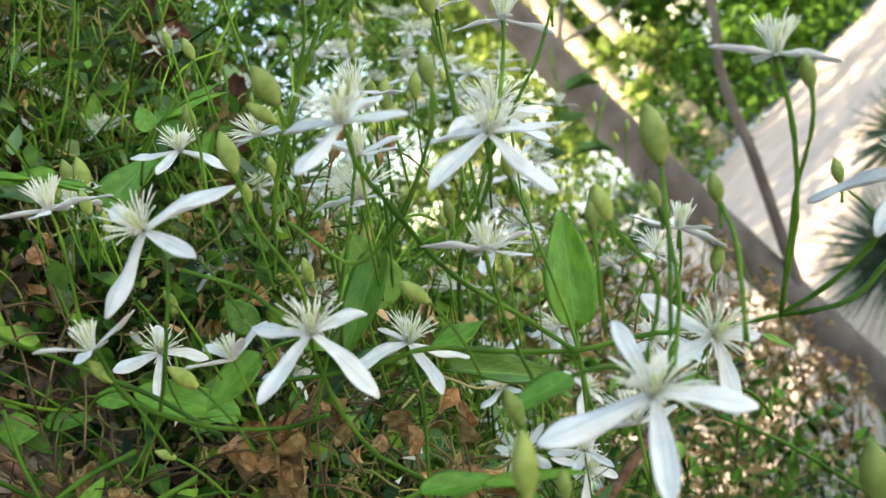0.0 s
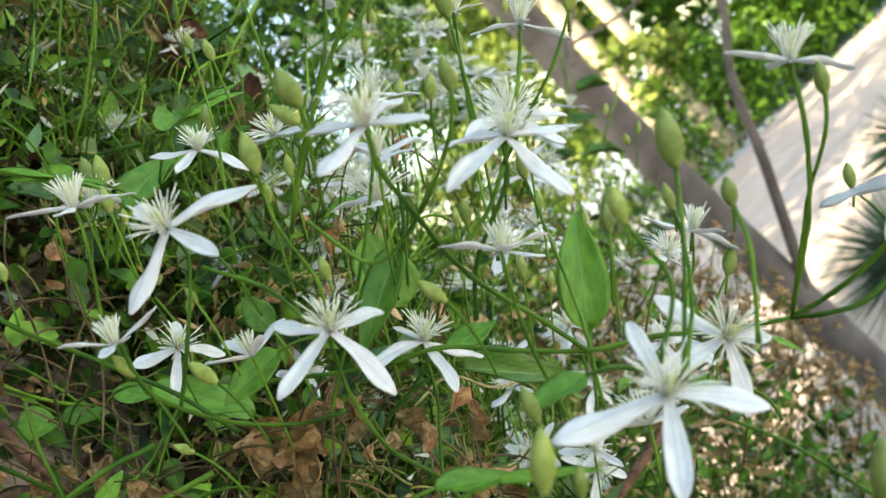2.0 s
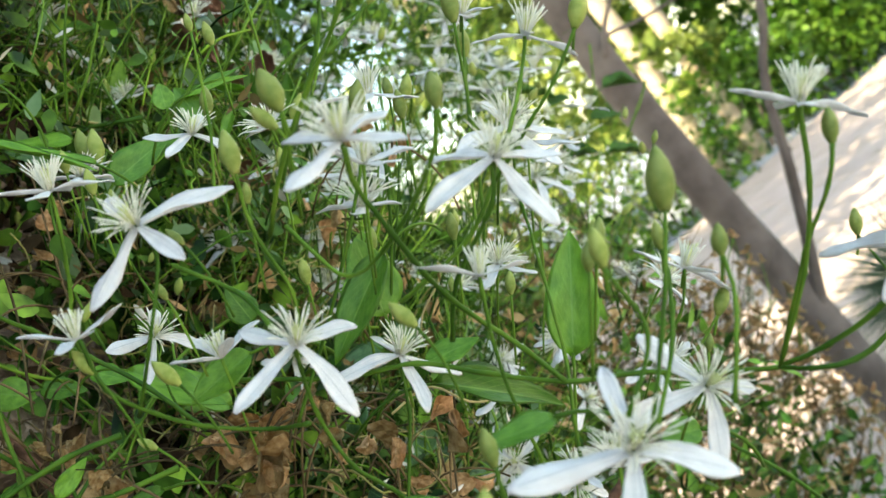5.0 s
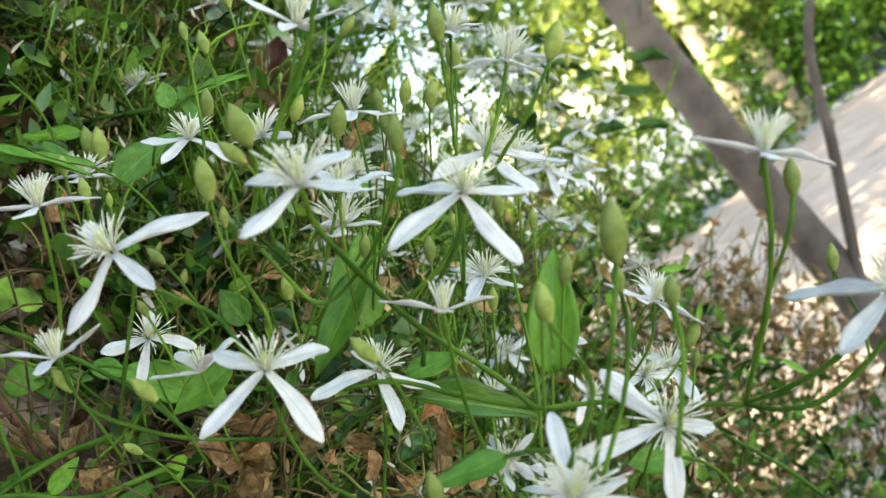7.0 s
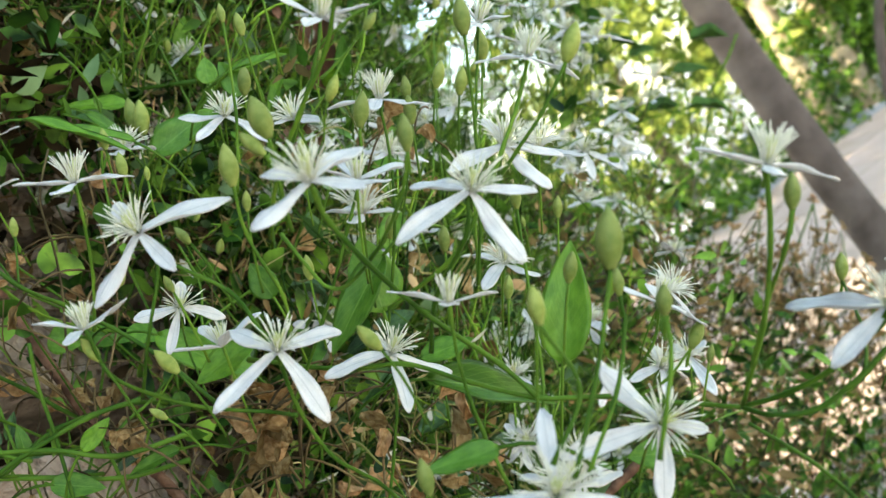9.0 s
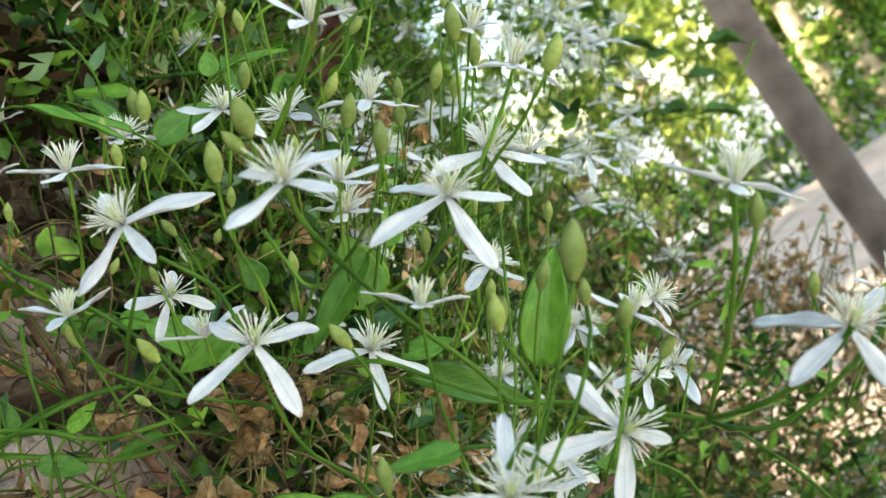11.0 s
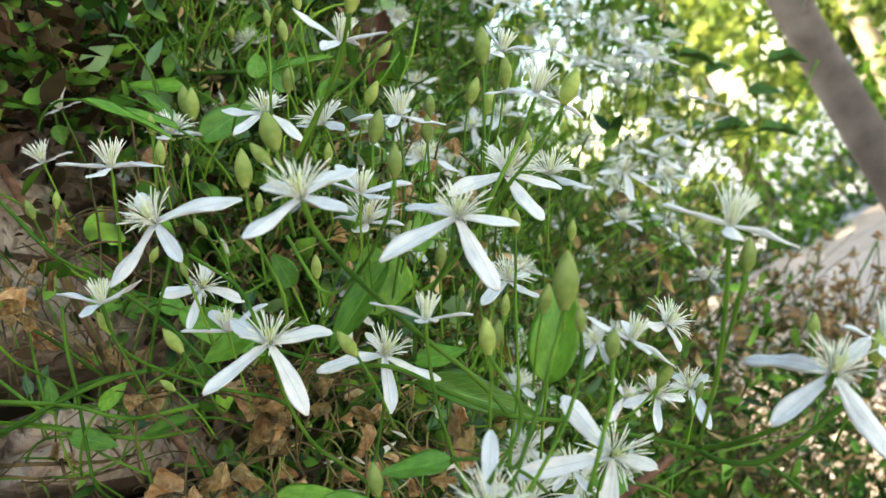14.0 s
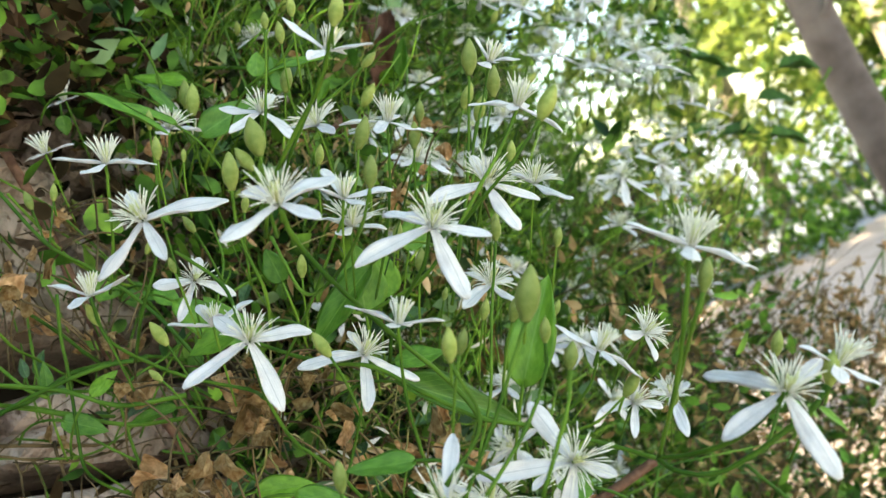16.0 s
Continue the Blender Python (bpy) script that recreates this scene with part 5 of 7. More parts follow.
dry_leaf((-0.0877, 0.2005, 1.5096), (-0.96, -0.09, -0.26), (-0.13, -0.69, 0.71), 4.6, 2.0)
dry_leaf((-0.0740, 0.1963, 1.4965), (0.80, 0.07, -0.59), (-0.24, -0.87, -0.44), 4.7, 3.2)
dry_leaf((-0.0676, 0.1948, 1.4954), (-0.92, -0.09, -0.39), (0.34, -0.69, -0.64), 5.8, 3.5)
dry_leaf((-0.1469, 0.2377, 1.5415), (0.95, 0.09, -0.31), (-0.20, -0.60, -0.77), 7.8, 5.0)
dry_leaf((-0.1415, 0.2185, 1.5433), (-0.54, -0.05, -0.84), (-0.37, -0.88, 0.30), 3.6, 2.7)
dry_leaf((-0.1393, 0.2193, 1.5395), (0.02, 0.00, -1.00), (0.92, -0.39, 0.02), 7.8, 3.0)
dry_leaf((-0.1241, 0.2025, 1.5415), (0.69, 0.07, 0.72), (-0.41, -0.78, 0.47), 3.1, 2.0)
dry_leaf((-0.1625, 0.2268, 1.5496), (0.60, 0.05, -0.80), (0.19, -0.98, 0.08), 4.6, 2.4)
dry_leaf((-0.1558, 0.2209, 1.5419), (-0.57, -0.05, 0.82), (0.67, -0.60, 0.43), 6.8, 4.3)
dry_leaf((-0.1675, 0.2400, 1.5493), (0.15, 0.02, 0.99), (-0.48, -0.87, 0.09), 4.8, 3.1)
dry_leaf((-0.1251, 0.2157, 1.5243), (-0.27, -0.02, 0.96), (0.61, -0.78, 0.15), 5.3, 2.6)
dry_leaf((-0.1370, 0.2299, 1.5224), (-0.59, -0.05, 0.81), (-0.26, -0.93, -0.25), 8.0, 5.5)
dry_leaf((-0.1311, 0.2193, 1.5224), (-0.96, -0.09, -0.27), (0.22, -0.85, -0.48), 6.9, 4.1)
dry_leaf((-0.0673, 0.2486, 1.4834), (-0.54, -0.05, 0.84), (-0.37, -0.89, -0.28), 7.0, 3.7)
dry_leaf((-0.0613, 0.2208, 1.4820), (-0.39, -0.04, -0.92), (-0.18, -0.98, 0.11), 5.3, 3.9)
dry_leaf((-0.0569, 0.2360, 1.4786), (-0.85, -0.08, -0.52), (0.37, -0.80, -0.48), 6.9, 5.0)
dry_leaf((-0.0579, 0.2246, 1.4957), (-0.99, -0.09, -0.05), (0.11, -0.91, -0.40), 6.4, 2.9)
dry_leaf((-0.0611, 0.2304, 1.4973), (-0.95, -0.09, 0.28), (0.25, -0.77, 0.59), 6.3, 4.4)
dry_leaf((-0.0284, 0.3060, 1.5501), (0.71, 0.07, 0.70), (-0.12, -0.97, 0.22), 3.3, 2.2)
dry_leaf((-0.0318, 0.3149, 1.5478), (-0.22, -0.02, 0.98), (-0.82, -0.54, -0.19), 7.4, 5.3)
dry_leaf((-0.1077, 0.2642, 1.6099), (-0.30, -0.03, -0.95), (0.84, -0.48, -0.25), 3.4, 1.4)
dry_leaf((-0.1131, 0.2727, 1.6158), (0.83, 0.08, 0.54), (0.32, -0.87, -0.37), 5.9, 4.4)
dry_leaf((-0.1186, 0.2770, 1.6142), (-0.25, -0.02, 0.97), (-0.03, -1.00, -0.03), 8.4, 5.2)
dry_leaf((-0.1378, 0.2964, 1.6123), (-0.19, -0.02, -0.98), (0.69, -0.72, -0.12), 6.9, 3.8)
dry_leaf((-0.1349, 0.2780, 1.6096), (0.93, 0.09, -0.37), (0.29, -0.79, 0.54), 6.9, 3.5)
dry_leaf((-0.0424, 0.2297, 1.4465), (-0.51, -0.05, -0.86), (-0.70, -0.55, 0.45), 6.7, 3.1)
dry_leaf((-0.0438, 0.2343, 1.4387), (-0.56, -0.05, 0.83), (0.48, -0.83, 0.27), 7.9, 4.8)
dry_leaf((-0.0008, 0.2700, 1.5655), (0.92, 0.33, 0.20), (0.18, -0.82, 0.54), 7.6, 4.7)
dry_leaf((-0.0095, 0.2792, 1.5647), (0.93, 0.34, -0.15), (0.32, -0.50, 0.80), 7.0, 5.6)
dry_leaf((0.0099, 0.2292, 1.5478), (-0.56, -0.19, -0.81), (0.34, -0.94, -0.01), 4.2, 3.0)
dry_leaf((0.0135, 0.2500, 1.5477), (-0.50, -0.19, 0.84), (0.54, -0.83, 0.13), 6.8, 5.3)
dry_leaf((-0.0471, 0.2488, 1.5263), (-0.85, -0.30, -0.43), (0.52, -0.62, -0.59), 6.2, 3.0)
dry_leaf((-0.0368, 0.2292, 1.5283), (-0.47, -0.18, 0.87), (-0.11, -0.96, -0.26), 3.3, 2.3)
stem([(0.0585, 0.1492, 1.4455), (0.0728, 0.1335, 1.4641), (0.0830, 0.1263, 1.4801), (0.0905, 0.1270, 1.4934)], 0.6)
stem([(0.0593, 0.1495, 1.4462), (0.0755, 0.1344, 1.4670), (0.0841, 0.1214, 1.4782), (0.0894, 0.1213, 1.4842)], 0.5)
stem([(0.0585, 0.1492, 1.4455), (0.0687, 0.1428, 1.4457), (0.0796, 0.1361, 1.4479), (0.0908, 0.1273, 1.4542), (0.0953, 0.1247, 1.4573)], 0.7)
stem([(0.0585, 0.1492, 1.4455), (0.0630, 0.1408, 1.4442), (0.0710, 0.1384, 1.4412), (0.0813, 0.1368, 1.4427), (0.0921, 0.1374, 1.4460), (0.0983, 0.1386, 1.4481), (0.1031, 0.1393, 1.4511)], 0.7)
stem([(0.0938, 0.1665, 1.4547), (0.0903, 0.1506, 1.4471), (0.0850, 0.1381, 1.4427)], 0.4)
stem([(0.0585, 0.1492, 1.4455), (0.0468, 0.1561, 1.4509), (0.0320, 0.1559, 1.4618), (0.0170, 0.1557, 1.4705), (0.0025, 0.1609, 1.4823), (-0.0114, 0.1664, 1.4944), (-0.0301, 0.1701, 1.5029), (-0.0580, 0.1811, 1.5195)], 0.7)
stem([(0.0605, 0.1711, 1.5424), (0.0526, 0.1658, 1.5344), (0.0447, 0.1598, 1.5276), (0.0327, 0.1555, 1.5186), (0.0180, 0.1556, 1.5115), (-0.0035, 0.1585, 1.5097)], 0.6)
stem([(0.0688, 0.1504, 1.5350), (0.0579, 0.1486, 1.5284), (0.0478, 0.1503, 1.5244), (0.0327, 0.1555, 1.5186)], 0.5)
stem([(0.0496, 0.1836, 1.5595), (0.0368, 0.1834, 1.5351), (0.0259, 0.1797, 1.5164), (0.0143, 0.1810, 1.5006)], 0.5)
stem([(0.0470, 0.2111, 1.5545), (0.0384, 0.2052, 1.5411), (0.0271, 0.1907, 1.5240), (0.0143, 0.1810, 1.5006)], 0.4)
stem([(0.0529, 0.2000, 1.5622), (0.0445, 0.1967, 1.5500), (0.0357, 0.1884, 1.5354)], 0.4)
stem([(0.0351, 0.1825, 1.5123), (0.0280, 0.1700, 1.4935), (0.0201, 0.1621, 1.4740), (0.0132, 0.1544, 1.4621), (0.0061, 0.1520, 1.4484)], 0.5)
stem([(0.0556, 0.1076, 1.4950), (0.0499, 0.1036, 1.4881), (0.0411, 0.1005, 1.4783), (0.0299, 0.0966, 1.4672)], 0.5)
stem([(0.0521, 0.1257, 1.4868), (0.0493, 0.1247, 1.4806), (0.0418, 0.1168, 1.4720), (0.0302, 0.1073, 1.4636)], 0.5)
stem([(0.0407, 0.0972, 1.4947), (0.0396, 0.1000, 1.4804), (0.0284, 0.0960, 1.4719)], 0.5)
stem([(0.0410, 0.1207, 1.5732), (0.0290, 0.1271, 1.5651), (0.0145, 0.1325, 1.5588), (-0.0004, 0.1378, 1.5513), (-0.0174, 0.1531, 1.5422)], 0.6)
stem([(0.0279, 0.1447, 1.5760), (0.0220, 0.1405, 1.5677), (0.0077, 0.1407, 1.5571), (-0.0052, 0.1468, 1.5495)], 0.5)
stem([(0.0354, 0.1421, 1.5671), (0.0281, 0.1395, 1.5645), (0.0217, 0.1372, 1.5630)], 0.4)
stem([(0.0187, 0.1871, 1.5590), (0.0115, 0.1848, 1.5418), (-0.0007, 0.1859, 1.5238), (-0.0185, 0.1850, 1.5019)], 0.5)
stem([(0.0216, 0.2085, 1.5585), (0.0140, 0.1963, 1.5416), (0.0026, 0.1924, 1.5273), (-0.0140, 0.1866, 1.5076)], 0.3)
stem([(0.0156, 0.1649, 1.5532), (0.0103, 0.1631, 1.5441), (-0.0016, 0.1589, 1.5322), (-0.0222, 0.1622, 1.5169), (-0.0456, 0.1646, 1.5011)], 0.5)
stem([(0.0344, 0.1144, 1.5358), (0.0276, 0.1163, 1.5293), (0.0122, 0.1268, 1.5228), (-0.0046, 0.1366, 1.5220), (-0.0110, 0.1448, 1.5404)], 0.5)
stem([(0.0170, 0.1046, 1.5395), (0.0134, 0.1111, 1.5338), (0.0116, 0.1212, 1.5226), (0.0093, 0.1419, 1.5048), (0.0143, 0.1546, 1.4823), (0.0170, 0.1557, 1.4705)], 0.7)
stem([(-0.0317, 0.1258, 1.5560), (-0.0340, 0.1275, 1.5490), (-0.0469, 0.1265, 1.5359), (-0.0636, 0.1365, 1.5263)], 0.5)
stem([(-0.0349, 0.1360, 1.5484), (-0.0280, 0.1387, 1.5353), (-0.0250, 0.1345, 1.5246), (-0.0221, 0.1297, 1.5171)], 0.6)
stem([(-0.0224, 0.1296, 1.5164), (-0.0303, 0.1382, 1.5019), (-0.0346, 0.1474, 1.4862), (-0.0339, 0.1585, 1.4723), (-0.0357, 0.1686, 1.4590)], 0.6)
stem([(-0.0167, 0.1731, 1.4965), (-0.0226, 0.1699, 1.4845), (-0.0321, 0.1698, 1.4727), (-0.0430, 0.1660, 1.4589)], 0.5)
stem([(0.0045, 0.0969, 1.4782), (0.0022, 0.0971, 1.4726)], 0.5)
stem([(0.0190, 0.1290, 1.5039), (0.0120, 0.1324, 1.4902), (0.0068, 0.1360, 1.4750), (0.0028, 0.1401, 1.4567)], 0.5)
stem([(0.0361, 0.1336, 1.5228), (0.0304, 0.1335, 1.5150), (0.0131, 0.1432, 1.5062), (0.0024, 0.1501, 1.4953)], 0.6)
stem([(-0.0557, 0.1221, 1.5461), (-0.0606, 0.1268, 1.5349), (-0.0608, 0.1375, 1.5249), (-0.0583, 0.1491, 1.5149), (-0.0515, 0.1624, 1.5042), (-0.0365, 0.1466, 1.5006)], 0.6)
stem([(-0.0927, 0.1464, 1.5975), (-0.0858, 0.1492, 1.5726), (-0.0854, 0.1601, 1.5627), (-0.0835, 0.1715, 1.5494), (-0.0771, 0.1741, 1.5335), (-0.0722, 0.1760, 1.5142)], 0.7)
stem([(-0.0923, 0.1573, 1.5860), (-0.0858, 0.1492, 1.5726)], 0.3)
stem([(-0.0842, 0.1586, 1.5851), (-0.0847, 0.1496, 1.5720)], 0.3)
stem([(-0.0531, 0.1491, 1.5832), (-0.0564, 0.1492, 1.5758), (-0.0688, 0.1554, 1.5618), (-0.0822, 0.1614, 1.5509)], 0.5)
stem([(-0.1440, 0.1603, 1.5438), (-0.1237, 0.1678, 1.5307), (-0.1094, 0.1732, 1.5177), (-0.0882, 0.1809, 1.5106)], 0.8)
stem([(-0.1493, 0.1585, 1.5324), (-0.1325, 0.1646, 1.5335), (-0.1088, 0.1732, 1.5321), (-0.0945, 0.1784, 1.5279)], 0.8)
stem([(-0.1639, 0.1744, 1.5392), (-0.1411, 0.1828, 1.5228), (-0.1233, 0.1894, 1.5097), (-0.1048, 0.1962, 1.5029)], 0.8)
stem([(-0.1371, 0.1737, 1.5234), (-0.1286, 0.1769, 1.5101), (-0.1196, 0.1803, 1.4976)], 0.5)
stem([(-0.1288, 0.1979, 1.5282), (-0.1322, 0.1969, 1.5085), (-0.1339, 0.1964, 1.4927)], 0.7)
stem([(-0.1899, 0.1865, 1.5216), (-0.1657, 0.1954, 1.5091), (-0.1511, 0.2007, 1.5057), (-0.1359, 0.2062, 1.5089)], 0.5)
stem([(-0.1759, 0.1916, 1.5144), (-0.1756, 0.1918, 1.5049), (-0.1774, 0.1913, 1.4936)], 0.5)
stem([(-0.1720, 0.2460, 1.6460), (-0.1700, 0.2470, 1.6160), (-0.1690, 0.2460, 1.5860), (-0.1680, 0.2450, 1.5550), (-0.1660, 0.2450, 1.5300), (-0.1600, 0.2510, 1.5010), (-0.1550, 0.2480, 1.4820)], 2.3)
stem([(-0.0326, 0.3302, 1.3753), (-0.0112, 0.3380, 1.3785), (0.0105, 0.3458, 1.3824)], 2.4)
stem([(-0.0795, 0.2011, 1.5460), (-0.0859, 0.2028, 1.5347), (-0.0892, 0.2017, 1.5180)], 0.4)
stem([(0.0553, 0.1546, 1.4748), (0.0479, 0.1563, 1.4667), (0.0350, 0.1570, 1.4614)], 0.4)
stem([(0.0553, 0.1590, 1.4608), (0.0464, 0.1580, 1.4575), (0.0379, 0.1581, 1.4573)], 0.4)
stem([(0.0593, 0.1103, 1.4816), (0.0549, 0.1056, 1.4738), (0.0442, 0.1018, 1.4611)], 0.5)
stem([(-0.0740, 0.2313, 1.6084), (-0.0866, 0.2337, 1.6007), (-0.0951, 0.2307, 1.5900)], 0.4)
stem([(0.0088, 0.1221, 1.5562), (0.0020, 0.1281, 1.5462), (-0.0047, 0.1364, 1.5386)], 0.5)
stem([(-0.0101, 0.1351, 1.5550), (-0.0156, 0.1377, 1.5435), (-0.0187, 0.1421, 1.5270), (-0.0281, 0.1495, 1.5152)], 0.5)
stem([(-0.0132, 0.2070, 1.6121), (-0.0251, 0.2030, 1.5862), (-0.0380, 0.1985, 1.5647)], 0.5)
stem([(-0.1503, 0.3161, 1.6749), (-0.1143, 0.3081, 1.6576), (-0.0744, 0.3122, 1.6369)], 0.9)
stem([(-0.0467, 0.2843, 1.6953), (-0.0702, 0.2820, 1.6709), (-0.0940, 0.2898, 1.6472)], 0.6)
stem([(-0.0198, 0.2666, 1.6260), (-0.0317, 0.2654, 1.6210), (-0.0473, 0.2640, 1.6151), (-0.0626, 0.2625, 1.6105)], 0.6)
stem([(0.0343, 0.4418, 1.3319), (0.0518, 0.4434, 1.2935), (0.0622, 0.4443, 1.2573), (0.0702, 0.4450, 1.2278)], 1.2)

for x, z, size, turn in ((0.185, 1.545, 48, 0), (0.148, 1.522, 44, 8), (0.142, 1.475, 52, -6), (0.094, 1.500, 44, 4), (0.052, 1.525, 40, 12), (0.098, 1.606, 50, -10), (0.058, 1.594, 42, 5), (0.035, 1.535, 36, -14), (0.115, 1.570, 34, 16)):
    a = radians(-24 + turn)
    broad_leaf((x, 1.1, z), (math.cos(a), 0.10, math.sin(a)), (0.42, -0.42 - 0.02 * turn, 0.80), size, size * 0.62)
stem([(0.10, 1.13, 1.40), (0.135, 1.12, 1.465), (0.165, 1.11, 1.53), (0.205, 1.10, 1.60)], 1.3)
stem([(0.02, 1.13, 1.50), (0.07, 1.12, 1.57), (0.13, 1.10, 1.64)], 1.2)
stem([(0.03, 1.12, 1.50), (0.09, 1.11, 1.492), (0.15, 1.10, 1.47)], 1.1)
dead_branch([(-0.170, 0.150, 1.532), (-0.172, 0.187, 1.520), (-0.170, 0.223, 1.506), (-0.168, 0.240, 1.504), (-0.165, 0.262, 1.514), (-0.150, 0.285, 1.540)], 0.9)
dead_branch([(-0.171, 0.200, 1.516), (-0.172, 0.199, 1.500), (-0.174, 0.200, 1.478), (-0.170, 0.206, 1.455)], 0.7)
dead_branch([(-0.176, 0.185, 1.516), (-0.178, 0.183, 1.500), (-0.180, 0.176, 1.488)], 0.5)
dry_leaf((-0.1650, 0.2120, 1.5830), (-0.59, -0.34, -1.00), (0.80, -1.39, 0.06), 13, 7)
dry_leaf((-0.1650, 0.2130, 1.5720), (-1.13, 0.33, -1.00), (0.66, -0.29, -0.05), 12, 6)
dry_leaf((-0.1600, 0.2130, 1.5640), (0.20, -0.09, -1.00), (0.38, -0.66, -0.28), 9, 5)
dry_leaf((-0.1650, 0.2120, 1.5910), (-0.18, 0.21, -1.00), (0.62, -0.82, 0.76), 8, 4)
dry_leaf((-0.1600, 0.2490, 1.6040), (0.03, -0.18, -1.00), (0.65, -0.86, -0.02), 8, 5)
dry_leaf((-0.1500, 0.2800, 1.6060), (-0.18, 0.61, -1.00), (0.61, -0.65, 0.30), 7, 5)
dry_leaf((-0.1500, 0.2270, 1.5230), (1.01, -0.07, -1.00), (0.41, 0.04, -0.34), 11, 8)
dry_leaf((-0.1500, 0.2330, 1.5190), (-0.18, 0.20, -1.00), (1.29, -0.98, -0.63), 10, 5)
dry_leaf((-0.0900, 0.2110, 1.5100), (0.33, -0.16, -1.00), (0.48, -0.56, 0.17), 15, 8)
dry_leaf((-0.0850, 0.2110, 1.5020), (0.15, -0.13, -1.00), (0.99, -0.25, 0.11), 16, 9)
dry_leaf((-0.0850, 0.2080, 1.4910), (-0.23, 0.22, -1.00), (0.74, -1.01, -0.04), 15, 8)
dry_leaf((-0.0850, 0.2160, 1.5120), (0.52, -0.03, -1.00), (0.50, -0.64, 0.09), 11, 6)
dry_leaf((-0.1400, 0.2010, 1.4910), (-0.00, -0.58, -1.00), (1.12, -0.64, -0.16), 12, 6)
dry_leaf((-0.1300, 0.1980, 1.4840), (0.49, 0.09, -1.00), (0.61, -0.39, 0.78), 13, 7)
dry_leaf((-0.1200, 0.2050, 1.4800), (0.28, 0.48, -1.00), (1.25, -1.01, -0.06), 12, 7)
dry_leaf((-0.1100, 0.2010, 1.4730), (0.39, -0.51, -1.00), (0.52, -0.31, 0.41), 13, 6)
dry_leaf((-0.1200, 0.1930, 1.4790), (0.29, -0.57, -1.00), (1.31, -0.53, 0.33), 11, 6)
dry_leaf((-0.1500, 0.2300, 1.5460), (0.25, -0.51, -1.00), (0.17, -1.06, 0.68), 8, 3)
dry_leaf((-0.1700, 0.2010, 1.5230), (-0.42, -0.07, -1.00), (0.52, -0.53, 0.25), 7, 3)
dry_leaf((-0.1700, 0.2060, 1.5170), (0.13, -0.38, -1.00), (-0.34, -0.65, 0.18), 6, 3)
stem([(-0.1500, 0.1630, 1.5450), (-0.1500, 0.1800, 1.5380), (-0.1500, 0.2010, 1.5300), (-0.1500, 0.2330, 1.5210)], 0.7)
stem([(-0.1500, 0.1590, 1.5390), (-0.1500, 0.1760, 1.5320), (-0.1500, 0.1960, 1.5220), (-0.1500, 0.2130, 1.5150)], 0.7)
stem([(-0.1450, 0.1530, 1.5340), (-0.1450, 0.1720, 1.5330), (-0.1450, 0.2010, 1.5370), (-0.1450, 0.2390, 1.5320), (-0.1450, 0.2620, 1.5240)], 0.9)
stem([(-0.1500, 0.1920, 1.5690), (-0.1500, 0.2050, 1.5550), (-0.1500, 0.2130, 1.5440), (-0.1500, 0.2190, 1.5370)], 0.8)
stem([(-0.1550, 0.2000, 1.5660), (-0.1550, 0.1950, 1.5530), (-0.1550, 0.1900, 1.5370)], 0.6)
stem([(-0.1400, 0.2020, 1.6110), (-0.1400, 0.2100, 1.5950), (-0.1400, 0.2190, 1.5790), (-0.1400, 0.2350, 1.5670), (-0.1400, 0.2530, 1.5590)], 0.7)
dead_branch([(-0.1720, 0.1690, 1.5230), (-0.1720, 0.1910, 1.5130), (-0.1720, 0.2110, 1.5050), (-0.1720, 0.2300, 1.5030), (-0.1720, 0.2450, 1.5070)], 0.6)
dead_branch([(-0.1750, 0.2250, 1.6090), (-0.1750, 0.2300, 1.5970), (-0.1750, 0.2380, 1.5820), (-0.1750, 0.2470, 1.5690)], 0.4)
dead_branch([(-0.1650, 0.2350, 1.5700), (-0.1650, 0.2360, 1.5560), (-0.1650, 0.2370, 1.5400)], 0.6)
dead_branch([(-0.1720, 0.1820, 1.5110), (-0.1720, 0.1890, 1.5130), (-0.1720, 0.1880, 1.5040), (-0.1720, 0.1860, 1.4950)], 0.4)
dead_branch([(-0.1300, 0.2360, 1.5360), (-0.1300, 0.2280, 1.5170), (-0.1300, 0.2240, 1.5010)], 0.5)
waxy_leaf((-0.1500, 0.2110, 1.5170), (-0.9, -0.2, -0.3), (0.6, -0.7, 0.3), 14, 8)
waxy_leaf((-0.1600, 0.1960, 1.5430), (0.5, 0.3, 0.7), (0.7, -0.6, 0.2), 10, 4)
waxy_leaf((-0.1600, 0.1910, 1.5430), (0.1, 0.1, 0.9), (0.8, -0.5, 0.1), 8, 4)
waxy_leaf((-0.1450, 0.2140, 1.5120), (0.9, 0.3, 0.15), (0.3, -0.6, 0.7), 16, 6)
waxy_leaf((-0.1550, 0.2010, 1.5320), (-0.7, -0.2, 0.3), (0.4, -0.6, 0.7), 8, 5)

# ---- the vine's mass behind the blossoms ----
def front(y):
    """How far out from the wall the dense growth reaches at a distance along it."""
    return np.minimum(0.005 - 0.10 * y, 0.08 - 0.18 * y)


def scatter(template_v, template_f, places):
    """Many copies of a small form in one mesh: places are 4 x 4 matrices."""
    tv = np.asarray(template_v, dtype=float)
    P = np.asarray(places)
    v = np.einsum("kij,nj->kni", P[:, :3, :3], tv) + P[:, None, :3, 3]
    k = len(tv)
    f = [tuple(i + k * m for i in q) for m in range(len(P)) for q in template_f]
    return v.reshape(-1, 3), f


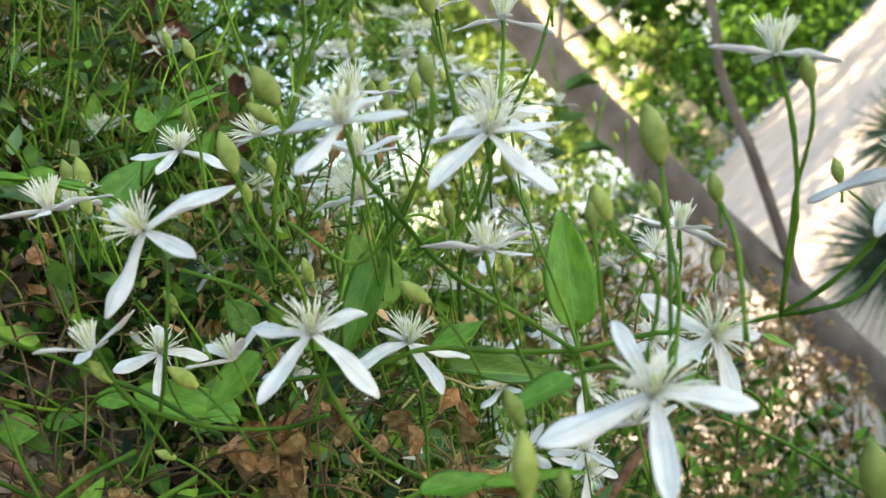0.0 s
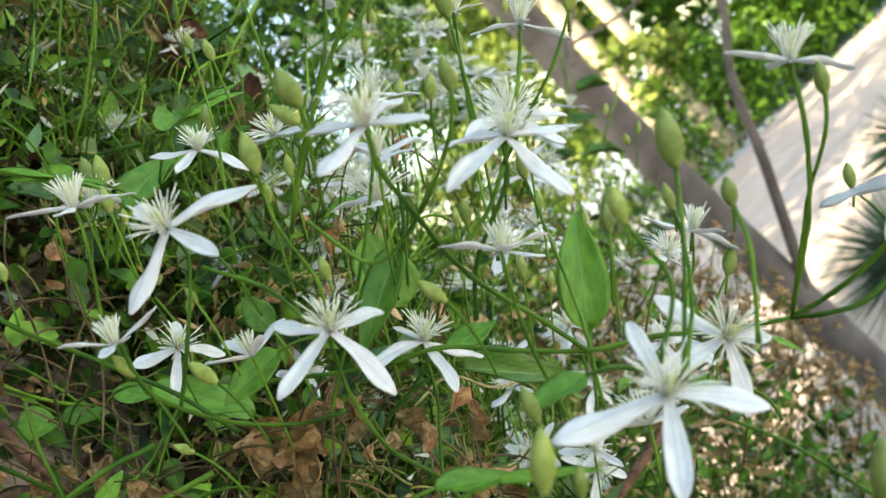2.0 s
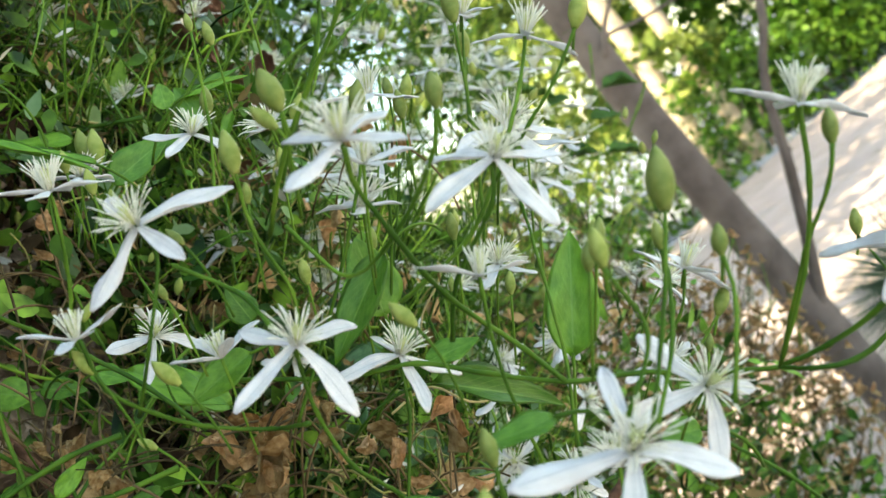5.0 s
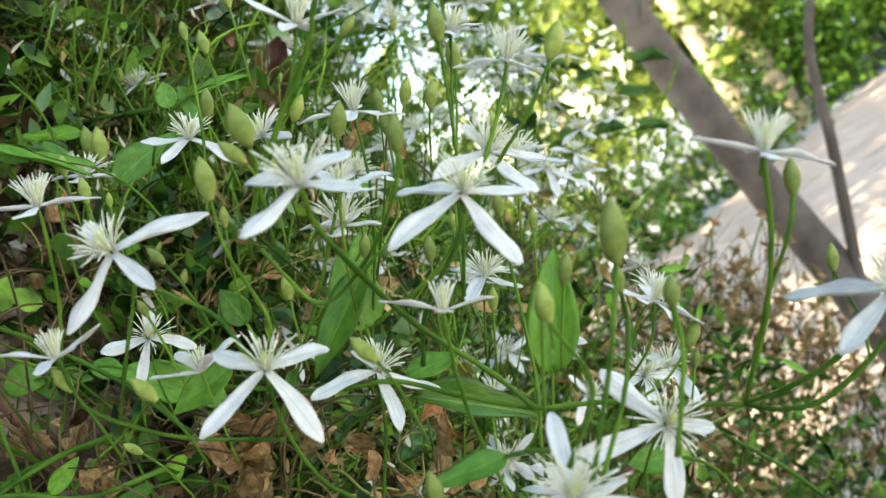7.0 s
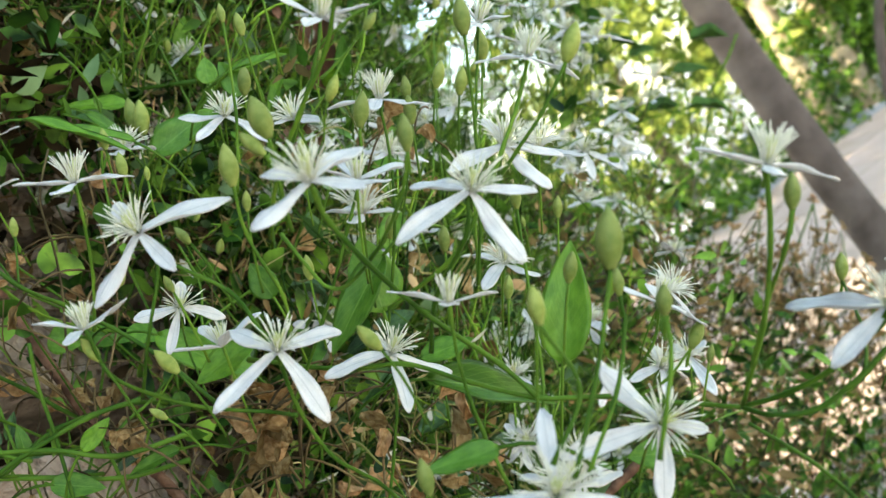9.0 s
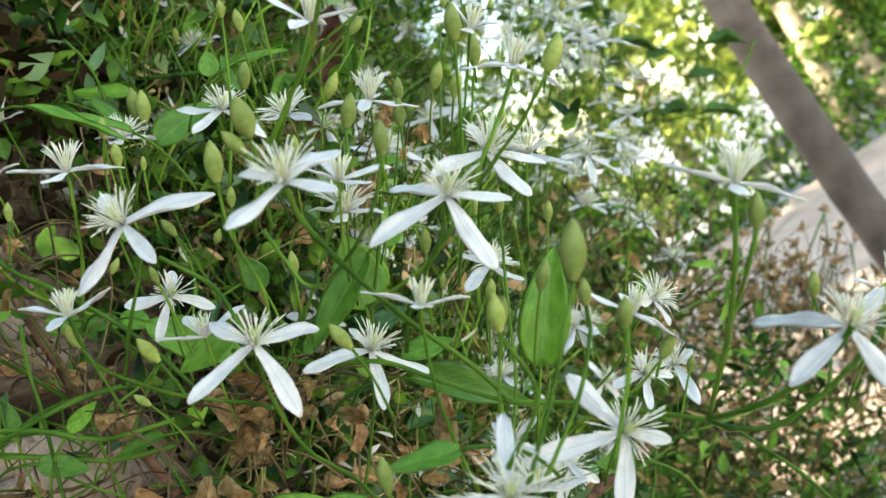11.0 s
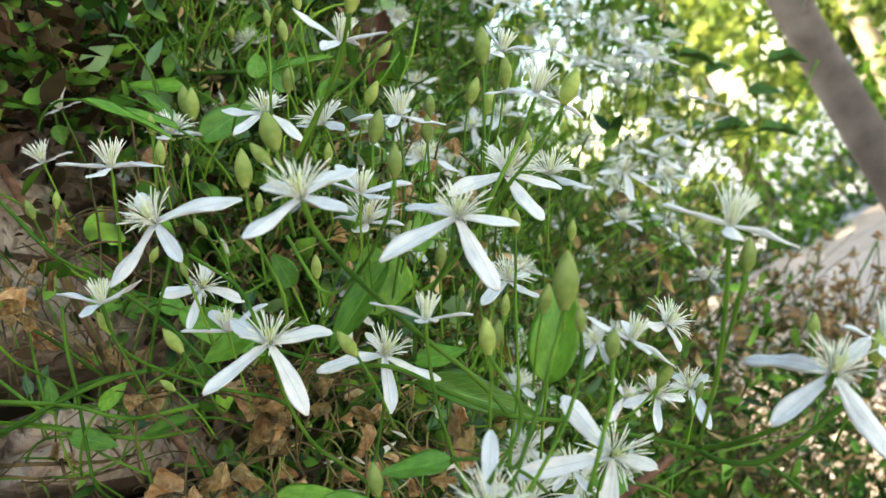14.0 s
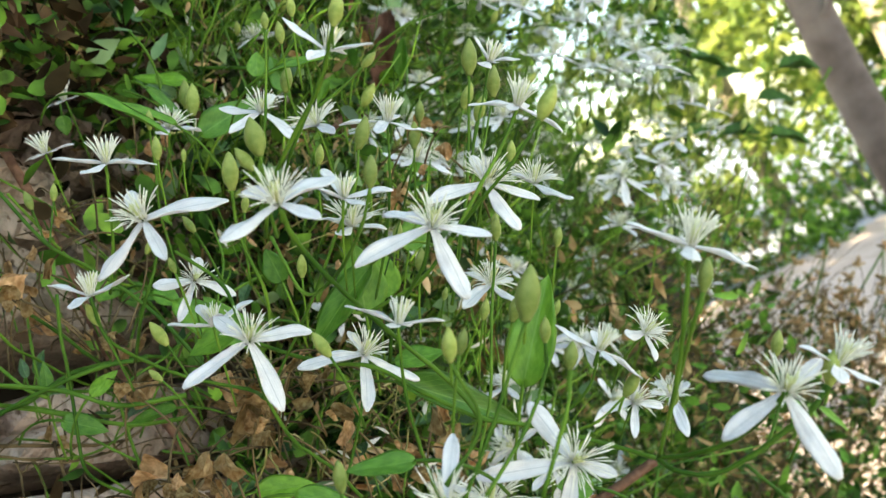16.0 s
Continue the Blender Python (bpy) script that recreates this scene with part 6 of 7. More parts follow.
def random_places(pos, size, stretch=None, toward=None, spread=1.0):
    """Poses at pos, turned at random about a common way."""
    n = len(pos)
    x = rng.normal(0, 1, (n, 3)) * spread + (np.array(toward) if toward is not None else 0)
    x /= np.linalg.norm(x, axis=1)[:, None]
    z = rng.normal(0, 1, (n, 3))
    z -= (z * x).sum(1)[:, None] * x
    z /= np.linalg.norm(z, axis=1)[:, None]
    y = np.cross(z, x)
    m = np.zeros((n, 4, 4))
    s = np.asarray(size)
    w = s if stretch is None else s * stretch
    m[:, :3, 0], m[:, :3, 1], m[:, :3, 2], m[:, :3, 3] = x * s[:, None], y * w[:, None], z * s[:, None], pos
    return m


def simple_leaf():
    """A leaf of twelve triangles, folded at its rib."""
    rows = [(0, 0.02), (0.12, 0.19), (0.30, 0.30), (0.52, 0.27), (0.76, 0.15), (0.91, 0.06), (1.0, 0.01)]
    v = [(s, side * w, 0.10 * abs(side) * w - 0.15 * s * s) for s, w in rows for side in (-1, 0, 1)]
    f = [(3 * i + j, 3 * i + 3 + j, 3 * i + 4 + j, 3 * i + 1 + j) for i in range(6) for j in range(2)]
    return v, f


LEAF_V, LEAF_F = simple_leaf()
# a plainer leaf for the trees
TREE_V = [(s, side * w, 0.10 * abs(side) * w - 0.12 * s * s) for s, w in ((0, 0.02), (0.3, 0.32), (0.72, 0.24), (1.0, 0.01)) for side in (-1, 0, 1)]
TREE_F = [(3 * i + j, 3 * i + 3 + j, 3 * i + 4 + j, 3 * i + 1 + j) for i in range(3) for j in range(2)]


def vine_points(n, y0=0.2, y1=2.0, z0=0.5, z1=2.9, inner=0.0, outer=1.0, clump=0):
    """Places in the dense growth, between the wall (0) and its front (1); gathered in clumps of that many."""
    k = max(1, n // clump) if clump else n
    y = y0 + (y1 - y0) * rng.random(k) ** 1.8
    z = rng.uniform(np.maximum(z0, 1.25 - 0.55 * y), np.minimum(z1, 1.75 + 0.65 * y), k)
    a = rng.uniform(inner, outer, k)
    if clump:
        pick = rng.integers(0, k, n)
        y, z, a = y[pick] + rng.normal(0, 0.018, n), z[pick] + rng.normal(0, 0.02, n), a[pick] + rng.normal(0, 0.05, n)
    x = WALL_X + 0.02 + a * (front(y) - WALL_X - 0.02)
    bare = ((z < 1.66) & (y < 0.285) & (rng.random(n) < 0.95)) | ((z < 1.60) & (y < 0.32) & (rng.random(n) < 0.55))
    near = (y < 0.30) & (x > -0.09)
    gap = (y > 0.29) & (y < 0.43) & (x > -0.09) & (z > 1.60) & (z < 1.72) & (rng.random(n) < 0.7)
    keep = ~bare & ~near & ~gap & ~((y > 1.6) & (z > 1.56))
    return np.stack([x, y, z], 1)[keep]


def shoots(n, places, length, radius, way, jitter, droop=0.0):
    bits = []
    for p in places[:n]:
        d = np.array(way) + rng.normal(0, jitter, 3)
        d /= np.linalg.norm(d)
        small = min(1.0, 0.25 + p[1])
        ll = length * small * rng.uniform(0.5, 1.5)
        side = rng.normal(0, 0.6, 3)
        pts = [p + d * ll * s + side * ll * s * s * 0.5 + np.array([0, 0, -droop]) * ll * s * s for s in (0, 0.3, 0.6, 1.0)]
        r = radius * (0.5 + 0.5 * small) * rng.uniform(0.6, 1.3)
        bits.append(tube(pts, [r, r * 0.95, r * 0.85, r * 0.6], 4))
    return joined(bits)


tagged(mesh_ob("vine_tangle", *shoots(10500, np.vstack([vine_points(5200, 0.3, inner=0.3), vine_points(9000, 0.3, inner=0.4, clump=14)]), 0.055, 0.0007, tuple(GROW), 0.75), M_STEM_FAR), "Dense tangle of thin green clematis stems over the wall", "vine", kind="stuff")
tagged(mesh_ob("dead_stem_tangle", *shoots(1100, vine_points(2200, 0.34, outer=0.8), 0.07, 0.0005, (0.2, 0.2, 0.5), 0.9), M_TWIG), "Dry brown stems tangled behind the green growth", "vine", kind="stuff")
# Dark dead leaves near the wall stand in for shade between the stems.
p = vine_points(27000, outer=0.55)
tagged(mesh_ob("dead_foliage", *scatter(LEAF_V, LEAF_F, random_places(p, rng.uniform(0.006, 0.018, len(p)), rng.uniform(0.4, 1.0, len(p)))), M_THATCH_SHADE), "Dead leaves deep in the vine, dark brown to give gaps shade", "foliage", kind="stuff")
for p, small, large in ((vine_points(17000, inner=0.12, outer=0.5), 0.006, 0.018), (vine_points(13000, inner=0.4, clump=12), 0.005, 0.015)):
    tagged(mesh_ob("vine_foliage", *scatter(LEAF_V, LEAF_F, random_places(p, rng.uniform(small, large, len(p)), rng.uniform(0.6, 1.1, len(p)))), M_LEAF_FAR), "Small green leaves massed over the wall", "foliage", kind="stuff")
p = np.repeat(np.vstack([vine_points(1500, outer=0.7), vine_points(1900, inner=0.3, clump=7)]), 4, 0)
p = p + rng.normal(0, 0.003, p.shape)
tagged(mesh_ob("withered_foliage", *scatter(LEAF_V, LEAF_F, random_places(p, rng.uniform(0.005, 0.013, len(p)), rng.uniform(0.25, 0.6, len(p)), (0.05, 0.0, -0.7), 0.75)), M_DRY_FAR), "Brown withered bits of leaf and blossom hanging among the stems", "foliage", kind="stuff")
# straight shoots, waxy young leaves and fallen petals at the front of the growth
pn = np.vstack([vine_points(420, 0.27, 0.75, 1.30, 1.80, 0.45), vine_points(260, 0.30, 1.1, 1.2, 1.9, 0.7)])
rise = (tuple(GROW), 0.5)
tagged(mesh_ob("rising_shoots", *shoots(160, pn[120:], 0.10, 0.00085, *rise), M_SHOOT), "Slender green clematis shoots rising through the vine", "vine", kind="stuff")
for place in sorted(pn[:120], key=lambda w: w[1]):
    tagged(mesh_ob("clematis_shoot", *shoots(1, place[None], 0.10, 0.00085, *rise), M_SHOOT), "Slender green clematis shoot rising through the vine", "vine shoot", "rising shoots")
pw = vine_points(2600, 0.26, 1.0, 1.25, 1.85, 0.4)
tagged(mesh_ob("young_foliage", *scatter(LEAF_V, LEAF_F, random_places(pw, rng.uniform(0.006, 0.017, len(pw)), rng.uniform(0.6, 1.1, len(pw)))), M_WAXY), "Small waxy blue-green young leaves", "foliage", kind="stuff")
pp = vine_points(900, 0.26, 0.9, 1.25, 1.8, 0.35)
tagged(mesh_ob("fallen_petals", *scatter(LEAF_V, LEAF_F, random_places(pp, rng.uniform(0.006, 0.012, len(pp)), rng.uniform(0.3, 0.5, len(pp)))), M_PETAL), "White fallen petals caught between the stems", "petal", kind="stuff")


def curls(places, length, radius):
    """Thin coiling tendrils."""
    bits = []
    for p in places:
        d = rng.normal(0, 1, 3)
        d /= np.linalg.norm(d)
        a = np.cross(d, rng.normal(0, 1, 3))
        a /= np.linalg.norm(a)
        b = np.cross(d, a)
        ll, w, turns = length * rng.uniform(0.5, 1.4), length * rng.uniform(0.08, 0.3), rng.uniform(0.3, 1.1)
        pts = [p + d * ll * s + w * (math.cos(6.28 * turns * s) * a + math.sin(6.28 * turns * s) * b) * s for s in np.linspace(0, 1, 11)]
        bits.append(tube(pts, radius * rng.uniform(0.6, 1.3), 4))
    return joined(bits)


pc = np.vstack([vine_points(2600, 0.32, inner=0.3), vine_points(350, 0.2, 0.7, 1.2, 1.56, 0.05, 0.8)])
tagged(mesh_ob("tendril_tangle", *curls(pc, 0.035, 0.0004), M_STRAW), "Pale curling tendrils and dead threads in the vine", "vine", kind="stuff")

# sparse shoots that stand out of the mass, against the light and over the paving
def spray_points(n, x1, y0, y1, z0, z1):
    y = rng.uniform(y0, y1, n)
    x = front(y) + (x1 - front(y)) * rng.random(n) ** 1.3
    z = rng.uniform(z0, z1, n)
    return np.stack([x, y, z], 1)


q = spray_points(300, 0.06, 0.40, 1.05, 1.40, 1.66)
for place in q[:80]:
    tagged(mesh_ob("clematis_shoot", *shoots(1, place[None], 0.085, 0.0005, tuple(GROW), 0.5), M_STEM_FAR), "Thin upright green clematis shoot standing out of the vine", "vine shoot", "standing shoots")
q2 = spray_points(460, 0.07, 0.80, 1.6, 0.75, 1.28)
tagged(mesh_ob("seeding_twigs", *shoots(460, q2, 0.09, 0.0008, (0.6, -0.05, 0.75), 0.8), M_TWIG), "Thin green and brown twigs with spent blossoms", "vine", kind="stuff")
ends = q2 + np.array([0.055, -0.005, 0.07]) + rng.normal(0, 0.02, q2.shape)
ends = np.repeat(ends, 3, 0) + rng.normal(0, 0.006, (3 * len(ends), 3))
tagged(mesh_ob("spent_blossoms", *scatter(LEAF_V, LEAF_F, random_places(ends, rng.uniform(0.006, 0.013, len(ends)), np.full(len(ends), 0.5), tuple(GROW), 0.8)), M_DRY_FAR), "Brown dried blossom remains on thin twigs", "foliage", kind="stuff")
q3 = np.vstack([spray_points(700, 0.08, 0.42, 1.0, 1.2, 1.55), spray_points(2000, 0.07, 0.5, 1.5, 0.7, 1.40)])
tagged(mesh_ob("spray_foliage", *scatter(LEAF_V, LEAF_F, random_places(q3, rng.uniform(0.007, 0.019, len(q3)), rng.uniform(0.5, 0.9, len(q3)))), M_LEAF_FAR), "Small green leaves on the outer twigs", "foliage", kind="stuff")

for k in range(34):
    u = rng.random()
    tip = (0.07 + 0.17 * u - 0.02 * rng.random(), rng.uniform(1.02, 1.25), 1.37 - 0.30 * u ** 1.3 - 0.16 * rng.random())
    seed_twig((tip[0] - rng.uniform(0.02, 0.07), tip[1], tip[2] - rng.uniform(0.06, 0.13)), tip, 300 + k)

edge = np.stack([rng.uniform(-0.08, 0.118, 4600), rng.uniform(0.85, 1.6, 4600), rng.uniform(0.72, 1.22, 4600)], 1)
tagged(mesh_ob("edge_foliage", *scatter(LEAF_V, LEAF_F, random_places(edge[:1900], rng.uniform(0.008, 0.021, 1900), rng.uniform(0.5, 0.9, 1900))), M_LEAF_FAR), "Small olive leaves at the vine's outer edge", "foliage", kind="stuff")
low = np.stack([rng.uniform(-0.08, 0.17, 1700), rng.uniform(0.85, 1.35, 1700), 1.12 - 0.34 * rng.random(1700) ** 0.8], 1)
low = low[(low[:, 2] < 1.20 - 0.7 * np.maximum(low[:, 0], 0)) & (rng.random(1700) < 0.6)]
tagged(mesh_ob("low_edge_foliage", *scatter(LEAF_V, LEAF_F, random_places(low, rng.uniform(0.012, 0.030, len(low)), rng.uniform(0.6, 1.0, len(low)))), M_LEAF_FAR), "Green leaves low at the vine's outer edge", "foliage", kind="stuff")
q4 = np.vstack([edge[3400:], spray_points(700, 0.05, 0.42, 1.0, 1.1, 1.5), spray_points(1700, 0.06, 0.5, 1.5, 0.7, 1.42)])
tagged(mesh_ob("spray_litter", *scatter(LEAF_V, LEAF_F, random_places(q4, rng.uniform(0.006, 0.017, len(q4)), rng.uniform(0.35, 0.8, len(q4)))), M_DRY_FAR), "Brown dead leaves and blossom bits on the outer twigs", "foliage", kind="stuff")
tagged(mesh_ob("brown_twigs", *shoots(1100, q4[::6], 0.07, 0.0006, tuple(GROW), 0.6), M_TWIG), "Thin brown dead twigs at the vine's edge", "vine", kind="stuff")

haze = np.stack([rng.uniform(0.0, 0.11, 1360), rng.uniform(0.9, 1.7, 1360), rng.uniform(1.62, 1.98, 1360)], 1)
tagged(mesh_ob("high_foliage", *scatter(LEAF_V, LEAF_F, random_places(haze[:1100], rng.uniform(0.010, 0.026, 1100), rng.uniform(0.5, 0.9, 1100))), M_LEAF_FAR), "Small green leaves on high thin shoots against the sky", "foliage", kind="stuff")
tagged(mesh_ob("high_shoots", *shoots(260, haze[1100:], 0.09, 0.0008, tuple(GROW), 0.5), M_STEM_FAR), "Thin green shoots of the vine against the sky", "vine", kind="stuff")

crest = np.stack([rng.uniform(-0.13, -0.025, 640), rng.uniform(0.55, 0.85, 640), rng.uniform(1.70, 1.88, 640)], 1)
tagged(mesh_ob("crest_foliage", *scatter(LEAF_V, LEAF_F, random_places(crest, rng.uniform(0.008, 0.018, 640), rng.uniform(0.5, 0.9, 640))), M_LEAF_FAR), "Small green leaves along the vine's crest", "foliage", kind="stuff")
screen = np.stack([rng.uniform(-0.045, 0.03, 900), rng.uniform(0.5, 0.85, 900), rng.uniform(1.67, 1.82, 900)], 1)
tagged(mesh_ob("upper_foliage", *scatter(LEAF_V, LEAF_F, random_places(screen[:620], rng.uniform(0.007, 0.017, 620), rng.uniform(0.5, 0.9, 620))), M_LEAF_FAR), "Small dark green leaves at the top of the growth", "foliage", kind="stuff")
tagged(mesh_ob("upper_shoots", *joined([shoots(280, screen[620:], 0.06, 0.0006, tuple(GROW), 0.8), shoots(220, q[80:], 0.085, 0.0005, tuple(GROW), 0.5)]), M_STEM_FAR), "Thin green shoots at the top of the growth", "vine", kind="stuff")

# long green runners over the bare stone, and the dead threads that hang with them
thread_bits, run_leaves = [], []
for k in range(112):
    p = np.array([rng.uniform(-0.19, -0.10), rng.uniform(0.16, 0.36), rng.uniform(1.30, 1.56)])
    d = np.array([rng.normal(0.10, 0.10), rng.normal(0, 0.8), rng.normal(0.25, 0.55)])
    pts = [p]
    for s in range(7):
        d = d / np.linalg.norm(d)
        pts.append(pts[-1] + d * rng.uniform(0.012, 0.024))
        d = d + rng.normal(0, 0.22, 3) * [0.4, 1, 1]
    pts = [np.array([min(max(q[0], WALL_X + 0.02), -0.09), max(q[1], 0.17), q[2]]) for q in pts]
    if k < 52:
        tagged(mesh_ob("clematis_runner", *tube(smooth_line(pts, 3), rng.uniform(0.00035, 0.0007), 6), M_STEM), "Long thin green clematis runner over the bare stones", "vine shoot", "green runners")
        run_leaves += pts[2::3]
    else:
        thread_bits.append(tube(smooth_line(pts[:6], 3), rng.uniform(0.0002, 0.00045), 5))
tagged(mesh_ob("dead_threads", *joined(thread_bits), M_TWIG), "Thin brown dead stems hanging over bare stone", "vine", kind="stuff")
tagged(mesh_ob("runner_leaves", *scatter(LEAF_V, LEAF_F, random_places(np.array(run_leaves), rng.uniform(0.005, 0.013, len(run_leaves)), rng.uniform(0.5, 0.9, len(run_leaves)))), M_LEAF_FAR), "Small dark green leaves on the runners", "foliage", kind="stuff")

# litter caught in the growth beside the bare stone
def litter_points(n):
    y = rng.uniform(0.29, 0.52, n)
    x = WALL_X + 0.03 + rng.uniform(0.1, 0.9, n) * (front(y) - WALL_X - 0.06)
    return np.stack([x, y, rng.uniform(1.38, 1.62, n)], 1)


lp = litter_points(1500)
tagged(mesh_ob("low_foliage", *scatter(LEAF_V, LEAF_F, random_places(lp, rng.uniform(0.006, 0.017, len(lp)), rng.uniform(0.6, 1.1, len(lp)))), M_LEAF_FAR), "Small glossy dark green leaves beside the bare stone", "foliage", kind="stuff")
lp = litter_points(700)
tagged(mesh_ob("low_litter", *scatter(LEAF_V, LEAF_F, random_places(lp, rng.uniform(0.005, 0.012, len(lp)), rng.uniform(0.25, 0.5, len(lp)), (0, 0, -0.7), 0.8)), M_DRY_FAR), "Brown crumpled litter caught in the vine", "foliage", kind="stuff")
tagged(mesh_ob("low_tendrils", *curls(litter_points(320), 0.03, 0.00045), M_STRAW), "Pale curled threads caught in the vine", "vine", kind="stuff")
for p in litter_points(46):
    d, n = rng.normal(0, 1, 3) + [0, 0, -0.8], rng.normal(0, 1, 3) + [0.6, -0.8, 0.3]
    dry_leaf(tuple(p), tuple(d), tuple(n), rng.uniform(7, 14), rng.uniform(3, 6))

# crumpled litter, pale threads and caught petals low behind the blossoms
ln = np.stack([rng.uniform(-0.14, 0.02, 330), rng.uniform(0.21, 0.31, 330), rng.uniform(1.36, 1.47, 330)], 1)
ln = ln[ln[:, 0] < 0.10 - 0.5 * ln[:, 1]]
tagged(mesh_ob("near_tendrils", *curls(ln[:110], 0.028, 0.0004), M_STRAW), "Pale curled threads below the blossoms", "vine", kind="stuff")
tagged(mesh_ob("near_petals", *scatter(LEAF_V, LEAF_F, random_places(ln[110:160], rng.uniform(0.006, 0.012, 50), rng.uniform(0.3, 0.5, 50))), M_PETAL), "White fallen petals caught below the blossoms", "petal", kind="stuff")
for p in ln[160:205]:
    d, n = rng.normal(0, 0.7, 3) + [0, 0, -0.9], rng.normal(0, 0.8, 3) + [0.5, -0.9, 0.2]
    dry_leaf(tuple(p), tuple(d), tuple(n), rng.uniform(7, 14), rng.uniform(3, 6))
for p in ln[205:250]:
    d, n = rng.normal(0, 0.8, 3) + [0.2, 0, 0.3], rng.normal(0, 0.4, 3) + [0.3, -0.6, 0.6]
    waxy_leaf(tuple(p), tuple(d), tuple(n), rng.uniform(8, 16), rng.uniform(4, 8))

# leaves in pairs and hanging dead ones that show between the stems
for k, p in enumerate(np.vstack([vine_points(170, 0.27, 0.62, 1.36, 1.78, 0.45), litter_points(46)])):
    d = np.array([rng.normal(0.2, 0.7), rng.normal(0.1, 0.4), rng.normal(0.15, 0.45)])
    n = np.array([0.35, -0.55, 0.6]) + rng.normal(0, 0.35, 3)
    mm = rng.uniform(12, 23)
    make = leaf if k % 5 in (0, 3) else waxy_leaf
    make(tuple(p), tuple(d), tuple(n), mm, mm * rng.uniform(0.42, 0.72))
    if k % 2:
        make(tuple(p + [0.002, 0, 0.001]), tuple(d * [-1, -1, 0.8]), tuple(n), mm * 0.9, mm * rng.uniform(0.4, 0.65))
for p in vine_points(120, 0.25, 0.6, 1.36, 1.72, 0.4):
    d, n = rng.normal(0, 0.7, 3) + [0, 0, -0.9], rng.normal(0, 0.8, 3) + [0.5, -0.9, 0.2]
    dry_leaf(tuple(p), tuple(d), tuple(n), rng.uniform(9, 17), rng.uniform(4, 8))

bud_v, bud_f = bud_mesh(0.45)
pb = np.vstack([vine_points(700), q[::2] + np.array(GROW) * 0.09])
tagged(mesh_ob("small_buds", *scatter([(z, x, y) for x, y, z in bud_v], bud_f, random_places(pb, rng.uniform(0.005, 0.010, len(pb)), None, tuple(GROW), 0.35)), M_BUD), "Small pale green buds on the farther shoots", "flower bud", kind="stuff")

shy = np.vstack([np.stack([rng.uniform(-0.16, -0.03, 30), rng.uniform(0.36, 0.75, 30), rng.uniform(1.42, 1.80, 30)], 1), np.stack([rng.uniform(-0.12, 0.0, 26), rng.uniform(0.29, 0.48, 26), rng.uniform(1.38, 1.60, 26)], 1)])
extra = np.stack([rng.uniform(0.0, 0.10, 28), rng.uniform(0.5, 0.85, 28), rng.uniform(1.5, 1.72, 28)], 1)
pf = np.vstack([extra, shy, spray_points(64, 0.07, 0.45, 1.0, 1.42, 1.75), vine_points(40, 0.36, 1.3, 1.2, 2.0, 0.9)])
for place in pf:
    n = np.array(GROW) + rng.normal(0, 0.32, 3) + np.array([0, -0.25, 0])
    spin = rng.uniform(0, 90)
    flower(tuple(place), tuple(n), (1, 0.2, 0), [(spin + 90 * i + rng.uniform(-9, 9), rng.uniform(12, 17)) for i in range(4)])


# ---- tree beside the path, with its crown overhead ----
def tree(name, base, height, radius, lean, bark, limbs, label, seed, bow=None):
    r = np.random.default_rng(seed)
    top = new(name)
    top.matrix_world = Matrix.Translation(base)
    zs = np.linspace(-0.05, height, 14)
    pts = [(lean[0] * z + 0.018 * math.sin(1.7 * z + seed), lean[1] * z + 0.02 * math.sin(1.3 * z + 2 * seed), z) for z in zs]
    if bow:
        zs = np.linspace(-0.05, height, 30)
        pts = [(np.interp(z, *zip(*bow)), 0.02 * math.sin(1.3 * z + 2 * seed), z) for z in zs]
    v, f = tube(pts, [radius * (1.18 if z < 0.05 else 1.0 - 0.35 * z / height) for z in zs], 20)
    v = v * (1 + 0.012 * r.normal(0, 1, (len(v), 1)) * [1, 1, 0])
    mesh_ob("trunk", v, f, bark, top)
    for pts, r0, r1 in limbs:
        line = smooth_line(pts, 5)
        v, f = tube(line, np.linspace(r0, r1, len(line)), 10)
        mesh_ob("limb", v, f, bark, top)
    tagged(top, label, "tree")
    return top


def crown(parent, centres, n, size, material, seed, name="crown"):
    r = np.random.default_rng(seed)
    pos = []
    for (cx, cy, cz, rad, share_of) in centres:
        k = int(n * share_of)
        d = r.normal(0, 1, (k, 3))
        d /= np.linalg.norm(d, axis=1)[:, None]
        clump = r.normal(0, 1, (max(6, k // 60), 3))
        clump /= np.linalg.norm(clump, axis=1)[:, None]
        clump *= rad * r.uniform(0.35, 1.0, (len(clump), 1))
        pick = r.integers(0, len(clump), k)
        pos.append(np.array([cx, cy, cz]) + clump[pick] + d * rad * 0.24 * r.random((k, 1)) ** 0.5)
    pos = np.vstack(pos)
    v, f = scatter(TREE_V, TREE_F, random_places(pos, r.uniform(0.6, 1.4, len(pos)) * size, np.full(len(pos), 0.9)))
    return mesh_ob(name, v, f, material, parent)


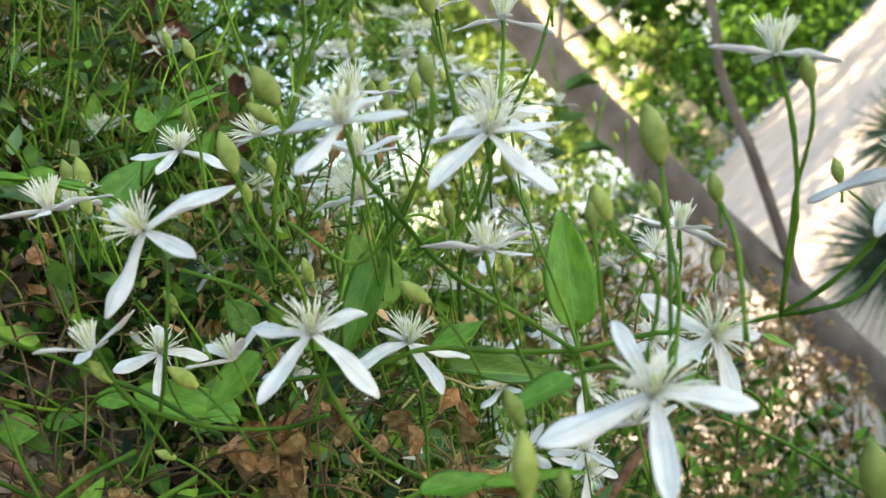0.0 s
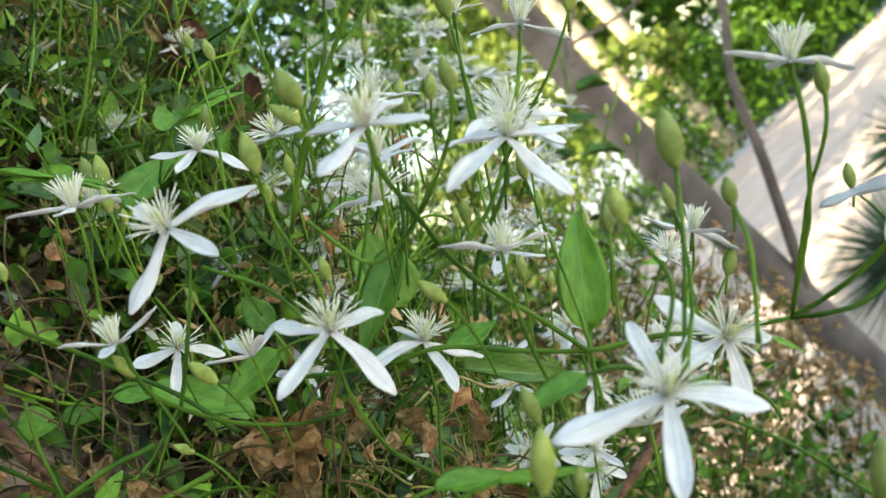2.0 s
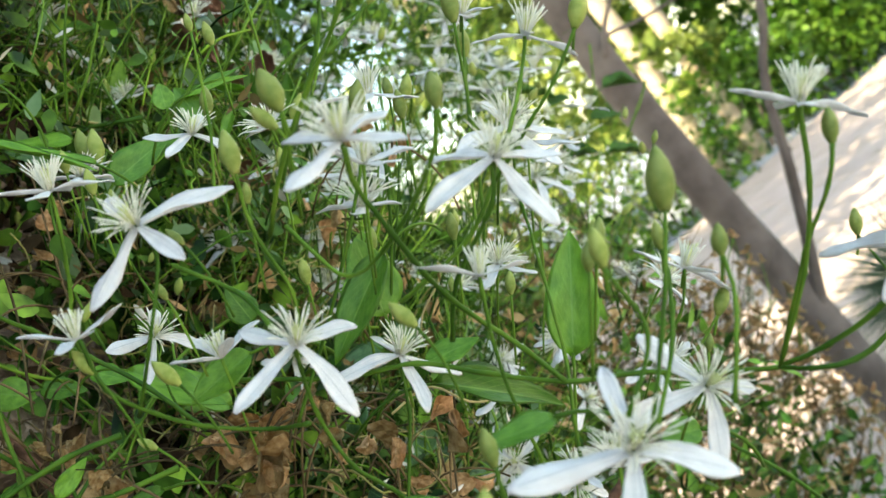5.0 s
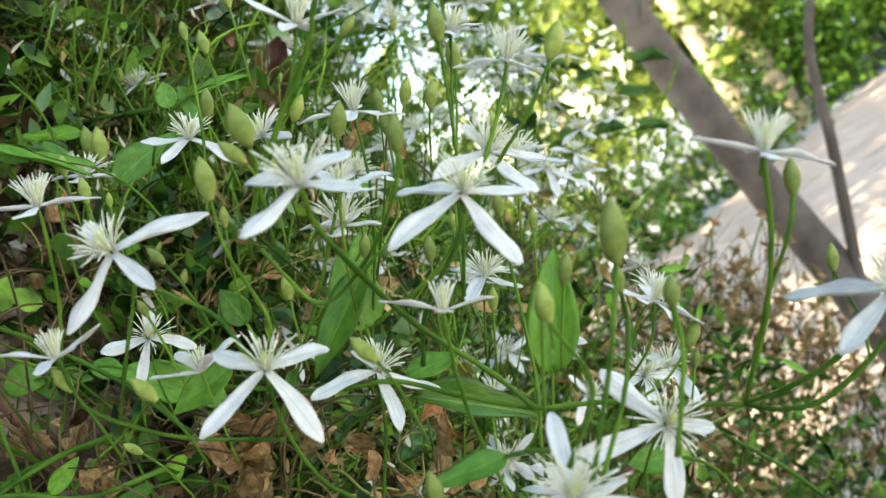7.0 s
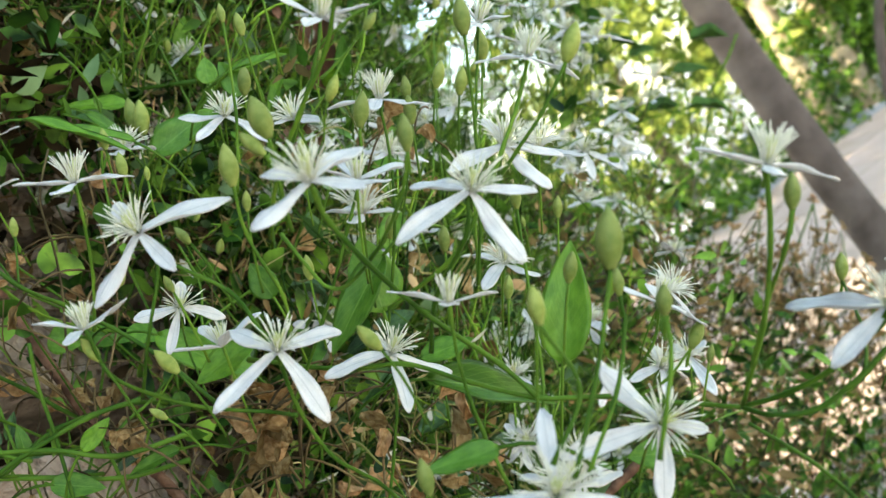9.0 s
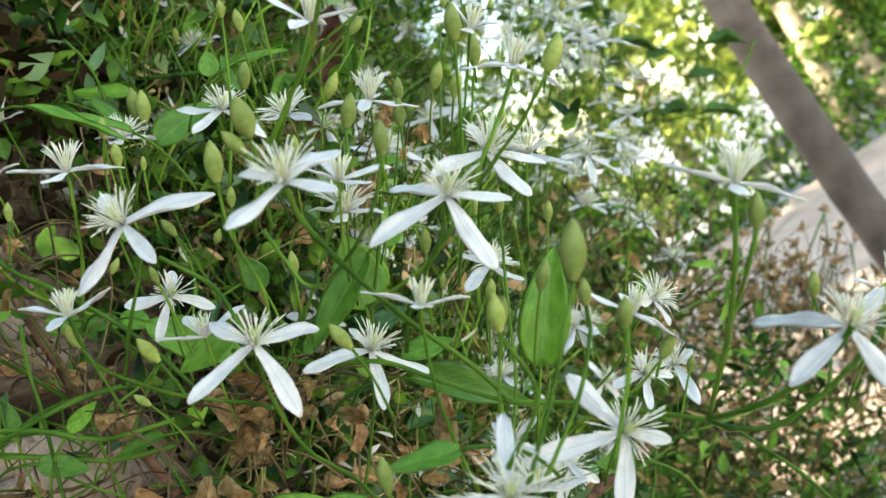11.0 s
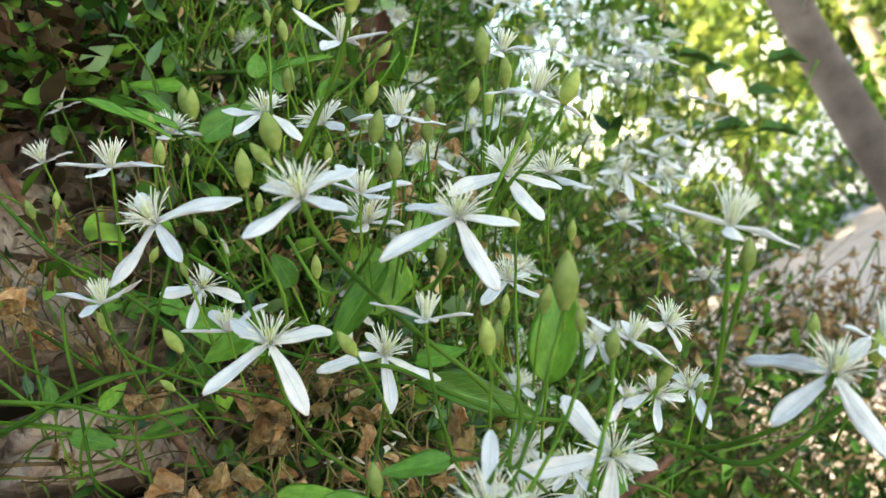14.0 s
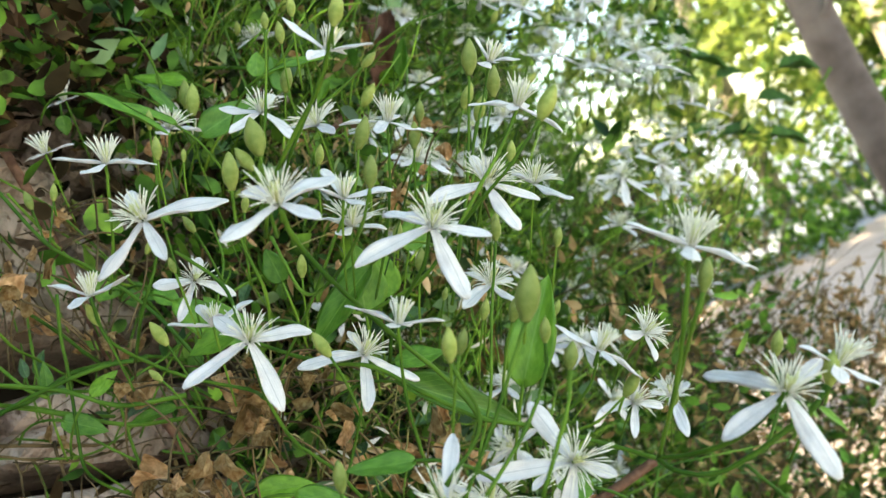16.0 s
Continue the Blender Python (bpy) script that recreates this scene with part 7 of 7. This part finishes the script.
BOW = [(-0.05, -0.005), (0.1, -0.01), (0.45, -0.036), (0.7, -0.045), (1.0, -0.066), (1.3, -0.076), (1.5, -0.088), (1.8, -0.088), (2.4, -0.10), (4.2, -0.16)]
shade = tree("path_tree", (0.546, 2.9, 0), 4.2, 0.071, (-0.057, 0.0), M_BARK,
             [([(-0.03, -0.02, 0.55), (0.02, -0.04, 0.67), (0.065, -0.05, 0.78), (0.139, -0.05, 0.953), (0.186, -0.05, 1.07), (0.236, -0.05, 1.214), (0.298, -0.05, 1.338), (0.413, -0.05, 1.515), (0.62, -0.1, 2.1)], 0.021, 0.013),
              ([(-0.085, -0.03, 1.66), (-0.05, -0.05, 1.70), (-0.021, -0.05, 1.716), (0.075, -0.05, 1.692), (0.209, -0.05, 1.676), (0.35, -0.05, 1.69)], 0.010, 0.004),
              ([(-0.07, -0.04, 1.67), (-0.03, -0.05, 1.73), (0.0, -0.05, 1.763), (0.055, -0.05, 1.811), (0.12, -0.05, 1.90)], 0.011, 0.005),
              ([(0.186, -0.05, 1.065), (0.206, -0.055, 1.074)], 0.016, 0.009),
              ([(0.165, -0.05, 1.0), (0.178, -0.055, 1.012)], 0.012, 0.007),
              ([(-0.10, 0.0, 2.6), (0.3, 0.3, 3.2), (0.9, 0.5, 3.9)], 0.05, 0.02), ([(-0.12, 0.0, 2.8), (-0.6, -0.5, 3.4), (-1.0, -0.9, 4.0)], 0.05, 0.02), ([(-0.2, 0.0, 3.4), (-1.0, 0.8, 4.6), (-1.9, 1.9, 5.6)], 0.05, 0.02)],
             "Smooth grey-brown tree trunk with a thin side branch beside the path", 3, BOW)
# Unseen crown; the clumps beyond the wall are added to shade the paving.
crown(shade, [(-0.2, -0.9, 4.4, 1.8, 0.3), (0.9, 0.4, 4.6, 1.6, 0.25), (-2.2, 0.8, 5.6, 1.8, 0.2), (-1.7, 3.2, 5.8, 1.8, 0.25)], 14000, 0.085, M_TREE, 4)

# Added tree, out of view; its leaf clumps block sun from paving and trunk.
added_shade_tree = tree("added_shade_tree", (-3.3, 5.0, 0), 5.5, 0.16, (0, 0), M_BARK, [], "Unseen leafy tree added behind the wall to shade paving and trunk", 12)
crown(added_shade_tree, [(-0.8, -0.6, 5.4, 1.5, 0.24), (-0.2, 1.3, 5.6, 1.6, 0.17), (0.9, -0.3, 5.5, 1.5, 0.08), (-1.2, -2.4, 5.4, 1.5, 0.06), (1.2, 1.5, 5.9, 1.6, 0.1), (0.9, -3.8, 4.8, 1.1, 0.17), (1.5, -3.2, 4.6, 0.9, 0.13), (2.1, -2.4, 4.9, 1.0, 0.1)], 26000, 0.13, M_TREE, 13)

far_trees = [
    ("far_tree", (1.93, 11.0, 0), 6.5, 0.13, (0.02, 0), [(-0.7, 0.8, 2.2, 1.5, 0.4), (0.2, 0.6, 4.2, 1.8, 0.3), (-0.6, 0.8, 3.6, 1.3, 0.22), (0.3, -0.5, 1.5, 0.8, 0.08)], M_TREE_YELLOW, 5),
    ("far_tree", (2.42, 11.0, 0), 6.8, 0.12, (0.01, 0), [(0.9, 0.9, 3.4, 1.6, 0.4), (0.5, 1.4, 2.0, 1.4, 0.35), (1.4, 0.6, 1.6, 1.2, 0.25)], M_TREE, 6),
    ("far_tree", (5.2, 12.5, 0), 6.0, 0.14, (0, 0), [(0, 0, 3.4, 2.4, 0.6), (-1.0, -0.6, 1.8, 1.6, 0.4)], M_TREE, 7),
    ("far_tree", (0.2, 13.0, 0), 7.0, 0.14, (0, 0), [(0.3, 0, 2.0, 1.7, 0.4), (0.9, 0, 4.0, 1.7, 0.35), (-1.0, 0, 1.6, 1.2, 0.25), (-1.5, 0.4, 3.4, 1.25, 0.26)], M_TREE_YELLOW, 8),
    ("far_tree", (8.5, 14.0, 0), 7.0, 0.15, (0, 0), [(0, 0, 4.2, 3.0, 0.6), (-1.6, -0.8, 2.4, 1.9, 0.4)], M_TREE, 9),
    ("far_tree", (-2.6, 12.5, 0), 7.0, 0.15, (0, 0), [(0, 0, 2.2, 1.7, 0.35), (-0.9, 0, 4.6, 2.2, 0.4), (1.9, -1.0, 5.5, 1.2, 0.25)], M_TREE, 10),
    ("far_tree", (2.6, 16.0, 0), 8.0, 0.16, (0, 0), [(0, 0, 3.0, 2.6, 0.5), (-1.6, 0, 4.8, 2.2, 0.5)], M_TREE_YELLOW, 11),
]
for name, base, h, r, lean, cs, material, seed in far_trees:
    t = tree(name, base, h, r, lean, M_BARK_PALE, [], "Sunlit tree with pale trunk and loose green leaves beyond the paving", seed)
    tagged(t, group="trees beyond the path")
    crown(t, cs, 3600, 0.155, material, seed)


def shrub(base, wide, high, material, seed):
    r = np.random.default_rng(seed)
    n = 850 if -0.8 < base[0] < 1.6 else 2200
    p = np.stack([r.uniform(-wide, wide, n), r.uniform(-0.5, 0.6, n), high * r.random(n) ** (2.2 if n < 2000 else 0.8)], 1)
    p[:, 2] *= 1 - 0.3 * np.abs(p[:, 0] / wide) ** 2
    v, f = scatter(TREE_V, TREE_F, random_places(p, r.uniform(0.07, 0.13, n), np.full(n, 0.8)))
    ob = new("shrub")
    ob.location = base
    mesh_ob("foliage", v, f, material, ob)
    for k in range(5):
        v, f = tube([(0.1 * (k - 2), 0, 0), (0.2 * (k - 2), 0.05, 0.4 * high), (0.35 * (k - 2), 0.1, 0.8 * high)], [0.02, 0.015, 0.006], 6)
        mesh_ob("branch", v, f, M_BARK, ob)
    tagged(ob, "Leafy green shrub along the far edge of the paving", "shrub", "shrubs along the paving")


for k, x in enumerate(np.arange(-3.0, 9.5, 1.35)):
    shrub((x, 9.62 + 0.5 * x + 0.15 * math.sin(2.1 * k), -0.03), 1.0, 1.15 + 0.35 * math.sin(1.7 * k + 1), M_TREE, 30 + k)


for k, x in enumerate(np.arange(-4.0, 4.5, 1.4)):
    shrub((x, 12.6 + 0.4 * x + 0.3 * math.sin(1.9 * k), -0.03), 1.1, 1.5 + 0.3 * math.sin(2.3 * k), M_TREE_YELLOW, 60 + k)


def needle_bush(base, n, length, seed):
    bits = []
    r = np.random.default_rng(seed)
    for k in range(n):
        d = r.normal(0, 1, 3)
        d[2] = abs(d[2]) * 0.9 - 0.3
        d /= np.linalg.norm(d)
        ll = length * r.uniform(0.75, 1.1)
        bits.append(tube([d * 0.03, d * ll * 0.5, d * ll + np.array([0, 0, -0.02])], [0.0036, 0.003, 0.0008], 4))
    ob = mesh_ob("needle_bush", *joined(bits), M_NEEDLE)
    ob.location = base
    v, f = tube([(0, 0, -base[2]), (0.01, 0, -base[2] * 0.5), (0, 0, 0.02)], [0.05, 0.045, 0.04], 12)
    mesh_ob("trunk", v, f, M_BARK, ob)
    tagged(ob, "Spiky grey-green rosette of stiff needle leaves beside the path", "yucca", "needle bushes")


needle_bush((0.98, 3.30, 0.30), 620, 0.37, 17)
needle_bush((1.37, 3.50, 0.56), 380, 0.27, 18)

# ---- pieces of the wall and of the paving ----
def rubble(seed):
    r = np.random.default_rng(seed)
    bm = bmesh.new()
    bmesh.ops.create_icosphere(bm, subdivisions=3, radius=0.5)
    for v in bm.verts:
        c = v.co
        c.normalize()
        c *= 0.5 / max(abs(c.x), abs(c.y), abs(c.z)) ** 0.9
        c += noise.noise_vector(c * 2.3 + Vector((seed * 7.1, 0, 0))) * 0.07 + noise.noise_vector(c * 8 + Vector((seed * 3.3, 0, 0))) * 0.03
    me = bpy.data.meshes.new("stone")
    bm.to_mesh(me)
    bm.free()
    me.materials.append(M_STONE)
    return me


STONES = [rubble(s) for s in range(6)]
sr = np.random.default_rng(5)
SLOPE = radians(-20)
along, across = Vector((0, math.cos(SLOPE), math.sin(SLOPE))), Vector((0, -math.sin(SLOPE), math.cos(SLOPE)))
for row in range(-12, 17):
    a = -1.2 + sr.uniform(0, 0.1)
    while a < 1.4:
        w = sr.uniform(0.09, 0.19)
        c = along * (a + w / 2) + across * (1.4925 + 0.053 * (row + 0.5))
        if -0.2 < c.y < 1.5 and 0.85 < c.z < 2.35:
            ob = new("stone", STONES[sr.integers(0, 6)])
            ob.matrix_world = pose(WALL_X - 0.024 + sr.uniform(-0.008, 0.008), c.y, c.z, -20 + sr.uniform(-4, 4), sr.uniform(-5, 5), sr.uniform(-4, 4)) @ Matrix.Diagonal((0.13, w * 0.95, 0.053 * sr.uniform(0.74, 0.84), 1))
            ob.parent = wall
        a += w

paving = tagged(new("paving"), "Pale beige stone paving slabs dappled with sun", "pavement", kind="structure")
bm = bmesh.new()
bmesh.ops.create_cube(bm, size=1)
bmesh.ops.scale(bm, vec=(0.893, 0.893, 0.06), verts=bm.verts)
bmesh.ops.bevel(bm, geom=[e for e in bm.edges], offset=0.006, segments=1, affect="EDGES")
SLAB = bpy.data.meshes.new("slab")
bm.to_mesh(SLAB)
bm.free()
SLAB.materials.append(M_PAVE)
EDGE = pose(0.0, 8.95, 0, 0, 0, math.degrees(math.atan(0.5)))
for i in range(-7, 15):
    for j in range(-15, 0):
        c = EDGE @ Vector((0.45 + 0.9 * i, 0.45 + 0.9 * j, -0.03 + sr.uniform(-0.002, 0.002)))
        if (WALL_X - 0.1 if c.y < 3.3 else -1.6) < c.x < 10.5 and c.y > -3.5:
            share("slab", SLAB, Matrix.Translation(c) @ EDGE.to_3x3().to_4x4(), paving)
